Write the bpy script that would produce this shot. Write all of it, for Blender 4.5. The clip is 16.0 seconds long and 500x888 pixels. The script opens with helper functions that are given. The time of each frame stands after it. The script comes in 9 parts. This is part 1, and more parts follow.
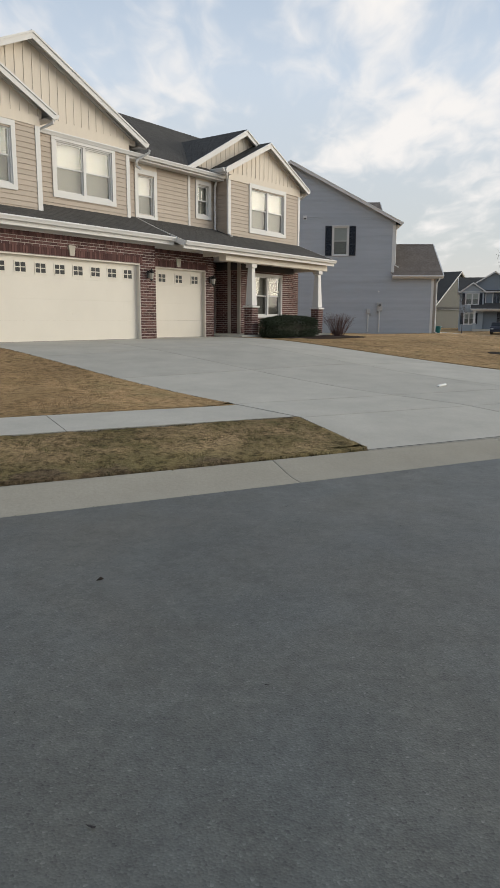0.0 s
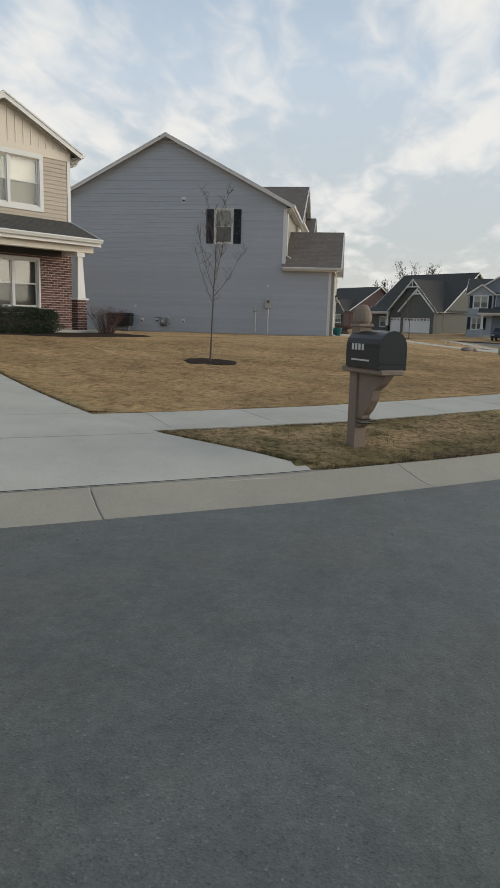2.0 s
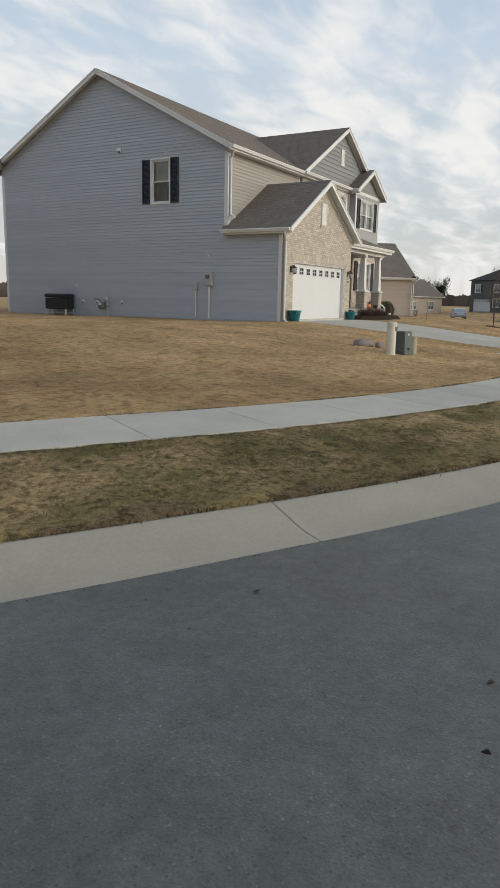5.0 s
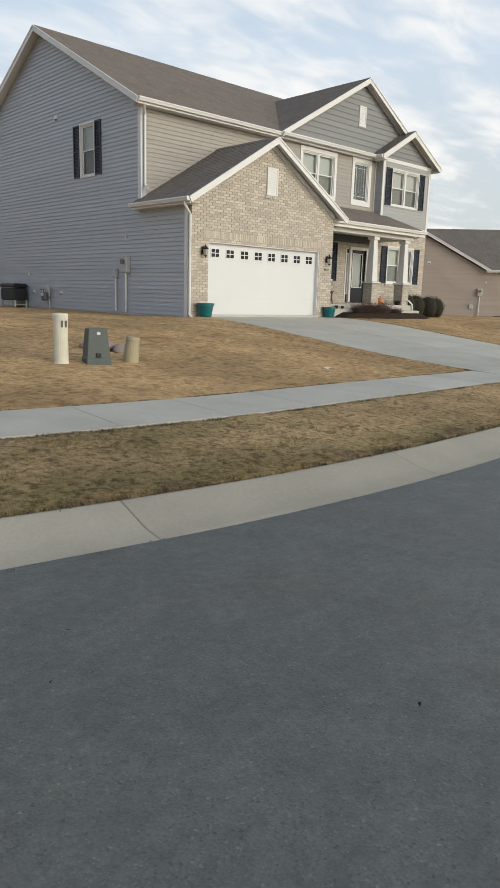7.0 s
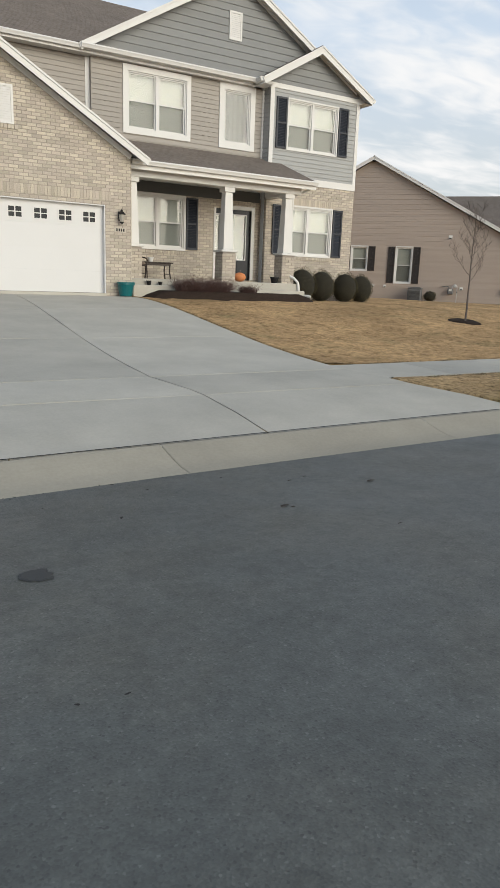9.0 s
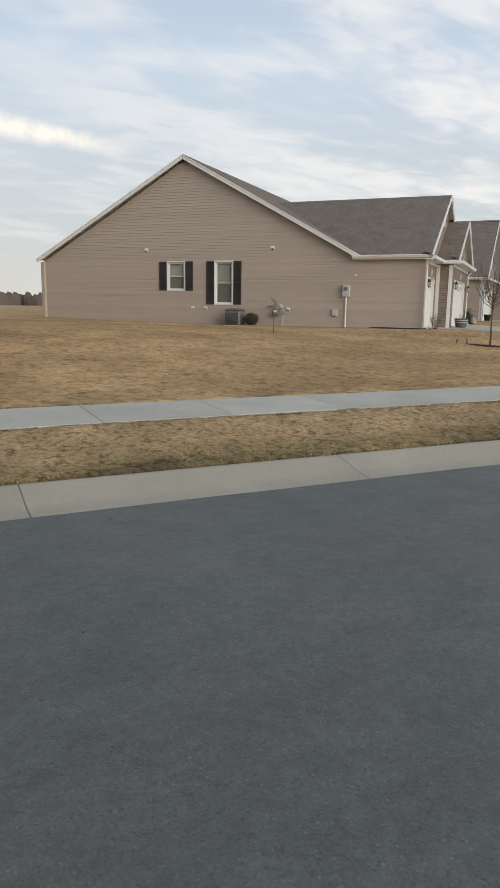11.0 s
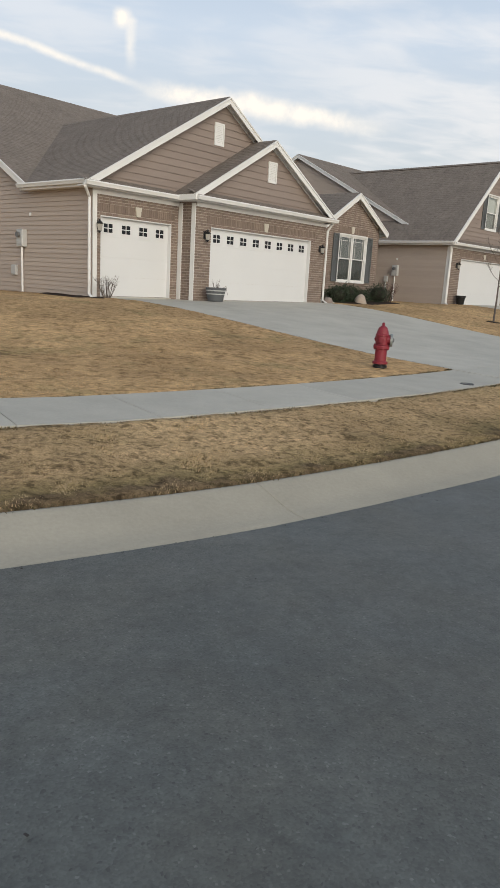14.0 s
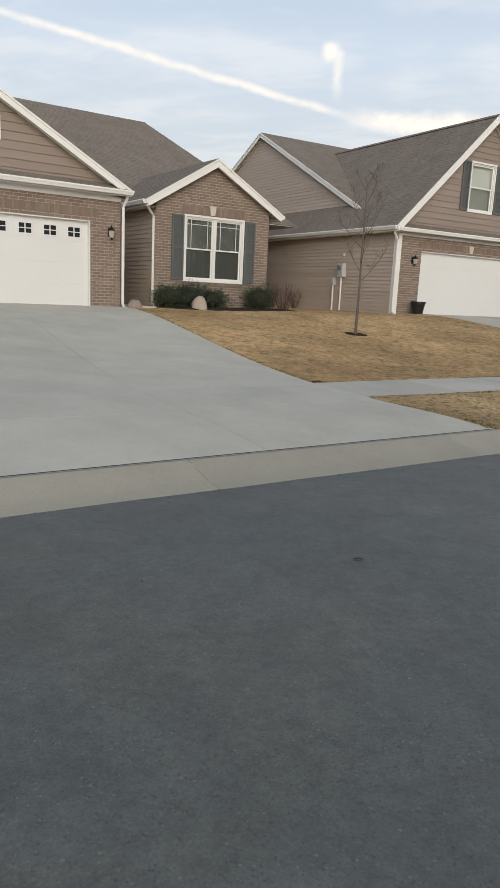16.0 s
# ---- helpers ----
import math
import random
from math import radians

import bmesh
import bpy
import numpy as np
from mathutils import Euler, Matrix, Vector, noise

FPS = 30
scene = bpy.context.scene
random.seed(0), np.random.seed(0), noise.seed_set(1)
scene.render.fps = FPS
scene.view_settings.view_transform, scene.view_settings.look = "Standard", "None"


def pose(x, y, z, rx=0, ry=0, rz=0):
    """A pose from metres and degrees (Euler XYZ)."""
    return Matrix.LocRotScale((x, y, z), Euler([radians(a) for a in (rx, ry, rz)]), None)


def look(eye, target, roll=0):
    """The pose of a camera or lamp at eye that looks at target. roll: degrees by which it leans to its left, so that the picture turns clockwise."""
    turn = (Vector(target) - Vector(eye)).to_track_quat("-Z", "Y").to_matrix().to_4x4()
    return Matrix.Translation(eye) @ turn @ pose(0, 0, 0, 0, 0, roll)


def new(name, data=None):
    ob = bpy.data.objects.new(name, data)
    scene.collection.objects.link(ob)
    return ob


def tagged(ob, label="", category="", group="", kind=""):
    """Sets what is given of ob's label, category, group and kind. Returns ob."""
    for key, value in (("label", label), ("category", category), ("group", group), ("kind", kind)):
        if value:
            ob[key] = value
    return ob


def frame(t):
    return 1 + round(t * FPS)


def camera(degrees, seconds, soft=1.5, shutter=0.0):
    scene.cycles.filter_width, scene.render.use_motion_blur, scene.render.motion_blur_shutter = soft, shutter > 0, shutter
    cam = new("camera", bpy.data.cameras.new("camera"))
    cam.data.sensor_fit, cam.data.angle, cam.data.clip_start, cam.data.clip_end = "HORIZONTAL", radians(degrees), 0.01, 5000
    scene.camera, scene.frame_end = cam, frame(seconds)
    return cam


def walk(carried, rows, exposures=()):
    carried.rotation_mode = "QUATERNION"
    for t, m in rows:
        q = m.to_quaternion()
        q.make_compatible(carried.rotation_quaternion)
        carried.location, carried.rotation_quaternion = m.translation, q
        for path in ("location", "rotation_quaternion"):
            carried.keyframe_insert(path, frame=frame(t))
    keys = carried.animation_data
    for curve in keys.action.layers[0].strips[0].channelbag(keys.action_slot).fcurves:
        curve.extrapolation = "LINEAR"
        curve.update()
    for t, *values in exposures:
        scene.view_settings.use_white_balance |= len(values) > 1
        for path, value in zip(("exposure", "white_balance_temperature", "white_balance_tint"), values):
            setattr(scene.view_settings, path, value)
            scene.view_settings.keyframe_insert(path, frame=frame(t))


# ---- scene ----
cam = camera(39.36, 16.0, soft=1.5)
PATH = [
    (0, (-43.157, 8.988, 0.723), (-41.190, 9.077, 0.371), 0.24),
    (0.5, (-41.486, 6.421, 0.696), (-39.523, 6.530, 0.331), 0.89),
    (1, (-39.787, 3.969, 0.678), (-37.827, 4.108, 0.303), 1.42),
    (1.5, (-38.316, 1.551, 0.660), (-36.358, 1.711, 0.286), 1.91),
    (2, (-36.772, -0.849, 0.659), (-34.821, -0.585, 0.308), 1.54),
    (2.5, (-35.031, -3.023, 0.663), (-33.096, -2.636, 0.339), 2.15),
    (3, (-33.092, -4.952, 0.672), (-31.174, -4.483, 0.359), 1.27),
    (5.3, (-22.668, -13.073, 0.684), (-21.024, -12.017, 0.259), 2.47),
    (5.5, (-21.748, -13.637, 0.700), (-20.138, -12.537, 0.256), 3.43),
    (6, (-19.297, -14.733, 0.669), (-17.765, -13.524, 0.230), 1.81),
    (6.5, (-16.514, -15.691, 0.639), (-15.068, -14.374, 0.220), 0.86),
    (7, (-13.576, -16.513, 0.605), (-12.238, -15.086, 0.190), 1.66),
    (7.5, (-10.571, -17.076, 0.575), (-9.340, -15.558, 0.149), 1.20),
    (8, (-7.400, -17.236, 0.541), (-6.261, -15.652, 0.105), 2.01),
    (8.5, (-4.322, -17.221, 0.487), (-3.259, -15.583, 0.056), 1.80),
    (9, (-1.233, -17.409, 0.456), (-0.225, -15.743, 0.000), 2.14),
    (9.5, (1.802, -17.528, 0.440), (2.801, -15.848, 0.017), 1.64),
    (9.7, (3.054, -17.558, 0.441), (4.052, -15.873, 0.036), 1.78),
    (11.8, (18.171, -17.152, 0.443), (18.983, -15.366, 0.055), 1.18),
    (12, (19.653, -17.056, 0.439), (20.436, -15.261, 0.033), 1.60),
    (12.2, (21.140, -16.895, 0.441), (21.897, -15.089, 0.032), 1.40),
    (12.5, (23.289, -16.646, 0.451), (23.997, -14.825, 0.021), 1.07),
    (13, (26.700, -16.212, 0.453), (27.305, -14.360, 0.004), 2.23),
    (13.5, (30.284, -15.339, 0.456), (30.764, -13.448, 0.017), 2.48),
    (14, (33.606, -14.205, 0.368), (33.921, -12.283, -0.085), 3.31),
    (14.5, (36.808, -12.734, 0.280), (36.968, -10.792, -0.171), 1.86),
    (15, (39.876, -11.106, 0.216), (39.900, -9.153, -0.216), 2.47),
    (15.5, (42.906, -9.025, 0.220), (42.825, -7.072, -0.201), 2.33),
    (16, (45.805, -7.108, 0.197), (45.586, -5.164, -0.218), 2.71),
]
# exposure rows: seconds, stops, kelvin, tint
EXPO = [(0.0, 0.14, 6450, 6), (1.0, 0.10, 6400, 5), (2.0, 0.02, 6400, 4), (3.0, -0.06, 6350, 4), (5.5, 0.12, 6350, 4), (6.7, 0.22, 6350, 4), (8.0, 0.24, 6300, 5), (9.0, 0.22, 6300, 5), (9.7, 0.20, 6300, 5), (12.0, 0.10, 6400, 6), (13.0, 0.16, 6400, 6), (14.0, 0.18, 6400, 6), (15.0, 0.12, 6400, 6), (16.0, 0.24, 6450, 6)]
walk(cam, [(t, look(eye, target, roll)) for t, eye, target, roll in PATH], EXPO)

# ---------------------------------------------------------------- sky and sun
SUN_AZ, SUN_EL = math.atan2(-0.97, 0.25), radians(12)
world = bpy.data.worlds.new("sky")
scene.world = world
world.use_nodes = True
wt = world.node_tree
wt.nodes.clear()


def wn(kind, **kw):
    n = wt.nodes.new(kind)
    for k, v in kw.items():
        n.inputs[k].default_value = v
    return n


w_out, w_bg = wn("ShaderNodeOutputWorld"), wn("ShaderNodeBackground")
w_sky = wt.nodes.new("ShaderNodeTexSky")
w_sky.sky_type, w_sky.sun_disc = "NISHITA", False
w_sky.sun_elevation, w_sky.sun_rotation = SUN_EL, math.pi / 2 - SUN_AZ
w_sky.air_density, w_sky.dust_density, w_sky.ozone_density = 1.0, 1.6, 1.5
w_co, w_sep = wn("ShaderNodeTexCoord"), wn("ShaderNodeSeparateXYZ")
wt.links.new(w_co.outputs["Generated"], w_sep.inputs[0])
# clouds lie on a flat layer: direction divided by its height
w_h = wt.nodes.new("ShaderNodeMath"); w_h.operation = "MAXIMUM"; w_h.inputs[1].default_value = 0.05
wt.links.new(w_sep.outputs["Z"], w_h.inputs[0])
w_add = wt.nodes.new("ShaderNodeMath"); w_add.operation = "ADD"; w_add.inputs[1].default_value = 0.16
wt.links.new(w_h.outputs[0], w_add.inputs[0])
w_div = wt.nodes.new("ShaderNodeVectorMath"); w_div.operation = "DIVIDE"
w_cmb = wn("ShaderNodeCombineXYZ")
for k in range(3):
    wt.links.new(w_add.outputs[0], w_cmb.inputs[k])
wt.links.new(w_co.outputs["Generated"], w_div.inputs[0])
wt.links.new(w_cmb.outputs[0], w_div.inputs[1])
w_map = wt.nodes.new("ShaderNodeMapping")
w_map.inputs["Scale"].default_value, w_map.inputs["Rotation"].default_value = (1.0, 1.9, 1.0), (0, 0, radians(28))
wt.links.new(w_div.outputs[0], w_map.inputs[0])
w_n1 = wn("ShaderNodeTexNoise", Scale=1.35, Detail=4.0, Roughness=0.48, Distortion=0.35)
w_n2 = wn("ShaderNodeTexNoise", Scale=5.0, Detail=4.0, Roughness=0.5, Distortion=0.5)
for n in (w_n1, w_n2):
    wt.links.new(w_map.outputs[0], n.inputs["Vector"])
w_m = wt.nodes.new("ShaderNodeMath"); w_m.operation = "MULTIPLY_ADD"; w_m.inputs[1].default_value = 0.55
wt.links.new(w_n2.outputs["Fac"], w_m.inputs[0])
wt.links.new(w_n1.outputs["Fac"], w_m.inputs[2])
w_ramp = wt.nodes.new("ShaderNodeValToRGB")
w_ramp.color_ramp.elements[0].position, w_ramp.color_ramp.elements[1].position = 0.64, 1.06
w_ramp.color_ramp.elements[0].color, w_ramp.color_ramp.elements[1].color = (0, 0, 0, 1), (1, 1, 1, 1)
w_ramp.color_ramp.interpolation = "EASE"
wt.links.new(w_m.outputs[0], w_ramp.inputs[0])
# sky brightness, pale veil from warm grey at the horizon to soft blue overhead, warm pale clouds
w_gain = wt.nodes.new("ShaderNodeMixRGB"); w_gain.blend_type = "MULTIPLY"; w_gain.inputs[0].default_value = 1.0
w_gain.inputs[2].default_value = (0.06, 0.06, 0.06, 1)
wt.links.new(w_sky.outputs[0], w_gain.inputs[1])
w_grad = wt.nodes.new("ShaderNodeValToRGB")
for pos, colr in ((0.0, (0.70, 0.64, 0.60, 1)), (0.10, (0.60, 0.61, 0.62, 1)), (0.30, (0.58, 0.64, 0.745, 1)), (0.50, (0.36, 0.45, 0.60, 1)), (0.85, (0.19, 0.26, 0.38, 1))):
    e_ = w_grad.color_ramp.elements.new(pos) if pos not in (0.0, 0.85) else w_grad.color_ramp.elements[0 if pos == 0 else -1]
    e_.position, e_.color = pos, colr
wt.links.new(w_sep.outputs["Z"], w_grad.inputs[0])
w_veil = wt.nodes.new("ShaderNodeMixRGB"); w_veil.inputs[0].default_value = 0.88
wt.links.new(w_grad.outputs[0], w_veil.inputs[2])
wt.links.new(w_gain.outputs[0], w_veil.inputs[1])
w_cl = wt.nodes.new("ShaderNodeMixRGB"); w_cl.inputs[2].default_value = (0.82, 0.775, 0.765, 1)
w_north = wt.nodes.new("ShaderNodeMapRange")
for k_, v_ in enumerate((0.15, 0.75, 0.38, 1.0)):
    w_north.inputs[k_ + 1].default_value = v_
wt.links.new(w_sep.outputs["X"], w_north.inputs[0])
w_thin = wt.nodes.new("ShaderNodeMath"); w_thin.operation = "MULTIPLY"
wt.links.new(w_ramp.outputs[0], w_thin.inputs[0])
wt.links.new(w_north.outputs[0], w_thin.inputs[1])
wt.links.new(w_thin.outputs[0], w_cl.inputs[0])
wt.links.new(w_veil.outputs[0], w_cl.inputs[1])
# an old vapour trail low in the north, and a stub that crosses it
def trail(normal, width, along, lo, hi, strength, base):
    dot = wt.nodes.new("ShaderNodeVectorMath"); dot.operation = "DOT_PRODUCT"; dot.inputs[1].default_value = normal
    wt.links.new(w_co.outputs["Generated"], dot.inputs[0])
    wob = wn("ShaderNodeTexNoise", Scale=16.0, Detail=4.0, Roughness=0.6)
    wt.links.new(w_co.outputs["Generated"], wob.inputs["Vector"])
    shift = wt.nodes.new("ShaderNodeMath"); shift.operation = "MULTIPLY_ADD"
    shift.inputs[1].default_value = width * 1.5
    wt.links.new(wob.outputs["Fac"], shift.inputs[0])
    centred = wt.nodes.new("ShaderNodeMath"); centred.operation = "SUBTRACT"; centred.inputs[1].default_value = width * 0.75
    wt.links.new(dot.outputs["Value"], centred.inputs[0]); wt.links.new(centred.outputs[0], shift.inputs[2])
    ab = wt.nodes.new("ShaderNodeMath"); ab.operation = "ABSOLUTE"
    wt.links.new(shift.outputs[0], ab.inputs[0])
    soft = wt.nodes.new("ShaderNodeMapRange"); soft.interpolation_type = "SMOOTHSTEP"
    soft.inputs[1].default_value, soft.inputs[2].default_value, soft.inputs[3].default_value, soft.inputs[4].default_value = 0.0, width, 1.0, 0.0
    wt.links.new(ab.outputs[0], soft.inputs[0])
    run = wt.nodes.new("ShaderNodeMapRange"); run.interpolation_type = "SMOOTHSTEP"
    run.inputs[1].default_value, run.inputs[2].default_value = lo[0], lo[1]
    wt.links.new(w_sep.outputs[along], run.inputs[0])
    stop = wt.nodes.new("ShaderNodeMapRange"); stop.interpolation_type = "SMOOTHSTEP"
    stop.inputs[1].default_value, stop.inputs[2].default_value, stop.inputs[3].default_value, stop.inputs[4].default_value = hi[0], hi[1], 1.0, 0.0
    wt.links.new(w_sep.outputs[along], stop.inputs[0])
    north = wt.nodes.new("ShaderNodeMath"); north.operation = "GREATER_THAN"; north.inputs[1].default_value = 0.3
    wt.links.new(w_sep.outputs["Y"], north.inputs[0])
    ragged = wn("ShaderNodeTexNoise", Scale=34.0, Detail=6.0, Roughness=0.7)
    wt.links.new(w_co.outputs["Generated"], ragged.inputs["Vector"])
    prev = ragged.outputs["Fac"]
    for sock, gain in ((soft.outputs[0], strength), (run.outputs[0], 1.0), (stop.outputs[0], 1.0), (north.outputs[0], 1.3)):
        a_ = wt.nodes.new("ShaderNodeMath"); a_.operation = "MULTIPLY"
        b_ = wt.nodes.new("ShaderNodeMath"); b_.operation = "MULTIPLY"; b_.inputs[1].default_value = gain
        wt.links.new(prev, b_.inputs[0])
        wt.links.new(b_.outputs[0], a_.inputs[0]); wt.links.new(sock, a_.inputs[1])
        prev = a_.outputs[0]
    mx = wt.nodes.new("ShaderNodeMixRGB"); mx.inputs[2].default_value = (0.93, 0.84, 0.76, 1)
    mx.use_clamp = False
    wt.links.new(prev, mx.inputs[0]); wt.links.new(base, mx.inputs[1])
    return mx.outputs[0]


w_col = trail((-0.2458, 0.2229, -0.9434), 0.0075, "X", (-0.55, -0.35), (-0.06, 0.03), 1.0, w_cl.outputs[0])
w_col = trail((-0.06, 0.228, -0.972), 0.018, "X", (-0.02, 0.05), (0.20, 0.34), 1.5, w_col)
w_col = trail((0.9996, 0.029, 0.0), 0.015, "Z", (0.286, 0.300), (0.303, 0.314), 1.9, w_col)
w_col = trail((0.9990, 0.029, -0.034), 0.009, "Z", (0.240, 0.275), (0.298, 0.306), 0.8, w_col)
wt.links.new(w_col, w_bg.inputs["Color"])
w_bg.inputs["Strength"].default_value = 1.06
wt.links.new(w_bg.outputs[0], w_out.inputs[0])

sun = new("sun", bpy.data.lights.new("sun", "SUN"))
sun.data.energy, sun.data.angle, sun.data.color = 2.9, radians(50), (1.0, 0.89, 0.745)
sun_from = Vector((math.cos(SUN_AZ) * math.cos(SUN_EL), math.sin(SUN_AZ) * math.cos(SUN_EL), math.sin(SUN_EL)))
sun.matrix_world = look(sun_from * 300, (0, 0, 0))

# ---------------------------------------------------------------- materials
def mat(name, col, rough=0.7, metal=0.0, grain=0.12, gscale=60.0, stain=0.12, sscale=1.2, bump=0.15, spec=0.4,
        stretch=(1, 1, 1), island=0.0, rand=0.0, col2=None, space="Object"):
    """A surface with fine grain, broad stains, a little relief and, where wanted, a shade of its own for each piece."""
    m = bpy.data.materials.new(name)
    m.use_nodes = True
    t = m.node_tree
    b = t.nodes["Principled BSDF"]
    b.inputs["Roughness"].default_value, b.inputs["Metallic"].default_value = rough, metal
    b.inputs["Specular IOR Level"].default_value = spec
    co, mp = t.nodes.new("ShaderNodeTexCoord"), t.nodes.new("ShaderNodeMapping")
    mp.inputs["Scale"].default_value = stretch
    if space == "World":
        geo = t.nodes.new("ShaderNodeNewGeometry")
        t.links.new(geo.outputs["Position"], mp.inputs[0])
    else:
        t.links.new(co.outputs["Object"], mp.inputs[0])

    def noise_tex(scale, detail):
        n = t.nodes.new("ShaderNodeTexNoise")
        n.inputs["Scale"].default_value, n.inputs["Detail"].default_value, n.inputs["Roughness"].default_value = scale, detail, 0.62
        t.links.new(mp.outputs[0], n.inputs["Vector"])
        return n

    fine, broad = noise_tex(gscale, 4), noise_tex(sscale, 5)

    def scaled(sock, amount, add):
        q = t.nodes.new("ShaderNodeMath")
        q.operation = "MULTIPLY_ADD"
        q.inputs[1].default_value, q.inputs[2].default_value = amount, add
        t.links.new(sock, q.inputs[0])
        return q.outputs[0]

    def times(a, c):
        q = t.nodes.new("ShaderNodeMath")
        q.operation = "MULTIPLY"
        t.links.new(a, q.inputs[0])
        t.links.new(c, q.inputs[1])
        return q.outputs[0]

    k = times(scaled(fine.outputs["Fac"], 2 * grain, 1 - grain), scaled(broad.outputs["Fac"], 2 * stain, 1 - stain))
    if island:
        geo = t.nodes.new("ShaderNodeNewGeometry")
        k = times(k, scaled(geo.outputs["Random Per Island"], 2 * island, 1 - island))
    if rand:
        oi = t.nodes.new("ShaderNodeObjectInfo")
        k = times(k, scaled(oi.outputs["Random"], 2 * rand, 1 - rand))
    base = t.nodes.new("ShaderNodeMixRGB")
    base.inputs[1].default_value = (*col, 1)
    base.inputs[2].default_value = (*(col2 or col), 1)
    if col2:
        rmp = t.nodes.new("ShaderNodeValToRGB")
        rmp.color_ramp.elements[0].position, rmp.color_ramp.elements[1].position = 0.38, 0.62
        src = broad
        if island:
            geo2 = t.nodes.new("ShaderNodeNewGeometry")
            t.links.new(geo2.outputs["Random Per Island"], rmp.inputs[0])
        else:
            t.links.new(src.outputs["Fac"], rmp.inputs[0])
        t.links.new(rmp.outputs[0], base.inputs[0])
    mul = t.nodes.new("ShaderNodeMixRGB")
    mul.blend_type, mul.inputs[0].default_value = "MULTIPLY", 1.0
    cmb = t.nodes.new("ShaderNodeCombineXYZ")
    for i in range(3):
        t.links.new(k, cmb.inputs[i])
    t.links.new(base.outputs[0], mul.inputs[1])
    t.links.new(cmb.outputs[0], mul.inputs[2])
    t.links.new(mul.outputs[0], b.inputs["Base Color"])
    rr = scaled(fine.outputs["Fac"], 0.16, max(rough - 0.08, 0.02))
    t.links.new(rr, b.inputs["Roughness"])
    if bump:
        bp = t.nodes.new("ShaderNodeBump")
        bp.inputs["Strength"].default_value, bp.inputs["Distance"].default_value = bump, 0.01
        t.links.new(fine.outputs["Fac"], bp.inputs["Height"])
        t.links.new(bp.outputs[0], b.inputs["Normal"])
    return m


def glass_mat(name, tint, gloss=0.0):
    """A window pane: clear, with a mirror gloss that grows towards grazing angles."""
    m = bpy.data.materials.new(name)
    m.use_nodes = True
    t = m.node_tree
    t.nodes.clear()
    out, mix = t.nodes.new("ShaderNodeOutputMaterial"), t.nodes.new("ShaderNodeMixShader")
    tr, gl, fr = t.nodes.new("ShaderNodeBsdfTransparent"), t.nodes.new("ShaderNodeBsdfGlossy"), t.nodes.new("ShaderNodeFresnel")
    tr.inputs[0].default_value, gl.inputs["Roughness"].default_value = (*tint, 1), 0.02
    gl.inputs["Color"].default_value = (1, 1, 1, 1)
    fr.inputs["IOR"].default_value = 1.52
    add = t.nodes.new("ShaderNodeMath")
    add.operation = "MULTIPLY_ADD"
    add.inputs[1].default_value, add.inputs[2].default_value = 1.3, gloss
    t.links.new(fr.outputs[0], add.inputs[0])
    nz, bp = t.nodes.new("ShaderNodeTexNoise"), t.nodes.new("ShaderNodeBump")
    nz.inputs["Scale"].default_value, bp.inputs["Strength"].default_value, bp.inputs["Distance"].default_value = 2.2, 0.06, 0.02
    t.links.new(nz.outputs["Fac"], bp.inputs["Height"])
    t.links.new(bp.outputs[0], gl.inputs["Normal"])
    t.links.new(add.outputs[0], mix.inputs[0])
    t.links.new(tr.outputs[0], mix.inputs[1])
    t.links.new(gl.outputs[0], mix.inputs[2])
    t.links.new(mix.outputs[0], out.inputs[0])
    return m


def screen_mat(name, col, cover):
    """An insect screen: fine dark mesh that lets part of the light through."""
    m = bpy.data.materials.new(name)
    m.use_nodes = True
    t = m.node_tree
    t.nodes.clear()
    out, mix = t.nodes.new("ShaderNodeOutputMaterial"), t.nodes.new("ShaderNodeMixShader")
    tr, df = t.nodes.new("ShaderNodeBsdfTransparent"), t.nodes.new("ShaderNodeBsdfDiffuse")
    df.inputs[0].default_value, mix.inputs[0].default_value = (*col, 1), cover
    t.links.new(tr.outputs[0], mix.inputs[1])
    t.links.new(df.outputs[0], mix.inputs[2])
    t.links.new(mix.outputs[0], out.inputs[0])
    return m


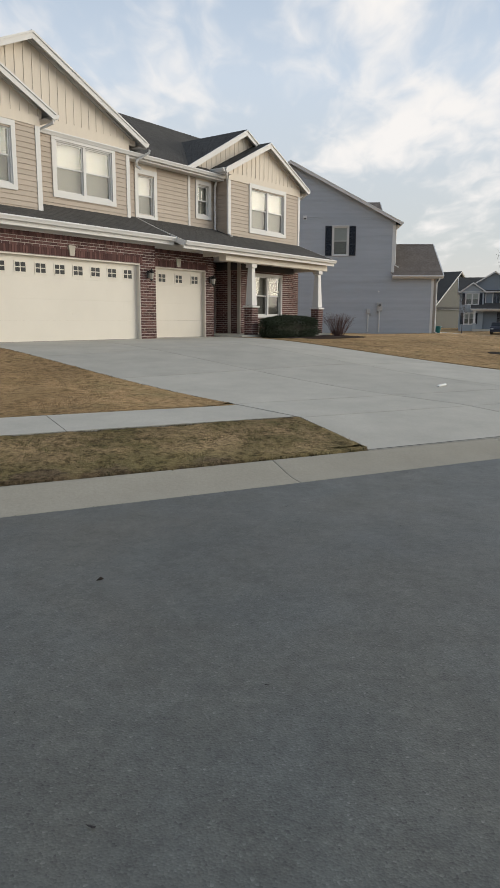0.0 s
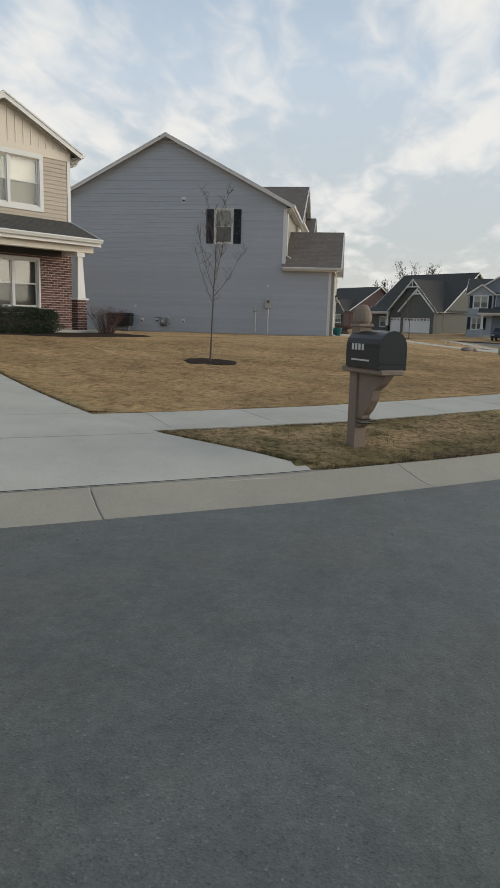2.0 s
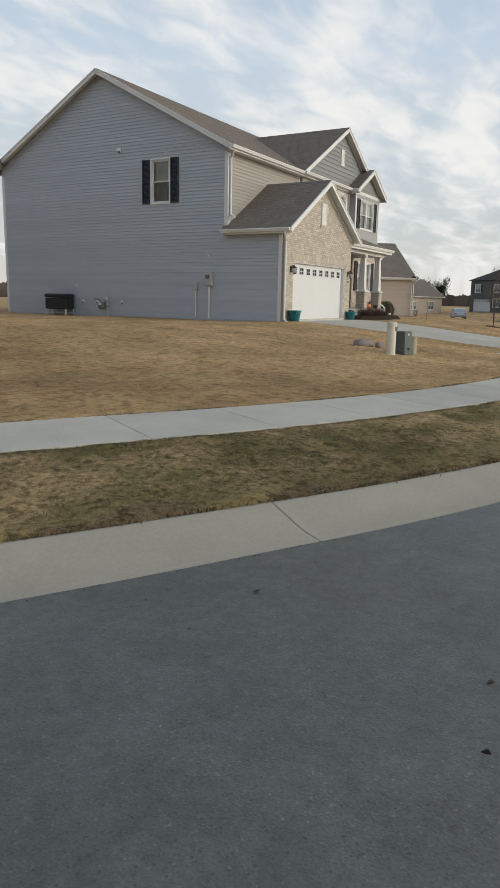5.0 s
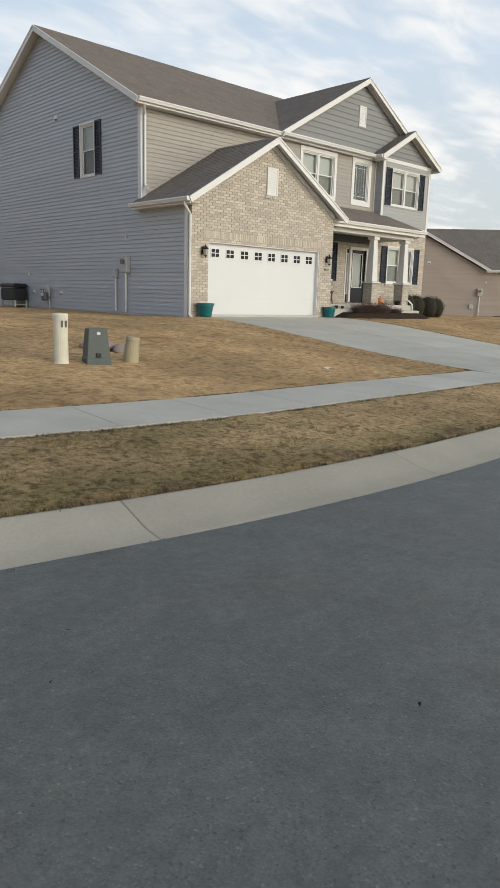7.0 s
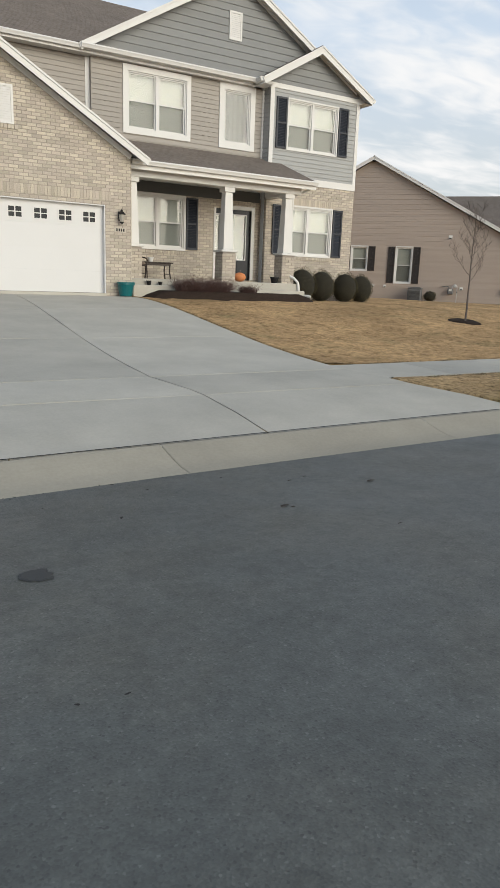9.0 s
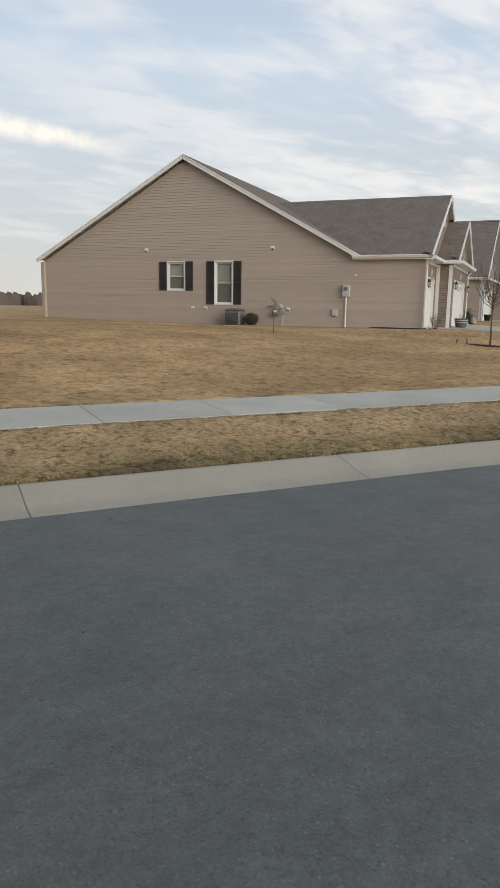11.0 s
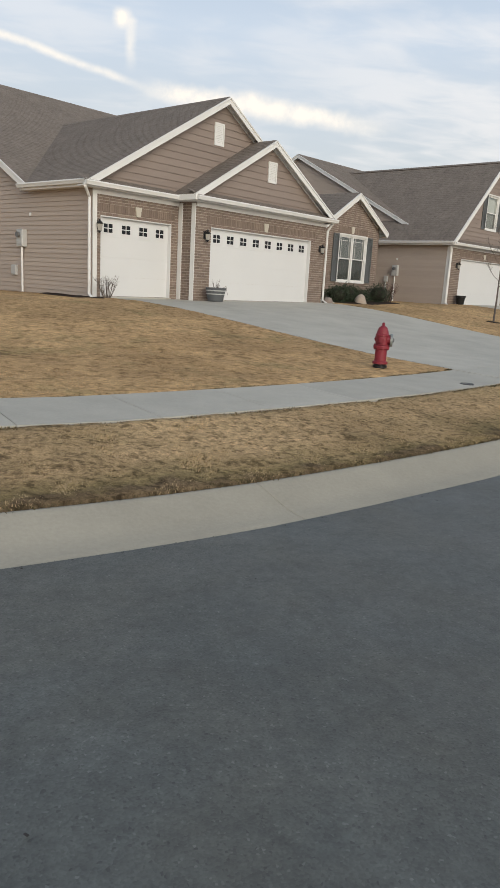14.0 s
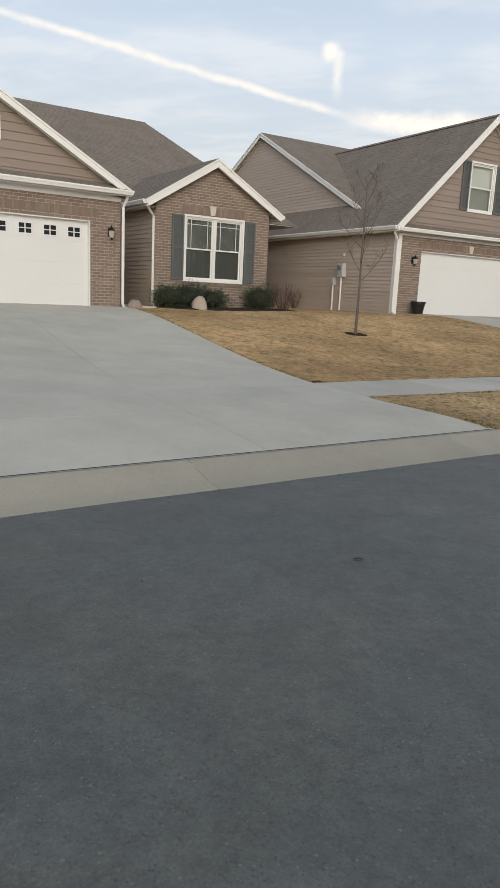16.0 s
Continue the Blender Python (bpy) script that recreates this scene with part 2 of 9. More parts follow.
def grass_mat(name, a, b, c, moist=None, tufts=(7.5, 0.56), green_at=(0.55, 0.74), bend=(4.0, -16.0), kerbside=None):
    """Dormant lawn: straw, brown and some green in patches, world-sized."""
    m = bpy.data.materials.new(name)
    m.use_nodes = True
    t = m.node_tree
    bs = t.nodes["Principled BSDF"]
    bs.inputs["Roughness"].default_value, bs.inputs["Specular IOR Level"].default_value = 0.95, 0.1
    geo = t.nodes.new("ShaderNodeNewGeometry")

    def nz(scale, detail, rough=0.6):
        n = t.nodes.new("ShaderNodeTexNoise")
        n.inputs["Scale"].default_value, n.inputs["Detail"].default_value, n.inputs["Roughness"].default_value = scale, detail, rough
        t.links.new(geo.outputs["Position"], n.inputs["Vector"])
        return n.outputs["Fac"]

    def ramp(sock, p0, p1):
        r = t.nodes.new("ShaderNodeValToRGB")
        r.color_ramp.elements[0].position, r.color_ramp.elements[1].position = p0, p1
        t.links.new(sock, r.inputs[0])
        return r.outputs[0]

    def mix(f, x, y, kind="MIX"):
        q = t.nodes.new("ShaderNodeMixRGB")
        q.blend_type = kind
        if isinstance(f, float):
            q.inputs[0].default_value = f
        else:
            t.links.new(f, q.inputs[0])
        for i, v in ((1, x), (2, y)):
            if isinstance(v, tuple):
                q.inputs[i].default_value = (*v, 1)
            else:
                t.links.new(v, q.inputs[i])
        return q.outputs[0]

    patch = mix(ramp(nz(1.5, 5, 0.7), 0.40, 0.64), a, b)
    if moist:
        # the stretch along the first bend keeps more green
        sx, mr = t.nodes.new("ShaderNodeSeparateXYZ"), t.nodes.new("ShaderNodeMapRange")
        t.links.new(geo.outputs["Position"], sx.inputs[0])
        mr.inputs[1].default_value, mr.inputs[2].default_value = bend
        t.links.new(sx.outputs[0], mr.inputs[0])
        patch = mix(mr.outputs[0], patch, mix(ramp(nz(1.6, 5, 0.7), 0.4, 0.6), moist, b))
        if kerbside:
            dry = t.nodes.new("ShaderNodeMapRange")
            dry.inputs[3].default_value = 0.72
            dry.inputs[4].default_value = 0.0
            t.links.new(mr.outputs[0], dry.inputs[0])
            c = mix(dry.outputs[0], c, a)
    green = mix(ramp(nz(0.9, 5, 0.7), *green_at), patch, c)
    if kerbside:
        # the strip along the kerb is darker and greener, with bare soil at the very edge
        uv, sv, edge = t.nodes.new("ShaderNodeUVMap"), t.nodes.new("ShaderNodeSeparateXYZ"), t.nodes.new("ShaderNodeMath")
        t.links.new(uv.outputs[0], sv.inputs[0])
        edge.operation = "MULTIPLY_ADD"
        edge.inputs[1].default_value = 1.5
        t.links.new(nz(1.1, 5, 0.65), edge.inputs[0])
        t.links.new(sv.outputs["Y"], edge.inputs[2])
        for near, far, tone in ((1.40, 2.05, kerbside[0]), (1.34, 1.50, kerbside[1])):
            mr = t.nodes.new("ShaderNodeMapRange")
            mr.inputs[1].default_value, mr.inputs[2].default_value = near, far
            mr.inputs[3].default_value, mr.inputs[4].default_value = 0.8, 0.0
            t.links.new(edge.outputs[0], mr.inputs[0])
            green = mix(mr.outputs[0], green, tone)
    wide = mix(ramp(nz(0.33, 4, 0.6), 0.40, 0.62), (0.80, 0.78, 0.74), (1.13, 1.11, 1.06))
    green = mix(1.0, green, wide, "MULTIPLY")
    lo = tufts[1]
    tuft = mix(ramp(nz(tufts[0], 6, 0.72), 0.33, 0.60), (lo, lo * .98, lo * .93), (1.12, 1.11, 1.08))
    col = mix(1.0, green, tuft, "MULTIPLY")
    clump = mix(ramp(nz(tufts[0] * 0.5, 5, 0.66), 0.36, 0.50), (lo * 1.12, lo * 1.10, lo * 1.04), (1.04, 1.04, 1.03))
    col = mix(1.0, col, clump, "MULTIPLY")
    blade = mix(ramp(nz(70.0, 3, 0.7), 0.32, 0.68), (0.70, 0.68, 0.66), (1.18, 1.16, 1.1))
    col = mix(1.0, col, blade, "MULTIPLY")
    t.links.new(col, bs.inputs["Base Color"])
    bp = t.nodes.new("ShaderNodeBump")
    bp.inputs["Strength"].default_value, bp.inputs["Distance"].default_value = 0.8, 0.05
    t.links.new(nz(22.0, 5, 0.75), bp.inputs["Height"])
    t.links.new(bp.outputs[0], bs.inputs["Normal"])
    return m


def road_mat(name, col):
    """Worn asphalt: stones of mixed shade, dusty and darker patches, faint traffic polish."""
    m = bpy.data.materials.new(name)
    m.use_nodes = True
    t = m.node_tree
    bs = t.nodes["Principled BSDF"]
    bs.inputs["Specular IOR Level"].default_value = 0.5
    geo = t.nodes.new("ShaderNodeNewGeometry")
    flat = t.nodes.new("ShaderNodeMapping")
    flat.inputs["Scale"].default_value = (1, 1, 0)
    t.links.new(geo.outputs["Position"], flat.inputs[0])

    def nz(scale, detail, rough):
        n = t.nodes.new("ShaderNodeTexNoise")
        n.inputs["Scale"].default_value, n.inputs["Detail"].default_value, n.inputs["Roughness"].default_value = scale, detail, rough
        t.links.new(flat.outputs[0], n.inputs["Vector"])
        return n.outputs["Fac"]

    def span(sock, lo, hi, a, b):
        q = t.nodes.new("ShaderNodeMapRange")
        for i, v in enumerate((lo, hi, a, b)):
            q.inputs[i + 1].default_value = v
        t.links.new(sock, q.inputs[0])
        return q.outputs[0]

    def times(x, y):
        q = t.nodes.new("ShaderNodeMath")
        q.operation = "MULTIPLY"
        t.links.new(x, q.inputs[0])
        t.links.new(y, q.inputs[1])
        return q.outputs[0]

    stones = t.nodes.new("ShaderNodeTexVoronoi")
    stones.inputs["Scale"].default_value = 115.0
    t.links.new(flat.outputs[0], stones.inputs["Vector"])
    tone = t.nodes.new("ShaderNodeSeparateColor")
    t.links.new(stones.outputs["Color"], tone.inputs[0])
    pale = span(tone.outputs[0], 0.965, 0.985, 1.0, 1.40)
    dark = span(tone.outputs[1], 0.94, 0.96, 1.0, 0.74)
    body = span(tone.outputs[2], 0.0, 1.0, 0.86, 1.14)
    k = times(times(pale, dark), body)
    k = times(k, span(nz(0.55, 4, 0.55), 0.3, 0.7, 0.88, 1.12))
    k = times(k, span(nz(3.6, 6, 0.68), 0.34, 0.66, 0.84, 1.14))
    k = times(k, span(nz(15.0, 4, 0.7), 0.36, 0.60, 0.82, 1.05))
    base = t.nodes.new("ShaderNodeMixRGB")
    base.inputs[1].default_value = (*col, 1)
    base.inputs[2].default_value = (col[0] * 1.06, col[1] * 1.01, col[2] * 0.95, 1)
    t.links.new(span(nz(0.8, 5, 0.6), 0.42, 0.62, 0.0, 1.0), base.inputs[0])
    mul = t.nodes.new("ShaderNodeMixRGB")
    mul.blend_type, mul.inputs[0].default_value = "MULTIPLY", 1.0
    cmb = t.nodes.new("ShaderNodeCombineXYZ")
    for i in range(3):
        t.links.new(k, cmb.inputs[i])
    t.links.new(base.outputs[0], mul.inputs[1])
    t.links.new(cmb.outputs[0], mul.inputs[2])
    t.links.new(mul.outputs[0], bs.inputs["Base Color"])
    t.links.new(span(nz(2.2, 4, 0.6), 0.3, 0.7, 0.52, 0.66), bs.inputs["Roughness"])
    bp = t.nodes.new("ShaderNodeBump")
    bp.inputs["Strength"].default_value, bp.inputs["Distance"].default_value = 0.22, 0.006
    t.links.new(stones.outputs["Distance"], bp.inputs["Height"])
    t.links.new(bp.outputs[0], bs.inputs["Normal"])
    return m


WHITE = mat("white_trim", (0.68, 0.67, 0.65), 0.55, grain=0.05, stain=0.06, bump=0.04)
CREAM = mat("cream_trim", (0.70, 0.645, 0.56), 0.6, grain=0.05, stain=0.07, bump=0.04)
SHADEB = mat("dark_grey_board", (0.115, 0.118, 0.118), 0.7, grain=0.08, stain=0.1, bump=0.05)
SHADEA = mat("porch_shade_brown", (0.055, 0.050, 0.048), 0.7, grain=0.08, stain=0.1, bump=0.05)
DOORC = mat("almond_door", (0.70, 0.655, 0.575), 0.6, grain=0.04, stain=0.06, bump=0.03)
DOORW = mat("garage_white", (0.64, 0.635, 0.63), 0.5, grain=0.03, stain=0.05, sscale=0.7, bump=0.03)
A_SIDE = mat("tan_siding", (0.455, 0.385, 0.315), 0.65, grain=0.07, stain=0.08, gscale=30, stretch=(1, 1, 6), bump=0.08, island=0.04)
A_BATT = mat("cream_board", (0.69, 0.615, 0.515), 0.65, grain=0.06, stain=0.07, gscale=30, stretch=(6, 6, 1), bump=0.06)
A_BRICK = mat("dark_red_brick", (0.082, 0.036, 0.033), 0.85, grain=0.25, stain=0.12, gscale=45, island=0.2, col2=(0.118, 0.056, 0.050), bump=0.4)
A_MORT = mat("red_mortar", (0.50, 0.44, 0.40), 0.9, grain=0.15, bump=0.3)
# one siding; cool side shade and warm front light are put into three colours
B_SIDE = mat("grey_siding", (0.415, 0.438, 0.472), 0.62, grain=0.06, stain=0.09, gscale=30, stretch=(1, 1, 6), bump=0.08, island=0.04)
B_WARM = mat("grey_siding_warm_lit", (0.335, 0.308, 0.275), 0.62, grain=0.06, stain=0.09, gscale=30, stretch=(1, 1, 6), bump=0.08, island=0.04)
B_BAY = mat("grey_siding_bay_lit", (0.345, 0.350, 0.345), 0.62, grain=0.06, stain=0.09, gscale=30, stretch=(1, 1, 6), bump=0.08, island=0.04)
B_SHAKE = mat("slate_shake", (0.23, 0.235, 0.235), 0.7, grain=0.1, stain=0.08, gscale=30, stretch=(1, 1, 5), bump=0.1, island=0.06)
B_BRICK = mat("pale_brick", (0.635, 0.57, 0.465), 0.85, grain=0.18, stain=0.10, gscale=45, island=0.40, col2=(0.37, 0.325, 0.275), bump=0.4)
B_MORT = mat("pale_mortar", (0.34, 0.305, 0.27), 0.9, grain=0.12, bump=0.3)
C_SIDE = mat("taupe_siding", (0.395, 0.328, 0.278), 0.65, grain=0.07, stain=0.08, gscale=30, stretch=(1, 1, 6), bump=0.08, island=0.04)
C_SHAKE = mat("brown_shake", (0.24, 0.192, 0.165), 0.7, grain=0.1, stain=0.08, gscale=30, stretch=(1, 1, 5), bump=0.1, island=0.06)
C_BRICK = mat("tan_brown_brick", (0.250, 0.190, 0.153), 0.85, grain=0.2, stain=0.1, gscale=45, island=0.36, col2=(0.150, 0.112, 0.092), bump=0.4)
C_MORT = mat("brown_mortar", (0.36, 0.305, 0.26), 0.9, grain=0.12, bump=0.3)
ROOF_G = mat("charcoal_shingle", (0.080, 0.076, 0.071), 0.95, grain=0.5, stain=0.25, gscale=9, sscale=1.6, island=0.08, bump=0.6, spec=0.15)
ROOF_B = mat("brown_shingle", (0.182, 0.155, 0.134), 0.95, grain=0.5, stain=0.3, gscale=9, sscale=1.6, island=0.08, bump=0.6, spec=0.15)
SHUT = mat("black_shutter", (0.022, 0.026, 0.036), 0.5, grain=0.1, bump=0.05)
SHUTB = mat("dark_brown_shutter", (0.042, 0.034, 0.030), 0.55, grain=0.1, bump=0.05)
SHUTG = mat("grey_shutter", (0.10, 0.105, 0.105), 0.55, grain=0.1, bump=0.05)
BLACK = mat("black_metal", (0.02, 0.02, 0.021), 0.4, metal=0.4, grain=0.15, bump=0.05)
DARK = mat("dark_void", (0.012, 0.012, 0.013), 0.8, grain=0.1, bump=0)
# beige blind with the porch shade put into its colour
BLINDD = mat("shaded_blind", (0.235, 0.225, 0.19), 0.7, grain=0.05, stain=0.1, sscale=2.0, bump=0.02)
# white blind, kept bright to carry the sky glow on its panes
BLINDW = mat("white_glow_blind", (0.60, 0.58, 0.53), 0.7, grain=0.05, stain=0.1, sscale=2.0, bump=0.02)
BLIND = mat("window_blind", (0.44, 0.45, 0.42), 0.7, grain=0.05, stain=0.1, sscale=2.0, bump=0.02)
CURTN = mat("room_curtain", (0.105, 0.115, 0.110), 0.9, grain=0.1, stain=0.25, sscale=1.5, bump=0.02)
GLASS = glass_mat("pane_glass", (0.92, 0.95, 0.94))
SCREEN = screen_mat("insect_screen", (0.06, 0.06, 0.06), 0.33)
CONC = mat("concrete", (0.445, 0.422, 0.370), 0.9, grain=0.12, gscale=35, stain=0.25, sscale=1.1, bump=0.25, rand=0.07, spec=0.2, space="World")
CONCK = mat("kerb_concrete", (0.335, 0.308, 0.252), 0.9, grain=0.14, gscale=35, stain=0.18, sscale=1.3, bump=0.3, rand=0.05, spec=0.2, space="World")
ASPH = road_mat("asphalt", (0.0975, 0.1030, 0.0965))
SEAL = mat("tar_seal", (0.02, 0.02, 0.022), 0.6, grain=0.2, bump=0.2)
GRASS = grass_mat("dormant_grass", (0.590, 0.412, 0.242), (0.475, 0.328, 0.192), (0.34, 0.275, 0.155), (0.37, 0.260, 0.145), (9.0, 0.66), (0.54, 0.74), bend=(-8.0, -18.0))
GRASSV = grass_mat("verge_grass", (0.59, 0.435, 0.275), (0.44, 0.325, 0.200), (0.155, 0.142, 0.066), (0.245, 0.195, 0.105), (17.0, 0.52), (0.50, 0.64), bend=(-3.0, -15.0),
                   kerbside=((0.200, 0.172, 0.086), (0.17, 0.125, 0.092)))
BLADE = mat("dry_blades", (0.45, 0.325, 0.195), 0.9, grain=0.2, island=0.2, col2=(0.33, 0.235, 0.135), stain=0.2, bump=0, spec=0.1)
BLADEV = mat("verge_blades", (0.30, 0.225, 0.132), 0.9, grain=0.2, island=0.3, col2=(0.155, 0.138, 0.066), stain=0.3, sscale=2.0, bump=0, spec=0.1)
BLADED = mat("dry_verge_blades", (0.50, 0.37, 0.230), 0.9, grain=0.2, island=0.3, col2=(0.33, 0.25, 0.145), stain=0.3, sscale=2.0, bump=0, spec=0.1)
# blades darkened to draw the shaded, soil-dark rim of the turf
BLADEE = mat("edge_soil_shade_blades", (0.135, 0.105, 0.058), 0.9, grain=0.2, island=0.5, col2=(0.065, 0.055, 0.030), stain=0.3, sscale=2.0, bump=0, spec=0.1)
MULCH = mat("brown_mulch", (0.036, 0.026, 0.021), 0.95, grain=0.5, gscale=30, stain=0.3, sscale=6, bump=1.0, spec=0.08)
# near-black colour of solid cores, standing for the shade inside foliage
SHADY = mat("inner_shade", (0.022, 0.02, 0.013), 0.9, grain=0.3, bump=0.3)
BARK = mat("grey_brown_bark", (0.115, 0.095, 0.083), 0.9, grain=0.3, gscale=40, stretch=(1, 1, .3), bump=0.5)
LEAFD = mat("dark_green_leaf", (0.030, 0.045, 0.022), 0.7, grain=0.2, island=0.5, bump=0.1)
LEAFB = mat("boxwood_brown_green", (0.080, 0.066, 0.032), 0.75, grain=0.2, island=0.5, bump=0.1)
TWIG = mat("red_brown_twig", (0.105, 0.062, 0.055), 0.9, grain=0.3, island=0.3, bump=0.2)
ACG = mat("dark_grey_casing", (0.15, 0.15, 0.15), 0.55, metal=0.2, grain=0.12, stain=0.12, bump=0.05)
GALV = mat("grey_metal", (0.46, 0.46, 0.45), 0.5, metal=0.15, grain=0.12, stain=0.12, bump=0.05)

# ---------------------------------------------------------------- kit
class Mesh:
    """Collects corners and faces, and links them as one mesh object."""

    def __init__(self):
        self.v, self.f = [], []

    def quad(self, *pts):
        n = len(self.v)
        self.v += [tuple(p) for p in pts]
        self.f.append(tuple(range(n, n + len(pts))))
        return self

    def box(self, x0, y0, z0, x1, y1, z1, bev=0.0):
        x0, x1, y0, y1, z0, z1 = min(x0, x1), max(x0, x1), min(y0, y1), max(y0, y1), min(z0, z1), max(z0, z1)
        if bev:
            b = min(bev, (x1 - x0) / 3, (y1 - y0) / 3, (z1 - z0) / 3)
            n = len(self.v)
            for z, i in ((z0, b), (z0 + b, 0), (z1 - b, 0), (z1, b)):
                a = [(x0 + i + b, y0 + i), (x1 - i - b, y0 + i), (x1 - i, y0 + i + b), (x1 - i, y1 - i - b),
                     (x1 - i - b, y1 - i), (x0 + i + b, y1 - i), (x0 + i, y1 - i - b), (x0 + i, y0 + i + b)]
                self.v += [(p, q, z) for p, q in a]
            for r in range(3):
                for k in range(8):
                    self.f.append((n + 8 * r + k, n + 8 * r + (k + 1) % 8, n + 8 * r + 8 + (k + 1) % 8, n + 8 * r + 8 + k))
            self.f += [tuple(n + 7 - k for k in range(8)), tuple(n + 24 + k for k in range(8))]
            return self
        n = len(self.v)
        self.v += [(x, y, z) for z in (z0, z1) for x, y in ((x0, y0), (x1, y0), (x1, y1), (x0, y1))]
        self.f += [tuple(n + i for i in q) for q in ((3, 2, 1, 0), (4, 5, 6, 7), (0, 1, 5, 4), (1, 2, 6, 5), (2, 3, 7, 6), (3, 0, 4, 7))]
        return self

    def beam(self, p, q, w, h, up=(0, 0, 1)):
        """A bar from p to q, w across and h high; p and q lie on its axis."""
        p, q, up = Vector(p), Vector(q), Vector(up)
        a = (q - p).normalized()
        s = a.cross(up).normalized()
        u = s.cross(a).normalized()
        n = len(self.v)
        for o in (p, q):
            self.v += [tuple(o + s * (i * w / 2) + u * (j * h / 2)) for i, j in ((-1, -1), (1, -1), (1, 1), (-1, 1))]
        self.f += [tuple(n + i for i in f) for f in ((0, 1, 2, 3), (7, 6, 5, 4), (4, 5, 1, 0), (5, 6, 2, 1), (6, 7, 3, 2), (7, 4, 0, 3))]
        return self

    def sweep(self, prof, p, q, up=(0, 0, 1)):
        """A profile of (side, up) pairs drawn from p to q."""
        p, q, up = Vector(p), Vector(q), Vector(up)
        a = (q - p).normalized()
        s = a.cross(up).normalized()
        u = s.cross(a).normalized()
        n, m = len(self.v), len(prof)
        for o in (p, q):
            self.v += [tuple(o + s * i + u * j) for i, j in prof]
        self.f += [(n + k, n + (k + 1) % m, n + m + (k + 1) % m, n + m + k) for k in range(m)]
        self.f += [tuple(n + m - 1 - k for k in range(m)), tuple(n + m + k for k in range(m))]
        return self

    def lathe(self, rings, sides=14, at=(0, 0, 0), squash=1.0):
        """Rings of (radius, height) turned about the upright."""
        n = len(self.v)
        for r, z in rings:
            self.v += [(at[0] + r * math.cos(k * math.tau / sides), at[1] + squash * r * math.sin(k * math.tau / sides), at[2] + z) for k in range(sides)]
        for i in range(len(rings) - 1):
            for k in range(sides):
                self.f.append((n + i * sides + k, n + i * sides + (k + 1) % sides, n + (i + 1) * sides + (k + 1) % sides, n + (i + 1) * sides + k))
        self.f += [tuple(n + sides - 1 - k for k in range(sides)), tuple(n + (len(rings) - 1) * sides + k for k in range(sides))]
        return self

    def tube(self, pts, radii, sides=6):
        """A round tube along points with a radius at each."""
        n = len(self.v)
        pts = [Vector(p) for p in pts]
        for i, p in enumerate(pts):
            a = (pts[min(i + 1, len(pts) - 1)] - pts[max(i - 1, 0)]).normalized()
            s = a.cross(Vector((0.31, 0.87, 0.21))).normalized()
            u = a.cross(s)
            r = radii[i] if hasattr(radii, "__len__") else radii
            self.v += [tuple(p + (s * math.cos(k * math.tau / sides) + u * math.sin(k * math.tau / sides)) * r) for k in range(sides)]
        for i in range(len(pts) - 1):
            for k in range(sides):
                self.f.append((n + i * sides + k, n + i * sides + (k + 1) % sides, n + (i + 1) * sides + (k + 1) % sides, n + (i + 1) * sides + k))
        self.f += [tuple(n + sides - 1 - k for k in range(sides)), tuple(n + (len(pts) - 1) * sides + k for k in range(sides))]
        return self


def part(name, me, material, parent=None, label="", smooth=False, kind=""):
    """Links a Mesh as one object, under a thing or a part of it."""
    data = bpy.data.meshes.new(name)
    data.from_pydata(me.v, [], me.f)
    data.materials.append(material)
    data.update()
    if smooth:
        data.shade_smooth()
    ob = new(name, data)
    ob.parent = parent
    if label or kind:
        tagged(ob, label, kind=kind)
    return ob


def thing(name, m, label, category, group="", kind=""):
    ob = new(name)
    ob.empty_display_size = 0.2
    ob.matrix_basis = m
    return tagged(ob, label, category, group, kind)


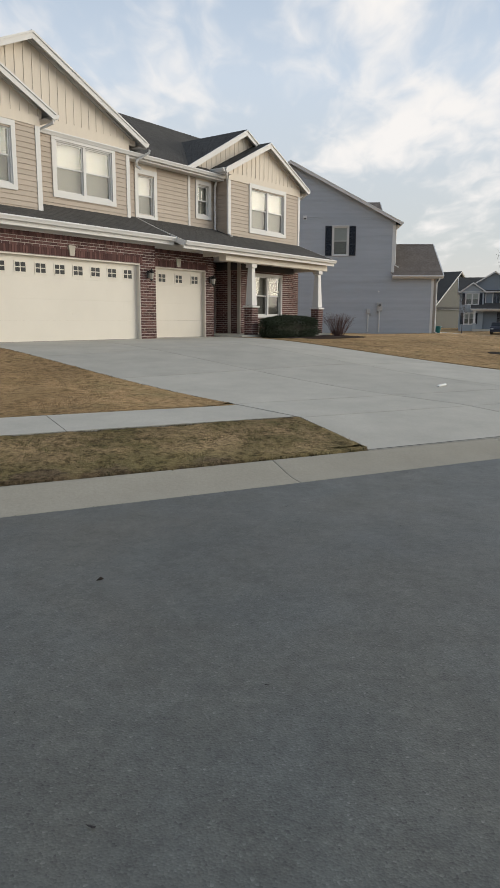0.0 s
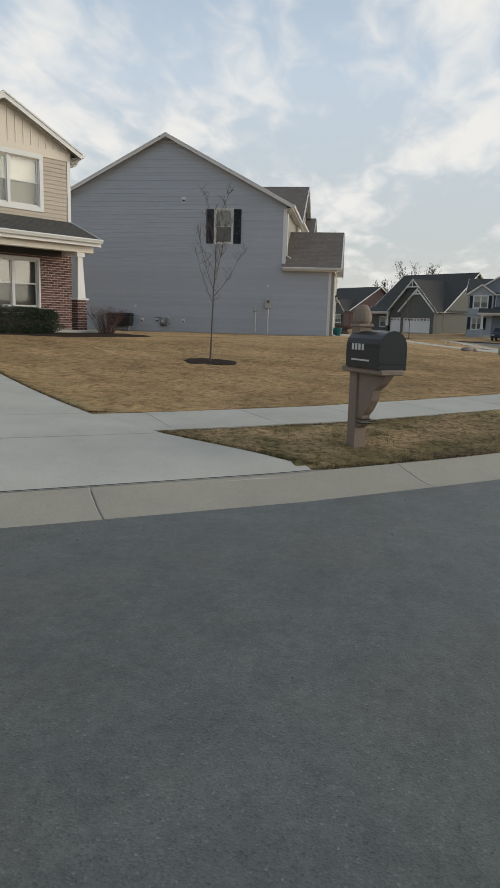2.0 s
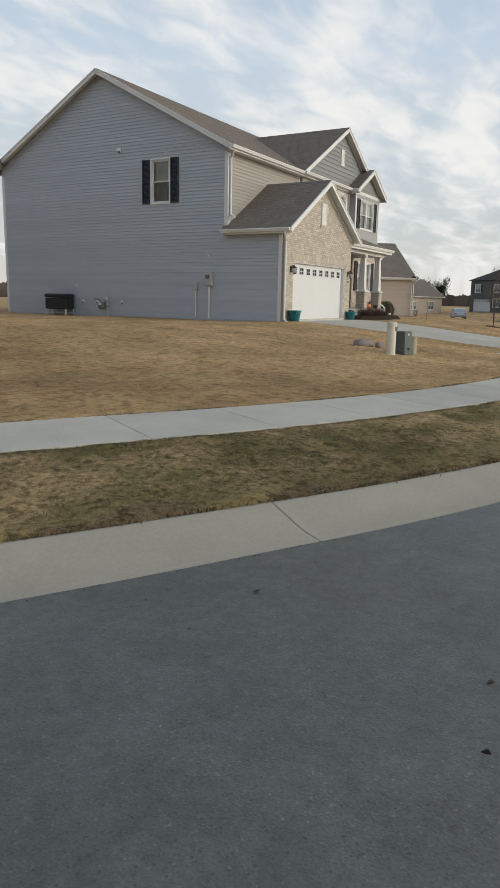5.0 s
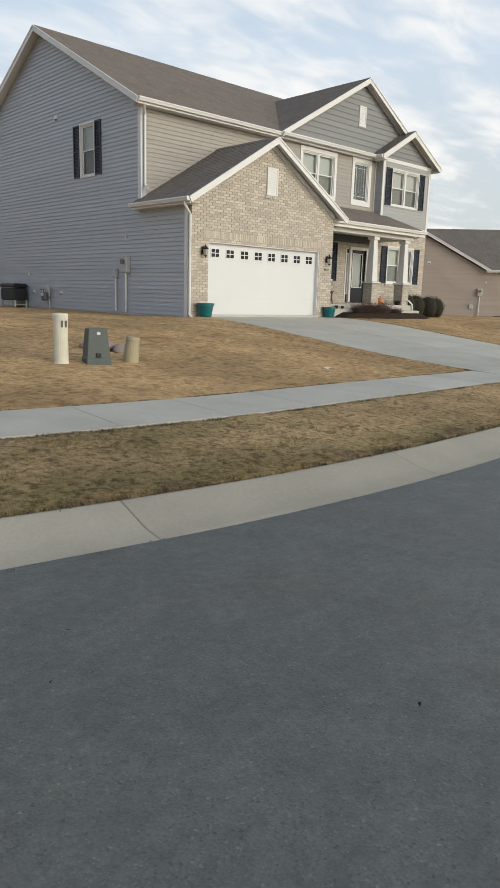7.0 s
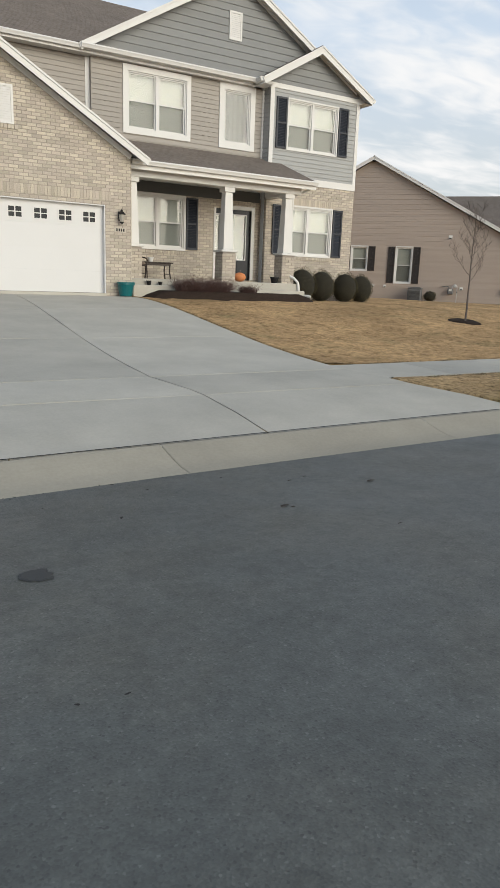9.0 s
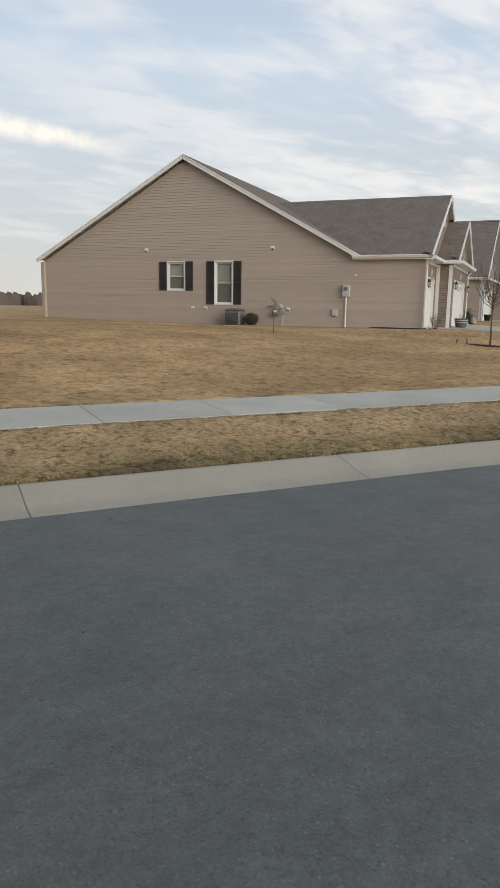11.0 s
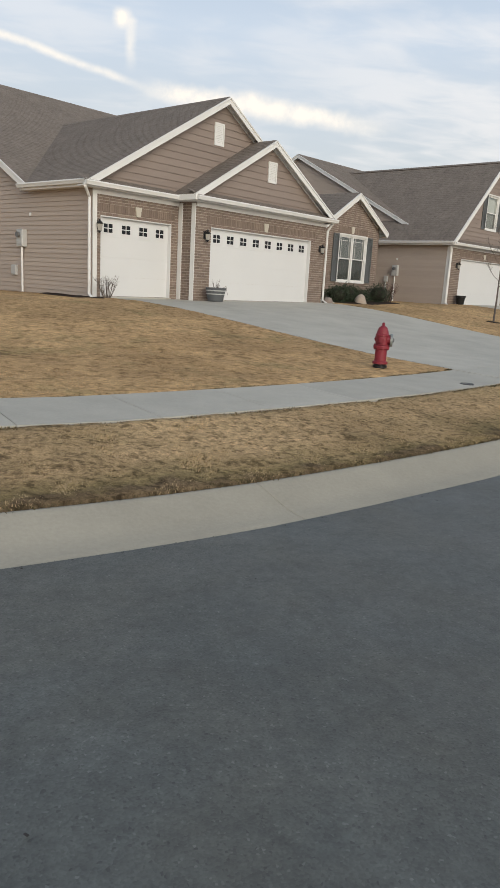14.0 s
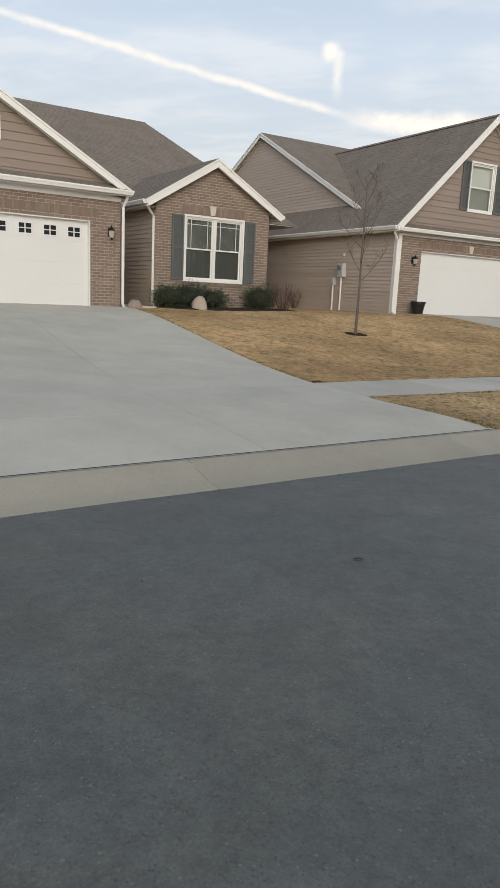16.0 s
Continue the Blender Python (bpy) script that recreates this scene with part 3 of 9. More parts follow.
class Wall:
    """An upright wall: a foot point, the way along it, an outline of (along, height) and its openings (u0, z0, u1, z1)."""

    def __init__(self, foot, way, outline, holes=(), thick=0.16):
        self.o, self.u = Vector((foot[0], foot[1], 0)), Vector((way[0], way[1], 0)).normalized()
        self.n = Vector((self.u.y, -self.u.x, 0))      # outward: to the right of the way
        self.outline, self.holes, self.thick = outline, list(holes), thick

    def p(self, u, z, out=0.0):
        return self.o + self.u * u + self.n * out + Vector((0, 0, z))

    def spans(self, z):
        xs = []
        pts = self.outline
        for (a, za), (b, zb) in zip(pts, pts[1:] + pts[:1]):
            if (za <= z < zb) or (zb <= z < za):
                xs.append(a + (b - a) * (z - za) / (zb - za))
        xs.sort()
        out = [[xs[i], xs[i + 1]] for i in range(0, len(xs) - 1, 2)]
        for u0, z0, u1, z1 in self.holes:
            if z0 < z < z1:
                out = [q for a, b in out for q in ((a, min(b, u0)), (max(a, u1), b)) if q[1] - q[0] > 0.004]
        return out

    def bands(self, lo, hi):
        """Pairs of spans at the bottom and the top of a band, where both have the same pieces."""
        e = (hi - lo) * 0.02 + 1e-4
        a, b = self.spans(lo + e), self.spans(hi - e)
        if len(a) == len(b):
            return list(zip(a, b))
        c = self.spans((lo + hi) / 2)
        return [(q, q) for q in c]

    def core(self, name, material, parent, label=""):
        zs = sorted({round(z, 4) for _, z in self.outline} | {round(z, 4) for h in self.holes for z in (h[1], h[3])})
        me = Mesh()
        umin, umax = min(u for u, _ in self.outline) + 0.003, max(u for u, _ in self.outline) - 0.003
        for lo, hi in zip(zs, zs[1:]):
            if hi - lo < 1e-3:
                continue
            for (a0, a1), (b0, b1) in self.bands(lo, hi):
                a0, b0, a1, b1 = max(a0, umin), max(b0, umin), min(a1, umax), min(b1, umax)
                f = [self.p(a0, lo), self.p(a1, lo), self.p(b1, hi), self.p(b0, hi)]
                k = [q - self.n * self.thick for q in f]
                me.quad(*f)
                me.quad(*k[::-1])
                for i in range(4):
                    me.quad(f[(i + 1) % 4], f[i], k[i], k[(i + 1) % 4])
        return part(name, me, material, parent, label)

    def lap(self, name, material, parent, pitch=0.127, depth=0.019, label=""):
        """Lapped boards, each a leaning face with a lip below."""
        me = Mesh()
        z0, z1 = min(z for _, z in self.outline), max(z for _, z in self.outline)
        for k in range(int((z1 - z0) / pitch) + 1):
            lo, hi = z0 + k * pitch, min(z0 + (k + 1) * pitch, z1)
            if hi - lo < 0.01:
                continue
            for (a0, a1), (b0, b1) in self.bands(lo, hi):
                n = len(me.v)
                me.v += [tuple(q) for q in (self.p(a0, lo, 0.002), self.p(a1, lo, 0.002), self.p(a0, lo, depth + .004), self.p(a1, lo, depth + .004),
                                            self.p(b1, hi, 0.004), self.p(b0, hi, 0.004))]
                me.f += [(n, n + 1, n + 3, n + 2), (n + 2, n + 3, n + 4, n + 5)]
        return part(name, me, material, parent, label, kind="stuff")

    def bricks(self, name, material, parent, label="", length=0.203, high=0.064, gap=0.014, deep=0.009):
        me = Mesh()
        z0, z1 = min(z for _, z in self.outline), max(z for _, z in self.outline)
        pitch, k = high + gap, 0
        while z0 + k * pitch + high <= z1 + 0.005:
            lo, hi = z0 + k * pitch, z0 + k * pitch + high
            for a, b in self.spans((lo + hi) / 2):
                step = length + gap
                off = step * 0.5 if k % 2 else 0.0
                u = math.floor((a - off) / step) * step + off
                while u < b:
                    l, r = max(u, a + 0.002), min(u + length, b - 0.002)
                    if r - l > 0.008:
                        d = deep * random.uniform(0.75, 1.15)
                        n = len(me.v)
                        me.v += [tuple(q) for q in (self.p(l, lo), self.p(r, lo), self.p(r, hi), self.p(l, hi),
                                                    self.p(l + .002, lo + .002, d), self.p(r - .002, lo + .002, d), self.p(r - .002, hi - .002, d), self.p(l + .002, hi - .002, d))]
                        me.f += [(n + 4, n + 5, n + 6, n + 7), (n, n + 1, n + 5, n + 4), (n + 1, n + 2, n + 6, n + 5), (n + 2, n + 3, n + 7, n + 6), (n + 3, n, n + 4, n + 7)]
                    u += length + gap
            k += 1
        return part(name, me, material, parent, label, kind="stuff")

    def battens(self, name, material, parent, pitch=0.26, wide=0.07, label=""):
        """Upright cover strips on a board wall."""
        me = Mesh()
        us = [u for u, _ in self.outline]
        z0, z1 = min(z for _, z in self.outline), max(z for _, z in self.outline)
        u = min(us) + pitch / 2
        while u < max(us):
            top = z0
            z = z0
            while z < z1:
                if any(a < u - wide / 2 and u + wide / 2 < b for a, b in self.spans(z + 0.01)):
                    top = z
                z += 0.03
            if top > z0 + 0.05:
                c = [self.p(u - wide / 2, z0, 0), self.p(u + wide / 2, z0, 0), self.p(u + wide / 2, top, 0), self.p(u - wide / 2, top, 0)]
                d = [q + self.n * 0.012 for q in c]
                me.quad(*d)
                for i in range(4):
                    me.quad(c[i], c[(i + 1) % 4], d[(i + 1) % 4], d[i])
            u += pitch
        return part(name, me, material, parent, label, kind="stuff")

    def block(self, me, u0, z0, u1, z1, o0, o1):
        """A straight block on the wall, from out o0 to out o1."""
        c = [self.p(u0, z0, o0), self.p(u1, z0, o0), self.p(u1, z1, o0), self.p(u0, z1, o0)]
        d = [self.p(u0, z0, o1), self.p(u1, z0, o1), self.p(u1, z1, o1), self.p(u0, z1, o1)]
        me.quad(*d)
        me.quad(*c[::-1])
        for i in range(4):
            me.quad(c[i], c[(i + 1) % 4], d[(i + 1) % 4], d[i])
        return me


def skin(w, kind, parent, stuff):
    """Wall core and its skin."""
    side, mort = stuff
    body = w.core("wall", mort, parent)
    if kind == "lap":
        w.lap("siding", side, body)
    elif kind == "shake":
        w.lap("shake_siding", side, body, pitch=0.2, depth=0.022)
    elif kind == "brick":
        w.bricks("brickwork", side, body)
    elif kind == "board":
        w.battens("batten", side, body)
    return body


def roof_plane(me, el, er, rr, rl, pitch=0.145, lift=0.004, thick=0.0):
    """Courses of shingles between an eave (el, er) and a ridge (rl, rr), as one stepped sheet."""
    el, er, rr, rl = (Vector(p) for p in (el, er, rr, rl))
    nrm = (er - el).cross(rl - el).normalized() if (rl - el).length > (rr - er).length else (er - el).cross(rr - er).normalized()
    if nrm.z < 0:
        nrm = -nrm
    span = max((rl - el).length, (rr - er).length)
    k = max(2, int(span / pitch))
    n = len(me.v)
    dn = -nrm * 0.03
    me.v += [tuple(el + dn), tuple(er + dn)]
    for i in range(k + 1):
        p, q = el.lerp(rl, i / k), er.lerp(rr, i / k)
        me.v += [tuple(v) for v in (p, q, p + nrm * lift, q + nrm * lift)]
    me.f.append((n, n + 1, n + 3, n + 2))
    for i in range(k):
        b = n + 2 + 4 * i
        me.f += [(b, b + 1, b + 3, b + 2), (b + 2, b + 3, b + 5, b + 4)]
    return me


def soffit_plane(me, el, er, rr, rl, drop=0.05):
    """The boarded underside of a roof plane."""
    pts = [Vector(p) - Vector((0, 0, drop)) for p in (el, er, rr, rl)]
    me.quad(*[tuple(p) for p in pts[::-1]])
    return me


def gable_roof(parent, a, b, mid, material, trim, along="x", rakes=(True, True), gutters=(True, True), rake_h=0.17, cut=None):
    """A pitched roof with its ridge along x or y. a: (start, end) along the ridge; b: (eave0, z0, eave1, z1) across; mid: (across, z) of the ridge.
    cut: where the first eave stops short, at a valley."""
    s0, s1 = a
    e0, z0, e1, z1 = b
    m, zm = mid

    def pt(s, c, z):
        return (s, c, z) if along == "x" else (c, s, z)

    roof = None
    for (e, z), stop in (((e0, z0), cut), ((e1, z1), None)):
        quad = (pt(s0, e, z), pt(stop or s1, e, z), pt(s1, m, zm), pt(s0, m, zm))
        sl = part("roof_slope", roof_plane(Mesh(), *quad), material, parent)
        part("soffit", soffit_plane(Mesh(), *quad), trim, sl)
        roof = roof or sl
    cap = Mesh()
    cap.sweep(((-0.14, -0.075), (0, 0.022), (0.14, -0.075), (0.13, -0.09), (0, 0.0), (-0.13, -0.09)), pt(s0, m, zm), pt(s1, m, zm))
    part("ridge_cap", cap, material, roof)
    for s, on, sign in ((s0, rakes[0], -1), (s1, rakes[1], 1)):
        if on:
            for e, z in ((e0, z0), (e1, z1)):
                o = sign * 0.015
                bd = Mesh()
                over = 1 + 0.05 / abs(m - e)
                bd.beam(pt(s + o, e, z - rake_h / 2 - 0.01), pt(s + o, e + (m - e) * over, z + (zm - z) * over - rake_h / 2 - 0.01), 0.035 + 0.004 * (e == e0), rake_h)
                part("rake_board", bd, trim, roof)
                ed = Mesh()
                ed.beam(pt(s + o * 2.2, e, z - 0.022), pt(s + o * 2.2, m, zm - 0.022), 0.045, 0.045)
                part("drip_edge", ed, trim, roof)
    for (e, z), on, sign, stop in (((e0, z0), gutters[0], -1, cut), ((e1, z1), gutters[1], 1, None)):
        if on:
            g = Mesh()
            prof = ((0, 0.0), (0.11, 0.0), (0.125, -0.03), (0.10, -0.075), (0.085, -0.115), (0, -0.115))
            k = -sign if along == "x" else sign
            pr = tuple((x * k, y) for x, y in prof)
            g.sweep(pr, pt(s0, e, z - 0.01), pt(stop or s1, e, z - 0.01))
            part("gutter", g, trim, roof)
            fb = Mesh()
            fb.beam(pt(s0, e - sign * 0.02, z - 0.10), pt(stop or s1, e - sign * 0.02, z - 0.10), 0.03, 0.17)
            part("fascia", fb, trim, roof)
            st = Mesh()
            c0, c1 = e - sign * 0.03, e - sign * 0.34
            st.quad(pt(s0, c0, z - .18), pt(stop or s1, c0, z - .18), pt(stop or s1, c1, z - .18), pt(s0, c1, z - .18))
            part("eave_soffit", st, trim, roof)
    return roof


def shed_roof(parent, x0, x1, y0, z0, y1, z1, material, trim, gutter=True):
    """A lean-to roof that rises from its eave at y0 to a wall at y1."""
    quad = ((x0, y0, z0), (x1, y0, z0), (x1, y1, z1), (x0, y1, z1))
    roof = part("porch_roof", roof_plane(Mesh(), *quad), material, parent)
    part("soffit", soffit_plane(Mesh(), *quad), trim, roof)
    if gutter:
        g = Mesh()
        g.sweep(((0, 0), (0.11, 0), (0.125, -0.03), (0.1, -0.075), (0.085, -0.115), (0, -0.115)), (x0, y0, z0 - 0.01), (x1, y0, z0 - 0.01))
        part("gutter", g, trim, roof)
        fb = Mesh()
        fb.beam((x0, y0 + 0.02, z0 - 0.12), (x1, y0 + 0.02, z0 - 0.12), 0.03, 0.22)
        part("fascia", fb, trim, roof)
    for x in (x0, x1):
        r = Mesh()
        r.beam((x, y0, z0 - 0.08), (x, y1, z1 - 0.08), 0.03, 0.16)
        part("rake_board", r, trim, roof)
    return roof


def window(w, u0, z0, u1, z1, parent, trim, twin=False, casing=0.09, shutters="", shut_mat=None, grid=False, blind=BLIND, single=False, lower=True, slats=False):
    """A hung window in a wall: casing, sashes with panes, a screen below and a blind behind. w.holes must have its opening."""
    win = thing("window", Matrix(), "", "window")
    del win["category"]
    win.parent = parent
    fr = Mesh()
    if casing:
        c = casing
        w.block(fr, u0 - c, z0 - c, u1 + c, z0, 0.0, 0.045)
        w.block(fr, u0 - c, z1, u1 + c, z1 + c * 1.15, 0.0, 0.047)
        w.block(fr, u0 - c, z0, u0, z1, 0.0, 0.043)
        w.block(fr, u1, z0, u1 + c, z1, 0.0, 0.043)
    j = 0.035
    w.block(fr, u0, z0, u0 + j, z1, -0.14, 0.012)
    w.block(fr, u1 - j, z0, u1, z1, -0.14, 0.012)
    w.block(fr, u0 + j, z0, u1 - j, z0 + j, -0.14, 0.016)
    w.block(fr, u0 + j, z1 - j, u1 - j, z1, -0.14, 0.012)
    part("window_frame", fr, trim, win)
    cells = [(u0 + j, u1 - j)]
    if twin:
        m = (u0 + u1) / 2
        mu = Mesh()
        w.block(mu, m - 0.045, z0 + j, m + 0.045, z1 - j, -0.12, 0.010)
        part("mullion", mu, trim, win)
        cells = [(u0 + j, m - 0.045), (m + 0.045, u1 - j)]
    zm = (z0 + z1) / 2
    for a, b in cells:
        rows = [(z0 + j, z1 - j, -0.03)] if single else [(z0 + j, zm + 0.02, -0.045), (zm - 0.02, z1 - j, -0.02)]
        for n, (lo, hi, o) in enumerate(rows):
            s = Mesh()
            t = 0.040
            w.block(s, a, lo, a + t, hi, o - 0.02, o)
            w.block(s, b - t, lo, b, hi, o - 0.02, o)
            w.block(s, a + t, lo, b - t, lo + t, o - 0.02, o)
            w.block(s, a + t, hi - t, b - t, hi, o - 0.02, o)
            if grid and not (grid == "top" and n == 0 and not single):
                k = 0.15 * (b - a)
                for x in (a + t + k, b - t - k):
                    w.block(s, x - .008, lo + t, x + .008, hi - t, o - 0.012, o - 0.004)
                if n == len(rows) - 1:
                    w.block(s, a + t, hi - t - k, b - t, hi - t - k + .016, o - 0.012, o - 0.0045)
                if n == 0 and (single or grid is True):
                    w.block(s, a + t, lo + t + k, b - t, lo + t + k + .016, o - 0.012, o - 0.0045)
            sash = part("sash", s, trim, win)
            g = Mesh()
            g.quad(w.p(a + t, lo + t, o - 0.013), w.p(b - t, lo + t, o - 0.013), w.p(b - t, hi - t, o - 0.013), w.p(a + t, hi - t, o - 0.013))
            pane = part("pane", g, GLASS, sash)
            pane.visible_shadow = False
            if n == 0 and not single and lower:
                sc = Mesh()
                sc.quad(w.p(a + t, lo + t, o - .004), w.p(b - t, lo + t, o - .004), w.p(b - t, hi - t, o - .004), w.p(a + t, hi - t, o - .004))
                part("insect_screen", sc, SCREEN, sash)
    bl = Mesh()
    z = z0 + 0.03
    if blind is CURTN:
        # hanging cloth in soft folds
        n = max(8, int((u1 - u0 - 2 * j) / .045))
        for k in range(n):
            a, b = (u0 + j + (u1 - u0 - 2 * j) * q / n for q in (k, k + 1))
            oa, ob = (-.118 + .004 * math.sin(q * 1.7) for q in (k, k + 1))
            bl.quad(w.p(a, z0 + .02, oa), w.p(b, z0 + .02, ob), w.p(b, z1 - .02, ob), w.p(a, z1 - .02, oa))
    while slats and z < z1 - 0.03:
        bl.quad(w.p(u0 + j, z, -0.105), w.p(u1 - j, z, -0.105), w.p(u1 - j, z + 0.062, -0.135), w.p(u0 + j, z + 0.062, -0.135))
        z += 0.08
    bl.quad(w.p(u0, z0, -0.152), w.p(u1, z0, -0.152), w.p(u1, z1, -0.152), w.p(u0, z1, -0.152))
    part("blind", bl, blind, win)
    for side in shutters:
        a, b = (u0 - casing - 0.40, u0 - casing - 0.02) if side == "l" else (u1 + casing + 0.02, u1 + casing + 0.40)
        if not casing:
            a, b = a + 0.0, b
        sh = Mesh()
        t = 0.05
        zb, zt = z0 - 0.02, z1 + 0.03
        w.block(sh, a, zb, a + t, zt, 0.02, 0.06)
        w.block(sh, b - t, zb, b, zt, 0.02, 0.06)
        for q in (zb, (zb + zt) / 2 - t / 2, zt - t):
            w.block(sh, a + t, q, b - t, q + t, 0.02, 0.058)
        z = zb + t
        while z < zt - t:
            sh.quad(w.p(a + t, z, 0.05), w.p(b - t, z, 0.05), w.p(b - t, z + 0.045, 0.026), w.p(a + t, z + 0.045, 0.026))
            z += 0.045
        part("shutter", sh, shut_mat or SHUT, win)
    return win


def garage_door(w, u0, u1, parent, z0=0.0, z1=2.13, lites=8, trim=DOORW, lining=0.025):
    """A sectional door with a row of small four-light windows in its top section, and its casing."""
    gd = thing("garage_door", Matrix(), "", "door")
    del gd["category"]
    gd.parent = parent
    c = Mesh()
    w.block(c, u0 - 0.004, z0, u0 + lining, z1, -0.18, -0.004)
    w.block(c, u1 - lining, z0, u1 + 0.004, z1, -0.18, -0.004)
    w.block(c, u0 + lining, z1 - lining, u1 - lining, z1 + 0.004, -0.18, -0.004)
    part("door_lining", c, trim, gd)
    hgt = (z1 - z0) / 4
    for k in range(4):
        me = Mesh()
        lo, hi = z0 + k * hgt + 0.0007, z0 + (k + 1) * hgt - 0.0007
        w.block(me, u0, lo, u1, hi, -0.18, -0.13)
        n = max(4, lites)
        cell = (u1 - u0) / n
        if k < 3:
            for i in range(n):
                a = u0 + i * cell + 0.05
                w.block(me, a, lo + 0.07, a + cell - 0.10, hi - 0.07, -0.131, -0.1298)
        panel = part("door_panel", me, trim, gd)
        if k == 3 and lites:
            for i in range(lites):
                m = (u0 + u1) / 2 + (i + 0.5 - lites / 2) * (u1 - u0) / lites * 0.97
                ww, wh, zc = min(0.15, cell * 0.26), 0.115, (lo + hi) / 2 - 0.04
                g = Mesh()
                for sx in (-1, 1):
                    for sz in (-1, 1):
                        a, b = m + sx * ww * 0.55 - ww * 0.45, m + sx * ww * 0.55 + ww * 0.45
                        e, f = zc + sz * wh * 0.56 - wh * 0.46, zc + sz * wh * 0.56 + wh * 0.46
                        g.quad(w.p(a, e, -0.124), w.p(b, e, -0.124), w.p(b, f, -0.124), w.p(a, f, -0.124))
                part("door_lite", g, LITE, panel)
                f = Mesh()
                w.block(f, m - ww - .03, zc - wh - .03, m + ww + .03, zc - wh, -0.130, -0.118)
                w.block(f, m - ww - .03, zc + wh, m + ww + .03, zc + wh + .03, -0.130, -0.118)
                w.block(f, m - ww - .03, zc - wh, m - ww, zc + wh, -0.130, -0.118)
                w.block(f, m + ww, zc - wh, m + ww + .03, zc + wh, -0.130, -0.118)
                part("lite_frame", f, trim, panel)
    seal = Mesh()
    w.block(seal, u0 + 0.01, z0 - 0.01, u1 - 0.01, z0 + 0.008, -0.19, -0.128)
    part("bottom_seal", seal, BLACK, gd)
    fl = Mesh()
    w.block(fl, u0 - 0.01, z0 - 0.3, u1 + 0.01, z0 + 0.003, -0.4, 0.05)
    part("door_sill", fl, CONC, gd)
    return gd


LAMPG = mat("frosted_lamp_glass", (0.36, 0.34, 0.30), 0.25, grain=0.05, bump=0)
LITE = mat("dark_lite_glass", (0.015, 0.017, 0.02), 0.35, grain=0.05, bump=0, spec=0.2)


def trim_board(w, parent, u, z0, z1, wide=0.11, material=WHITE, name="corner_board", out=0.032):
    me = Mesh()
    w.block(me, u - wide / 2, z0, u + wide / 2, z1, 0.0, out)
    return part(name, me, material, parent)


def band(w, parent, u0, u1, z, high=0.18, material=WHITE, out=0.035, name="frieze_board"):
    me = Mesh()
    w.block(me, u0, z - high / 2, u1, z + high / 2, 0.0, out)
    return part(name, me, material, parent)


def downspout(parent, x, y, z_top, z_bot, dx, dy, material):
    """A gutter pipe that steps back to the wall and runs down it."""
    me = Mesh()
    r = 0.04
    me.tube([(x, y, z_top), (x, y, z_top - 0.08), (x + dx, y + dy, z_top - 0.32), (x + dx, y + dy, z_bot + 0.12), (x + dx - .05, y + dy - 0.22, z_bot)], r, 8)
    return part("downspout", me, material, parent, smooth=False)


def coach_lamp(w, u, z, parent=None):
    """A black coach lamp: back plate, bracket, glazed body, roof and finial."""
    lamp = thing("coach_lamp", Matrix(), "black metal coach lamp beside the garage door", "wall lamp")
    lamp.parent = None
    base = w.p(u, z, 0.012)
    yaw = math.atan2(w.n.y, w.n.x) + math.pi / 2
    me = Mesh()
    me.box(-0.05, -0.015, -0.10, 0.05, 0.02, 0.12, 0.008)
    part("back_plate", me, BLACK, lamp)
    me = Mesh()
    me.tube([(0, -0.01, 0.06), (0, -0.06, 0.14), (0, -0.13, 0.13)], 0.012, 6)
    part("bracket", me, BLACK, lamp)
    me = Mesh()
    me.lathe([(0.05, -0.16), (0.085, 0.02)], 6, (0, -0.13, 0.02))
    part("lamp_glass", me, LAMPG, lamp)
    me = Mesh()
    me.lathe([(0.095, 0.03), (0.10, 0.05), (0.03, 0.11), (0.012, 0.16), (0.002, 0.18)], 6, (0, -0.13, 0.01))
    part("lamp_cap", me, BLACK, lamp)
    me = Mesh()
    me.lathe([(0.01, -0.21), (0.03, -0.18), (0.058, -0.16), (0.055, -0.15)], 6, (0, -0.13, 0.02))
    part("lamp_base", me, BLACK, lamp)
    lamp.matrix_basis = (parent.matrix_basis if parent else Matrix()) @ Matrix.Translation(base) @ pose(0, 0, 0, 0, 0, math.degrees(yaw))
    return lamp

# ---------------------------------------------------------------- street line and ground heights
# The near edge of the asphalt: a start point and its heading, in degrees, along its length in metres.
KERB_AT = (-34.02, 4.16)
KERB_S = [-60, -25, 0, 8, 16, 24, 34, 60, 68, 76, 84, 110, 150]
KERB_H = [-64.5, -64.5, -58.2, -54.3, -36.3, -19.5, 4.3, -1.7, 5.8, 28.7, 41.0, 39.6, 39.6]
ks = np.arange(-60, 150.01, 0.5)
kh = np.radians(np.interp(ks, KERB_S, KERB_H))
kx = np.concatenate([[0], np.cumsum((np.cos(kh[1:]) + np.cos(kh[:-1])) / 4)])
ky = np.concatenate([[0], np.cumsum((np.sin(kh[1:]) + np.sin(kh[:-1])) / 4)])
k0 = int(np.argmin(abs(ks)))
kx, ky = kx - kx[k0] + KERB_AT[0], ky - ky[k0] + KERB_AT[1]
# the kerb swells a little towards the road past the first driveway
swell = np.interp(ks, [-4, 0, 2, 4, 5.5, 8, 9.2, 11], [0, 0.02, 0.09, 0.17, 0.235, 0.17, 0.06, 0])
kx, ky = kx + np.sin(kh) * swell, ky - np.cos(kh) * swell
kh = np.unwrap(np.arctan2(np.gradient(ky), np.gradient(kx)))
KERB_W, WALK_0, WALK_1, ROAD_W = 0.60, 2.30, 3.42, 8.6


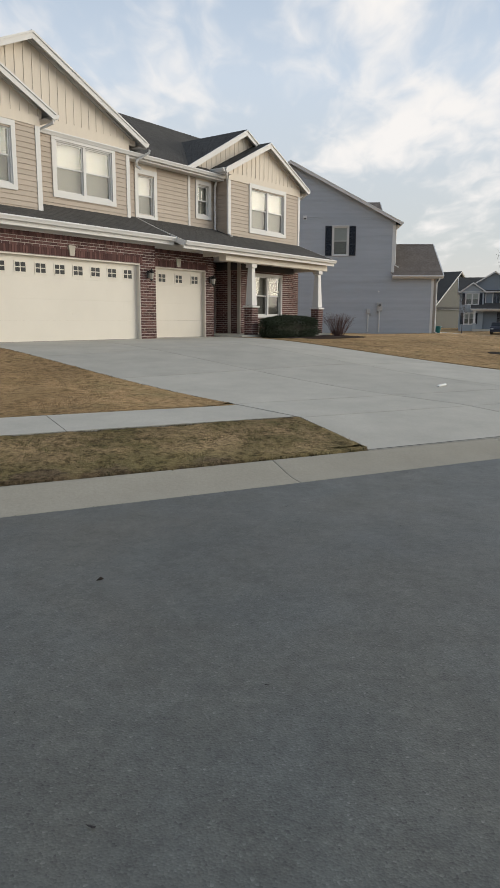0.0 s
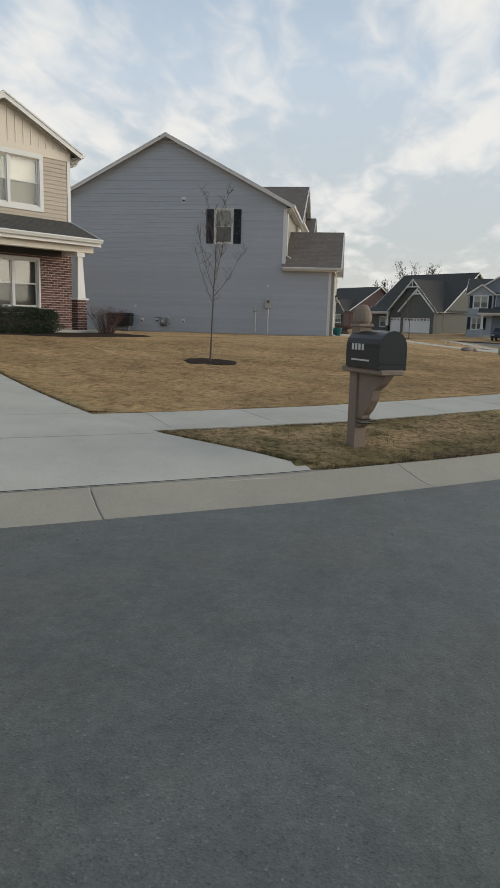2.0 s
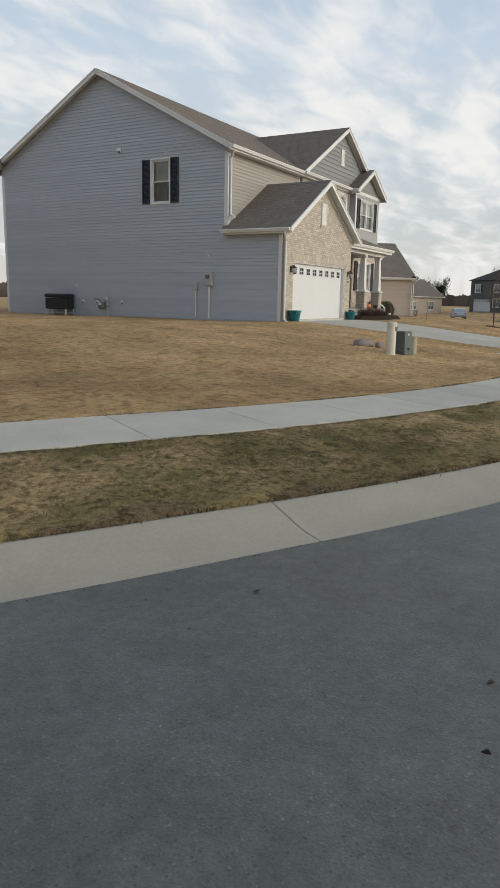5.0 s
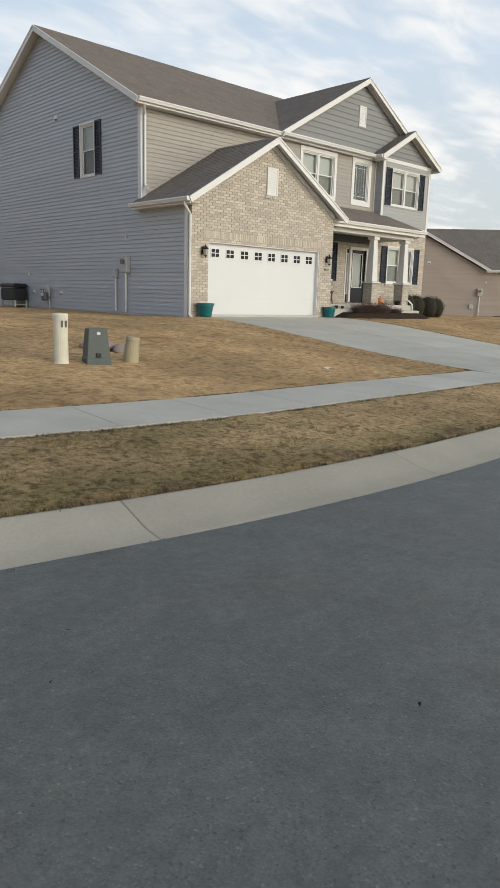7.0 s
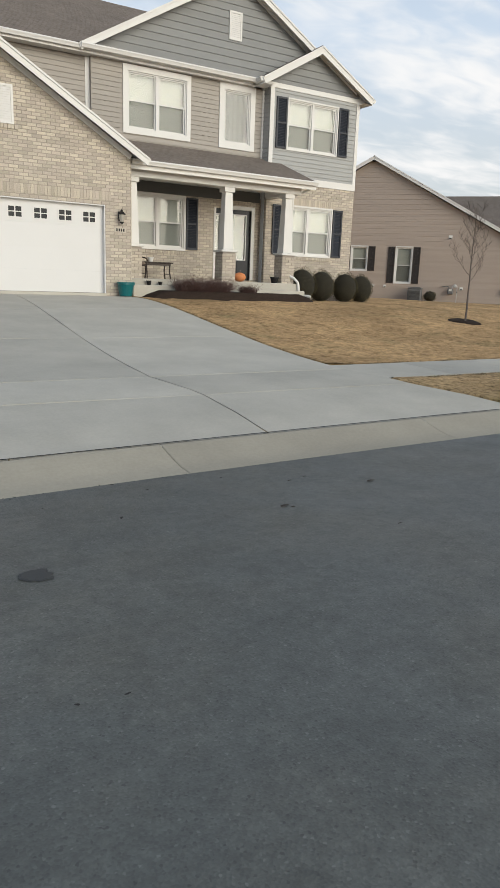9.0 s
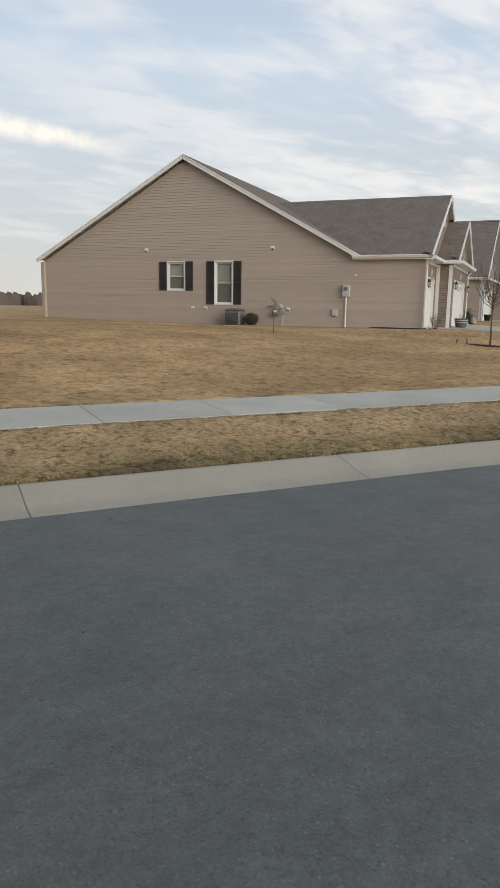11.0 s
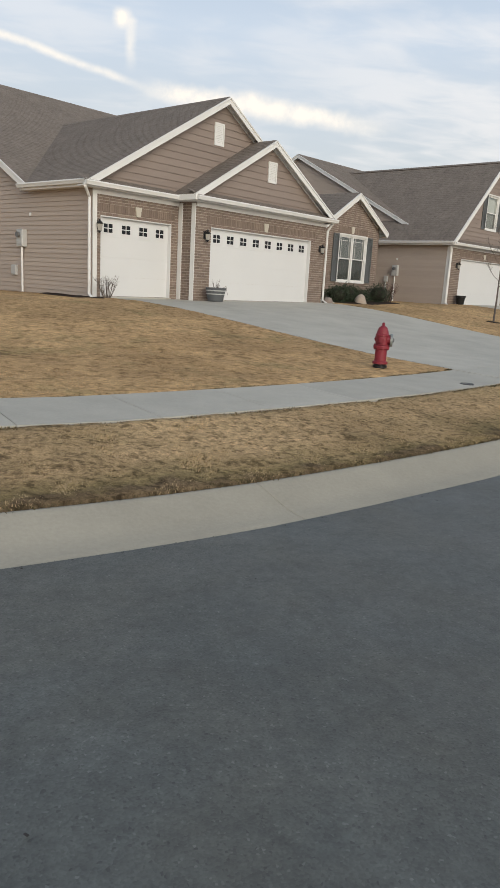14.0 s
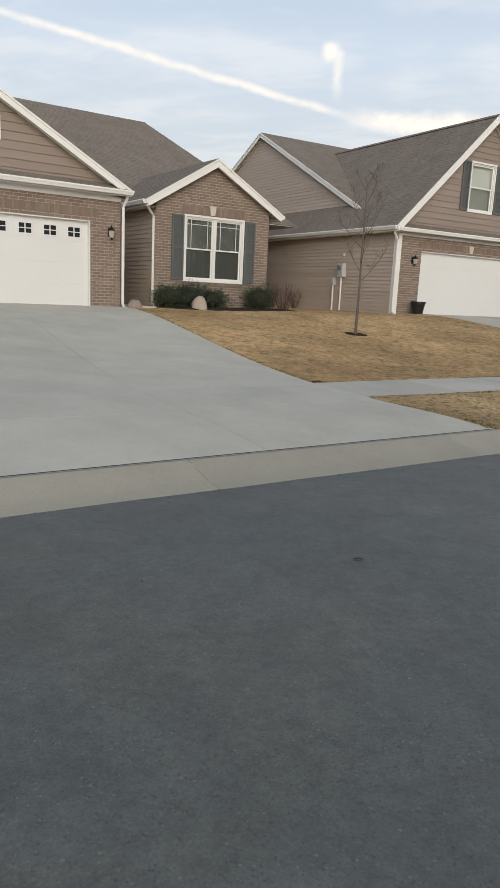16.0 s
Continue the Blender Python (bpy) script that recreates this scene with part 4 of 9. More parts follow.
def road_z(s):
    return np.interp(s, [-10, 8, 20, 28, 40, 60, 70, 76, 86, 110], [-0.76, -0.81, -0.79, -0.87, -1.02, -1.04, -1.03, -1.19, -1.27, -1.36])


def pad_z(s):
    return np.interp(s, [-20, 0, 14, 28, 50, 62, 72, 86, 98, 104, 114, 125], [0.10, 0.10, 0.02, -0.06, -0.10, -0.17, -0.27, -0.33, -0.26, -0.19, -0.19, -0.3])


def at(s, d):
    """The place in plan at s along the kerb and d behind it."""
    h = np.interp(s, ks, kh)
    return np.interp(s, ks, kx) - np.sin(h) * d, np.interp(s, ks, ky) + np.cos(h) * d


def sd(x, y):
    """s and d of places in plan."""
    x, y = np.atleast_1d(x).astype(float), np.atleast_1d(y).astype(float)
    s, d = np.empty(len(x)), np.empty(len(x))
    for a in range(0, len(x), 4000):
        q = slice(a, a + 4000)
        j = ((x[q, None] - kx) ** 2 + (y[q, None] - ky) ** 2).argmin(1)
        ex, ey = x[q] - kx[j], y[q] - ky[j]
        s[q] = ks[j] + ex * np.cos(kh[j]) + ey * np.sin(kh[j])
        d[q] = -ex * np.sin(kh[j]) + ey * np.cos(kh[j])
        far = np.hypot(ex, ey)
        d[q] = np.where(far > 30, np.sign(d[q]) * far, d[q])
    return s, d


def rise(s, d):
    """Height of the finished ground at s, d."""
    zr = road_z(s)
    d = np.asarray(d, float)
    lawn = zr + 0.28
    k = np.clip((d - WALK_1) / np.interp(s, [-20, 0, 5, 14, 20, 26, 44, 49, 54, 61, 75, 80], [9, 9, 14, 14, 12, 9, 9, 7.5, 7.5, 15, 15, 9]), 0, 1)
    k = 0.35 * k + 0.65 * k * k * (3 - 2 * k)
    z = lawn + (pad_z(s) - lawn) * k
    z = np.where(d < WALK_1, zr + 0.24 + 0.04 * (d - WALK_0) / (WALK_1 - WALK_0), z)
    z = np.where(d < WALK_0, zr + 0.10 + 0.14 * np.clip((d - KERB_W) / (WALK_0 - KERB_W), 0, 1), z)
    t = np.clip(d / KERB_W, 0, 1)
    z = np.where(d < KERB_W, zr - 0.008 * np.sin(np.pi * np.clip(t * 1.6, 0, 1)) + 0.10 * np.clip((t - 0.25) / 0.72, 0, 1) ** 1.35, z)
    z = np.where(d < 0, zr + 0.07 * np.sin(np.pi * np.clip(-d / ROAD_W, 0, 1)), z)
    z = np.where(d < -ROAD_W, zr + 0.12 + 0.65 * np.clip((-d - ROAD_W - 3.5) / 14, 0, 1), z)
    return z


def ground_z(x, y):
    s, d = sd(x, y)
    return rise(s, d)


def gz(x, y):
    return float(ground_z(x, y)[0])


def grid_mesh(P):
    """Quads over an array of points (rows, columns, 3)."""
    r, c = P.shape[:2]
    me = Mesh()
    me.v = [tuple(v) for v in P.reshape(-1, 3).tolist()]
    me.f = [(i * c + j, i * c + j + 1, (i + 1) * c + j + 1, (i + 1) * c + j) for i in range(r - 1) for j in range(c - 1)]
    return me


def strip(s0, s1, ds, dd, extra=None, drop=None):
    S = np.linspace(s0, s1, max(2, int(round((s1 - s0) / ds)) + 1))
    SS, DD = np.meshgrid(S, np.array(dd))
    X, Y = at(SS.ravel(), DD.ravel())
    Z = rise(SS.ravel(), DD.ravel())
    if drop is not None:
        Z = Z + drop(DD.ravel())
    if extra is not None:
        on = paved(X, Y)
        Z = np.where(on & (DD.ravel() > KERB_W), Z - 0.02, Z + extra(X, Y, DD.ravel()))
    return grid_mesh(np.stack([X, Y, Z], -1).reshape(len(dd), len(S), 3))


def lump(amount, scale):
    def f(X, Y, D):
        return np.array([amount * noise.noise((x * scale, y * scale, 3.1)) for x, y in zip(X, Y)])
    return f


def lerp2(a, b, t):
    return (a[0] + (b[0] - a[0]) * t, a[1] + (b[1] - a[1]) * t)


def split(a, b, n):
    return [(lerp2(a[0], b[0], k / n), lerp2(a[1], b[1], k / n)) for k in range(1, n + 1)]


A_DRV = [((-35.75, 8.0), (-30.43, -0.86)), ((-34.25, 8.75), (-29.68, 1.05)), ((-33.3, 9.65), (-28.85, 2.16))]
A_DRV += split(A_DRV[-1], ((-26.95, 16.1), (-19.0, 10.95)), 3)
B_DRV = [((-1.55, -12.2), (5.95, -12.1)), ((-0.85, -10.7), (5.3, -10.65)), ((-0.93, -9.6), (5.06, -9.54))]
B_DRV += split(B_DRV[-1], ((-0.35, -0.03), (5.5, -0.03)), 3)
C_DRV = [((40.3, -5.3), (47.9, 1.1)), ((39.9, -3.64), (46.4, 2.0)), ((39.1, -2.6), (45.6, 2.86))]
C_DRV += split(C_DRV[-1], ((32.5, 5.75), (40.0, 11.6)), 3)


def beyond(x, y):
    # placed from the last house
    return (47.68 + 0.7891 * x - 0.6143 * y, 17.59 + 0.6143 * x + 0.7891 * y)


D_DRV = [(beyond(.2, -12.5), beyond(7.0, -12.4)), (beyond(.9, -11.05), beyond(6.3, -10.9)), (beyond(.9, -9.75), beyond(6.3, -9.6))]
D_DRV += split(D_DRV[-1], (beyond(.9, -.03), beyond(6.3, -.03)), 3)


def paved(X, Y, grow=0.0):
    """Whether places lie on a driveway."""
    X, Y = np.asarray(X, float), np.asarray(Y, float)
    hit = np.zeros(X.shape, bool)
    for rows in (A_DRV, B_DRV, C_DRV, D_DRV):
        ring = [q[0] for q in rows] + [q[1] for q in rows[::-1]]
        odd = np.zeros(X.shape, bool)
        for (x0, y0), (x1, y1) in zip(ring, ring[1:] + ring[:1]):
            if y0 != y1:
                odd ^= ((y0 > Y) != (y1 > Y)) & (X < (x1 - x0) * (Y - y0) / (y1 - y0) + x0)
        hit |= odd
    return hit


S0, S1 = -42, 118
# wide sheet of ground out to the horizon; it dips under the street and its borders
fx = np.unique(np.concatenate([np.arange(-60, 80, 0.8), -60 - np.geomspace(1, 2500, 26), 80 + np.geomspace(1, 2500, 26)]))
fy = np.unique(np.concatenate([np.arange(-35, 60, 0.8), -35 - np.geomspace(1, 2500, 26), 60 + np.geomspace(1, 2500, 26)]))
GX, GY = np.meshgrid(fx, fy)
gs, gd = sd(GX.ravel(), GY.ravel())
gz0 = rise(gs, gd) + np.where((gd < 13.2) & (gd > -ROAD_W - 2.6), -0.16, 0.0) + lump(0.05, 0.35)(GX.ravel(), GY.ravel(), None) * (gd > 13) * ~paved(GX.ravel(), GY.ravel()) - 0.06 * paved(GX.ravel(), GY.ravel())
tagged(part("ground", grid_mesh(np.stack([GX.ravel(), GY.ravel(), gz0], -1).reshape(len(fy), len(fx), 3)), GRASS, smooth=True),
       "dormant straw-brown lawn running out to the horizon", "ground", kind="structure")
tagged(part("lawn", strip(S0, S1, 0.2, [WALK_1 - 0.01, WALK_1 + 0.04] + list(np.arange(3.6, 6.6, 0.16)) + [6.8, 7.1, 7.4, 7.8, 8.3, 8.8, 9.3, 9.9, 10.5, 11.2, 12.0, 12.8, 13.6, 14.2],
                          lambda X, Y, D: lump(0.035, 1.7)(X, Y, D) * (D > WALK_1 + 0.02) + lump(0.02, 4.4)(X, Y, D) * (D > WALK_1 + 0.02),
                          lambda D: np.where(D > 14.0, -0.12, np.where(D < WALK_1, -0.05, 0.015))), GRASS, smooth=True),
       "patchy dormant brown lawn behind the pavement", "lawn", kind="structure")
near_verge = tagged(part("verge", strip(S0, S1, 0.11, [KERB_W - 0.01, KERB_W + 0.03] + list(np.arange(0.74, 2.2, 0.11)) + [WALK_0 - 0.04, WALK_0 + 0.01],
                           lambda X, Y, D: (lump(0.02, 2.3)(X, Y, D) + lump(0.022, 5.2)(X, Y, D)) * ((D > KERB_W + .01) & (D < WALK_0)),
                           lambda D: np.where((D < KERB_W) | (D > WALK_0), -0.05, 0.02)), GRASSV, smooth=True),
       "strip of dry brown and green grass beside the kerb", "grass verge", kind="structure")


def lay_uv(ob):
    """Lays the way along and behind the kerb on a ground mesh as its texture plan."""
    me = ob.data
    co = np.empty(len(me.vertices) * 3)
    me.vertices.foreach_get("co", co)
    s_, d_ = sd(co[0::3], co[1::3])
    idx = np.empty(len(me.loops), np.int32)
    me.loops.foreach_get("vertex_index", idx)
    me.uv_layers.new(name="UVMap").data.foreach_set("uv", np.stack([s_[idx], d_[idx]], 1).ravel())


lay_uv(near_verge)
tagged(part("road", strip(S0, S1, 0.5, list(np.linspace(-ROAD_W, 0, 19)) + [0.02], lump(0.006, 0.8)), ASPH, smooth=True),
       "worn grey asphalt residential street", "road", kind="structure")
tagged(part("verge", strip(S0, S1, 1.0, [-ROAD_W - 3.0, -ROAD_W - 0.6], None, lambda D: 0 * D - 0.02), GRASS),
       "dry brown grass verge across the street", "grass verge", kind="structure")
tagged(part("kerb_far", strip(S0, S1, 1.0, [-ROAD_W - 0.6, -ROAD_W - 0.02], None, lambda D: 0 * D + 0.0), CONCK),
       "pale concrete kerb across the street", "kerb", kind="structure")


def slab(name, corner, material, parent, nu=5, nv=4, lift=0.0, thick=0.12, inset=0.011):
    """A cast slab over a patch given by corner(u, v) in plan, following the ground."""
    us = np.linspace(0, 1, nu + 1)
    vs = np.linspace(0, 1, nv + 1)
    P = np.array([[corner(u, v) for u in us] for v in vs])
    c = P.reshape(-1, 2).mean(0)
    ln = np.linalg.norm(P - c, axis=2, keepdims=True)
    P = P - (P - c) / np.maximum(ln, 0.1) * inset
    gs_, gd_ = sd(P[..., 0].ravel(), P[..., 1].ravel())
    Z = (rise(gs_, gd_) + np.clip(lift * (gd_ - KERB_W) / 0.6, 0.006, lift)).reshape(P.shape[:2])
    me = grid_mesh(np.concatenate([P, Z[..., None]], -1))
    n = nu + 1
    ring = list(range(n)) + [i * n + nu for i in range(1, nv + 1)] + [nv * n + j for j in range(nu - 1, -1, -1)] + [i * n for i in range(nv - 1, 0, -1)]
    b = len(me.v)
    me.v += [(me.v[i][0], me.v[i][1], me.v[i][2] - thick) for i in ring]
    for k in range(len(ring)):
        me.f.append((ring[(k + 1) % len(ring)], ring[k], b + k, b + (k + 1) % len(ring)))
    return part(name, me, material, parent)


def driveway(rows, cols, label, lift=0.03, inset=.011):
    """Concrete slabs between rows of (left, right) points, from the kerb to the garage. rows: (left, right) pairs; cols: shares of the width."""
    drive = thing("driveway", Matrix(), label, "driveway", kind="structure")
    for (l0, r0), (l1, r1) in zip(rows, rows[1:]):
        for a, b in zip(cols, cols[1:]):
            def corner(u, v, l0=l0, r0=r0, l1=l1, r1=r1, a=a, b=b):
                t = a + (b - a) * u
                return lerp2(lerp2(l0, r0, t), lerp2(l1, r1, t), v)
            slab("slab", corner, CONC, drive, 8, 8, lift, inset=inset)
    return drive



# ---------------------------------------------------------------- paving pieces
for rows, cols, label, gap in ((A_DRV, (0, .33, .67, 1), "broad pale concrete driveway to a three-door garage", .012),
                          (B_DRV, (0, .5, 1), "pale grey concrete driveway to a double garage", .011),
                          (C_DRV, (0, .33, .67, 1), "wide pale concrete driveway to a three-door garage", .004),
                          (D_DRV, (0, .5, 1), "pale concrete driveway to a brick garage", .005)):
    driveway(rows, cols, label, inset=gap)


def drive_edges():
    """Points along both sides of each driveway, with the way out of it."""
    for rows in (A_DRV, B_DRV, C_DRV, D_DRV):
        for k in (0, 1):
            line = [q[k] for q in rows]
            P = []
            for a, b in zip(line, line[1:]):
                n = max(2, int(math.hypot(b[0] - a[0], b[1] - a[1]) / .1))
                P += [lerp2(a, b, i / n) for i in range(n)]
            P = np.array(P + [line[-1]])
            T = np.gradient(P, axis=0)
            T /= np.linalg.norm(T, axis=1)[:, None]
            N = np.stack([-T[:, 1], T[:, 0]], 1) * (1 if k == 0 else -1)
            yield P, N


edge_runs = []
for P, N in drive_edges():
    _, dd_ = sd(P[:, 0], P[:, 1])
    for lo, hi, kind_ in ((KERB_W + .05, WALK_0 - .05, "verge"), (WALK_1 + .05, 60, "lawn")):
        # the front path meets the wide driveway here
        on = np.flatnonzero((dd_ > lo) & (dd_ < hi) & (np.hypot(P[:, 0] - 40.1, P[:, 1] - 11.8) > 1.6))
        if len(on) < 6:
            continue
        p_, n_ = P[on], N[on]
        edge_runs.append((p_, n_, kind_))
        rows_ = []
        for w_, up_ in ((0.006, -0.05), (0.014, 0.036), (0.06, 0.044), (0.18, 0.034), (0.38, 0.024), (0.62, 0.016), (0.9, -0.03)):
            q_ = p_ + n_ * w_
            z_ = ground_z(q_[:, 0], q_[:, 1]) + up_ + (0.012 * np.array([noise.noise((x * 5, y * 5, 7.0)) for x, y in q_]) if up_ > 0 else 0)
            rows_.append(np.concatenate([q_, z_[:, None]], 1))
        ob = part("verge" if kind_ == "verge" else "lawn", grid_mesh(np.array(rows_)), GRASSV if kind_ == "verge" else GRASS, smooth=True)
        tagged(ob, "ragged strip of dry grass along a driveway edge", "grass verge" if kind_ == "verge" else "lawn", kind="structure")
        if kind_ == "verge":
            lay_uv(ob)


def crossings(d):
    """Stretches of the kerb taken by driveways at d behind it."""
    out = []
    for rows in (A_DRV, B_DRV, C_DRV, D_DRV):
        row = min(rows[:3], key=lambda q: abs(sd(q[0][0], q[0][1])[1][0] - d))
        out.append((float(sd(*row[0])[0][0]), float(sd(*row[1])[0][0])))
    return out


pavement = thing("pavement", Matrix(), "pale concrete pavement of jointed slabs", "pavement", kind="structure")
taken = crossings(3.0)
s = S0
while s < S1:
    e = s + 1.52
    if not any(a - 0.3 < e and s < b + 0.3 for a, b in taken):
        slab("slab", lambda u, v, s=s, e=e: tuple(float(q) for q in at(s + (e - s) * u, WALK_0 + (WALK_1 - WALK_0) * v)), CONC, pavement, 3, 2, 0.025, inset=.006)
    s = e
for a, b in taken:
    for lo, hi in ((a - 1.9, a + 0.9), (b - 0.9, b + 1.9)):
        slab("slab", lambda u, v, s=lo, e=hi: tuple(float(q) for q in at(s + (e - s) * u, WALK_0 + (WALK_1 - WALK_0) * v)), CONC, pavement, 3, 2, 0.022, inset=.006)

kerb = thing("kerb", Matrix(), "buff concrete roll kerb with gutter, cast in jointed lengths", "kerb", kind="structure")
joints = [S0]
for mark, n in ((-5.39, 12), (6.93, 4), (23.82, 5), (45.27, 7), (65.96, 7), (69.54, 1), (79.74, 3), (S1, 12)):
    joints += [joints[-1] + (mark - joints[-1]) * (k + 1) / n for k in range(n)]
for s, e in zip(joints, joints[1:]):
    S = np.concatenate([[s + 0.001, s + 0.007, s + 0.016], np.linspace(s + 0.1, e - 0.1, 6), [e - 0.016, e - 0.007, e - 0.001]])
    dd = np.array([-0.02, 0.0, 0.1, 0.2, 0.3, 0.38, 0.46, 0.53, 0.58, KERB_W, KERB_W + 0.015])
    SS, DD = np.meshgrid(S, dd)
    X, Y = at(SS.ravel(), DD.ravel())
    Z = rise(SS.ravel(), np.clip(DD.ravel(), 0.001, KERB_W - 0.001)) + np.where((DD.ravel() < -0.01) | (DD.ravel() > KERB_W + 0.01), -0.04, np.where(DD.ravel() < 0.05, -0.012, np.where(DD.ravel() < 0.15, 0.0, 0.006))) - np.where((SS.ravel() < s + 0.004) | (SS.ravel() > e - 0.004), 0.010, 0)
    part("kerb_length", grid_mesh(np.stack([X, Y, Z], -1).reshape(len(dd), len(S), 3)), CONCK, kerb, smooth=True)

# dark felt strips where the driveways meet the kerb
FELT = mat("joint_felt", (0.03, 0.028, 0.025), 0.95, grain=0.3, bump=0.2)
for ob, rows in zip([q for q in bpy.data.objects if q.name.split(".")[0] == "driveway"], (A_DRV, B_DRV, C_DRV, D_DRV)):
    ends = []
    for k in (0, 1):
        (s0_, d0_), (s1_, d1_) = (tuple(float(v[0]) for v in sd(*rows[i][k])) for i in (0, 1))
        ends.append(s0_ + (s1_ - s0_) * (KERB_W - d0_) / (d1_ - d0_))
    S = np.linspace(min(ends), max(ends), 30)
    P = []
    for off in (-0.004, 0.016):
        X, Y = at(S, 0 * S + KERB_W + off)
        P.append(np.stack([X, Y, rise(S, 0 * S + KERB_W + off) + 0.013], -1))
    part("expansion_joint", grid_mesh(np.array(P)), FELT, ob)

# ---------------------------------------------------------------- houses
def house(name, x, y, z, yaw, label):
    return thing(name, pose(x, y, z, 0, 0, yaw), label, "house")


def rect(u0, z0, u1, z1):
    return [(u0, z0), (u1, z0), (u1, z1), (u0, z1)]


def gable_ring(x0, u0, u1, z0, b, mid, drop=0.075):
    """Outline of a gable wall that reaches the underside of its roof, and the three points of its rake."""
    e0, ze0, e1, ze1 = b
    m, zm = mid
    f0 = ze0 + (zm - ze0) * (x0 + u0 - e0) / (m - e0) - drop
    f1 = ze1 + (zm - ze1) * (e1 - x0 - u1) / (e1 - m) - drop
    rake = (u0, max(f0, z0 + .01)), (m - x0, zm - drop), (u1, max(f1, z0 + .01))
    return [(u0, z0), (u1, z0), rake[2], rake[1], rake[0]], rake


def rake_frieze(w, low0, peak, low1, parent, trim, high=0.075, over=0.06):
    """White boards on the wall under the two slopes of a gable."""
    for a in (low0, low1):
        slope = abs((peak[1] - a[1]) / (peak[0] - a[0]))
        side = 1 if peak[0] > a[0] else -1
        inner = a[0] + side * 0.15
        foot = a[1] + 0.15 * slope
        ring = [(inner, foot - 0.02), (peak[0], peak[1] + over), (peak[0], peak[1] - high), (inner, foot - high)]
        me = Mesh()
        front, rear = [w.p(u, z, 0.034) for u, z in ring], [w.p(u, z, 0.0) for u, z in ring]
        me.quad(*(front if side > 0 else front[::-1]))
        for i in range(4):
            me.quad(rear[i], rear[(i + 1) % 4], front[(i + 1) % 4], front[i])
        part("rake_frieze", me, trim, parent)


def brick_sill(w, u0, u1, z, parent, material):
    """A course of bricks on edge under an opening, a little proud of the wall."""
    me = Mesh()
    u = u0
    while u < u1 - .04:
        w.block(me, u, z - .085, u + .068, z, 0.0, 0.045)
        u += .078
    return part("brick_sill", me, material, parent, kind="stuff")


def gable_vent(w, u, z0, z1, wide, parent, trim):
    me = Mesh()
    w.block(me, u - wide / 2, z0, u - wide / 2 + .05, z1, 0, 0.05)
    w.block(me, u + wide / 2 - .05, z0, u + wide / 2, z1, 0, 0.05)
    w.block(me, u - wide / 2 + .05, z0, u + wide / 2 - .05, z0 + .05, 0, 0.05)
    w.block(me, u - wide / 2 + .05, z1 - .05, u + wide / 2 - .05, z1, 0, 0.05)
    z = z0 + .05
    while z < z1 - .06:
        me.quad(w.p(u - wide / 2 + .05, z, .045), w.p(u + wide / 2 - .05, z, .045), w.p(u + wide / 2 - .05, z + .05, .034), w.p(u - wide / 2 + .05, z + .05, .034))
        z += .05
    return part("gable_vent", me, trim, parent)


def key_stone(w, u, z, parent, material):
    me = Mesh()
    c = [w.p(u - .07, z, .0), w.p(u + .07, z, .0), w.p(u + .11, z + .26, .0), w.p(u - .11, z + .26, .0)]
    d = [q + w.n * .05 for q in c]
    me.quad(*d)
    for i in range(4):
        me.quad(c[i], c[(i + 1) % 4], d[(i + 1) % 4], d[i])
    return part("keystone", me, material, parent)


def soldier_course(w, u0, u1, z, parent, material, high=0.21):
    """Bricks on end over an opening."""
    me = Mesh()
    u = u0
    while u < u1 - .04:
        w.block(me, u, z, u + .067, z + high, 0.0, 0.016)
        u += .078
    return part("soldier_course", me, material, parent, kind="stuff")


def porch_column(parent, x, y, z0, zb, z1, base_mat, mort, shaft_mat, base=0.42, bot=0.32, top=0.22, brick=True):
    """A square pier of masonry with a cap and a tapered square shaft."""
    col = thing("porch_column", Matrix(), "", "column")
    del col["category"]
    col.parent = parent
    h = base / 2
    if brick:
        for i, (fx_, fy_, wx, wy) in enumerate(((x - h, y - h, 1, 0), (x + h, y - h, 0, 1), (x + h, y + h, -1, 0), (x - h, y + h, 0, -1))):
            w = Wall((fx_, fy_), (wx, wy), rect(0, z0, base, zb), thick=0.05)
            w.bricks("pier_brick", base_mat, col)
    me = Mesh()
    me.box(x - h, y - h, z0, x + h, y + h, zb)
    part("pier", me, mort, col)
    me = Mesh()
    me.box(x - h - .05, y - h - .05, zb, x + h + .05, y + h + .05, zb + .06, 0.012)
    part("pier_cap", me, shaft_mat, col)
    me = Mesh()
    rings = [(bot / 2, zb + .07), (bot / 2, zb + .12), (top / 2, z1 - .14), (top / 2 + .05, z1 - .13), (top / 2 + .05, z1)]
    n = len(me.v)
    for r, z in rings:
        me.v += [(x - r, y - r, z), (x + r, y - r, z), (x + r, y + r, z), (x - r, y + r, z)]
    for i in range(len(rings) - 1):
        for k in range(4):
            me.f.append((n + 4 * i + k, n + 4 * i + (k + 1) % 4, n + 4 * i + 4 + (k + 1) % 4, n + 4 * i + 4 + k))
    me.f.append((n + 16, n + 17, n + 18, n + 19))
    part("shaft", me, shaft_mat, col)
    return col


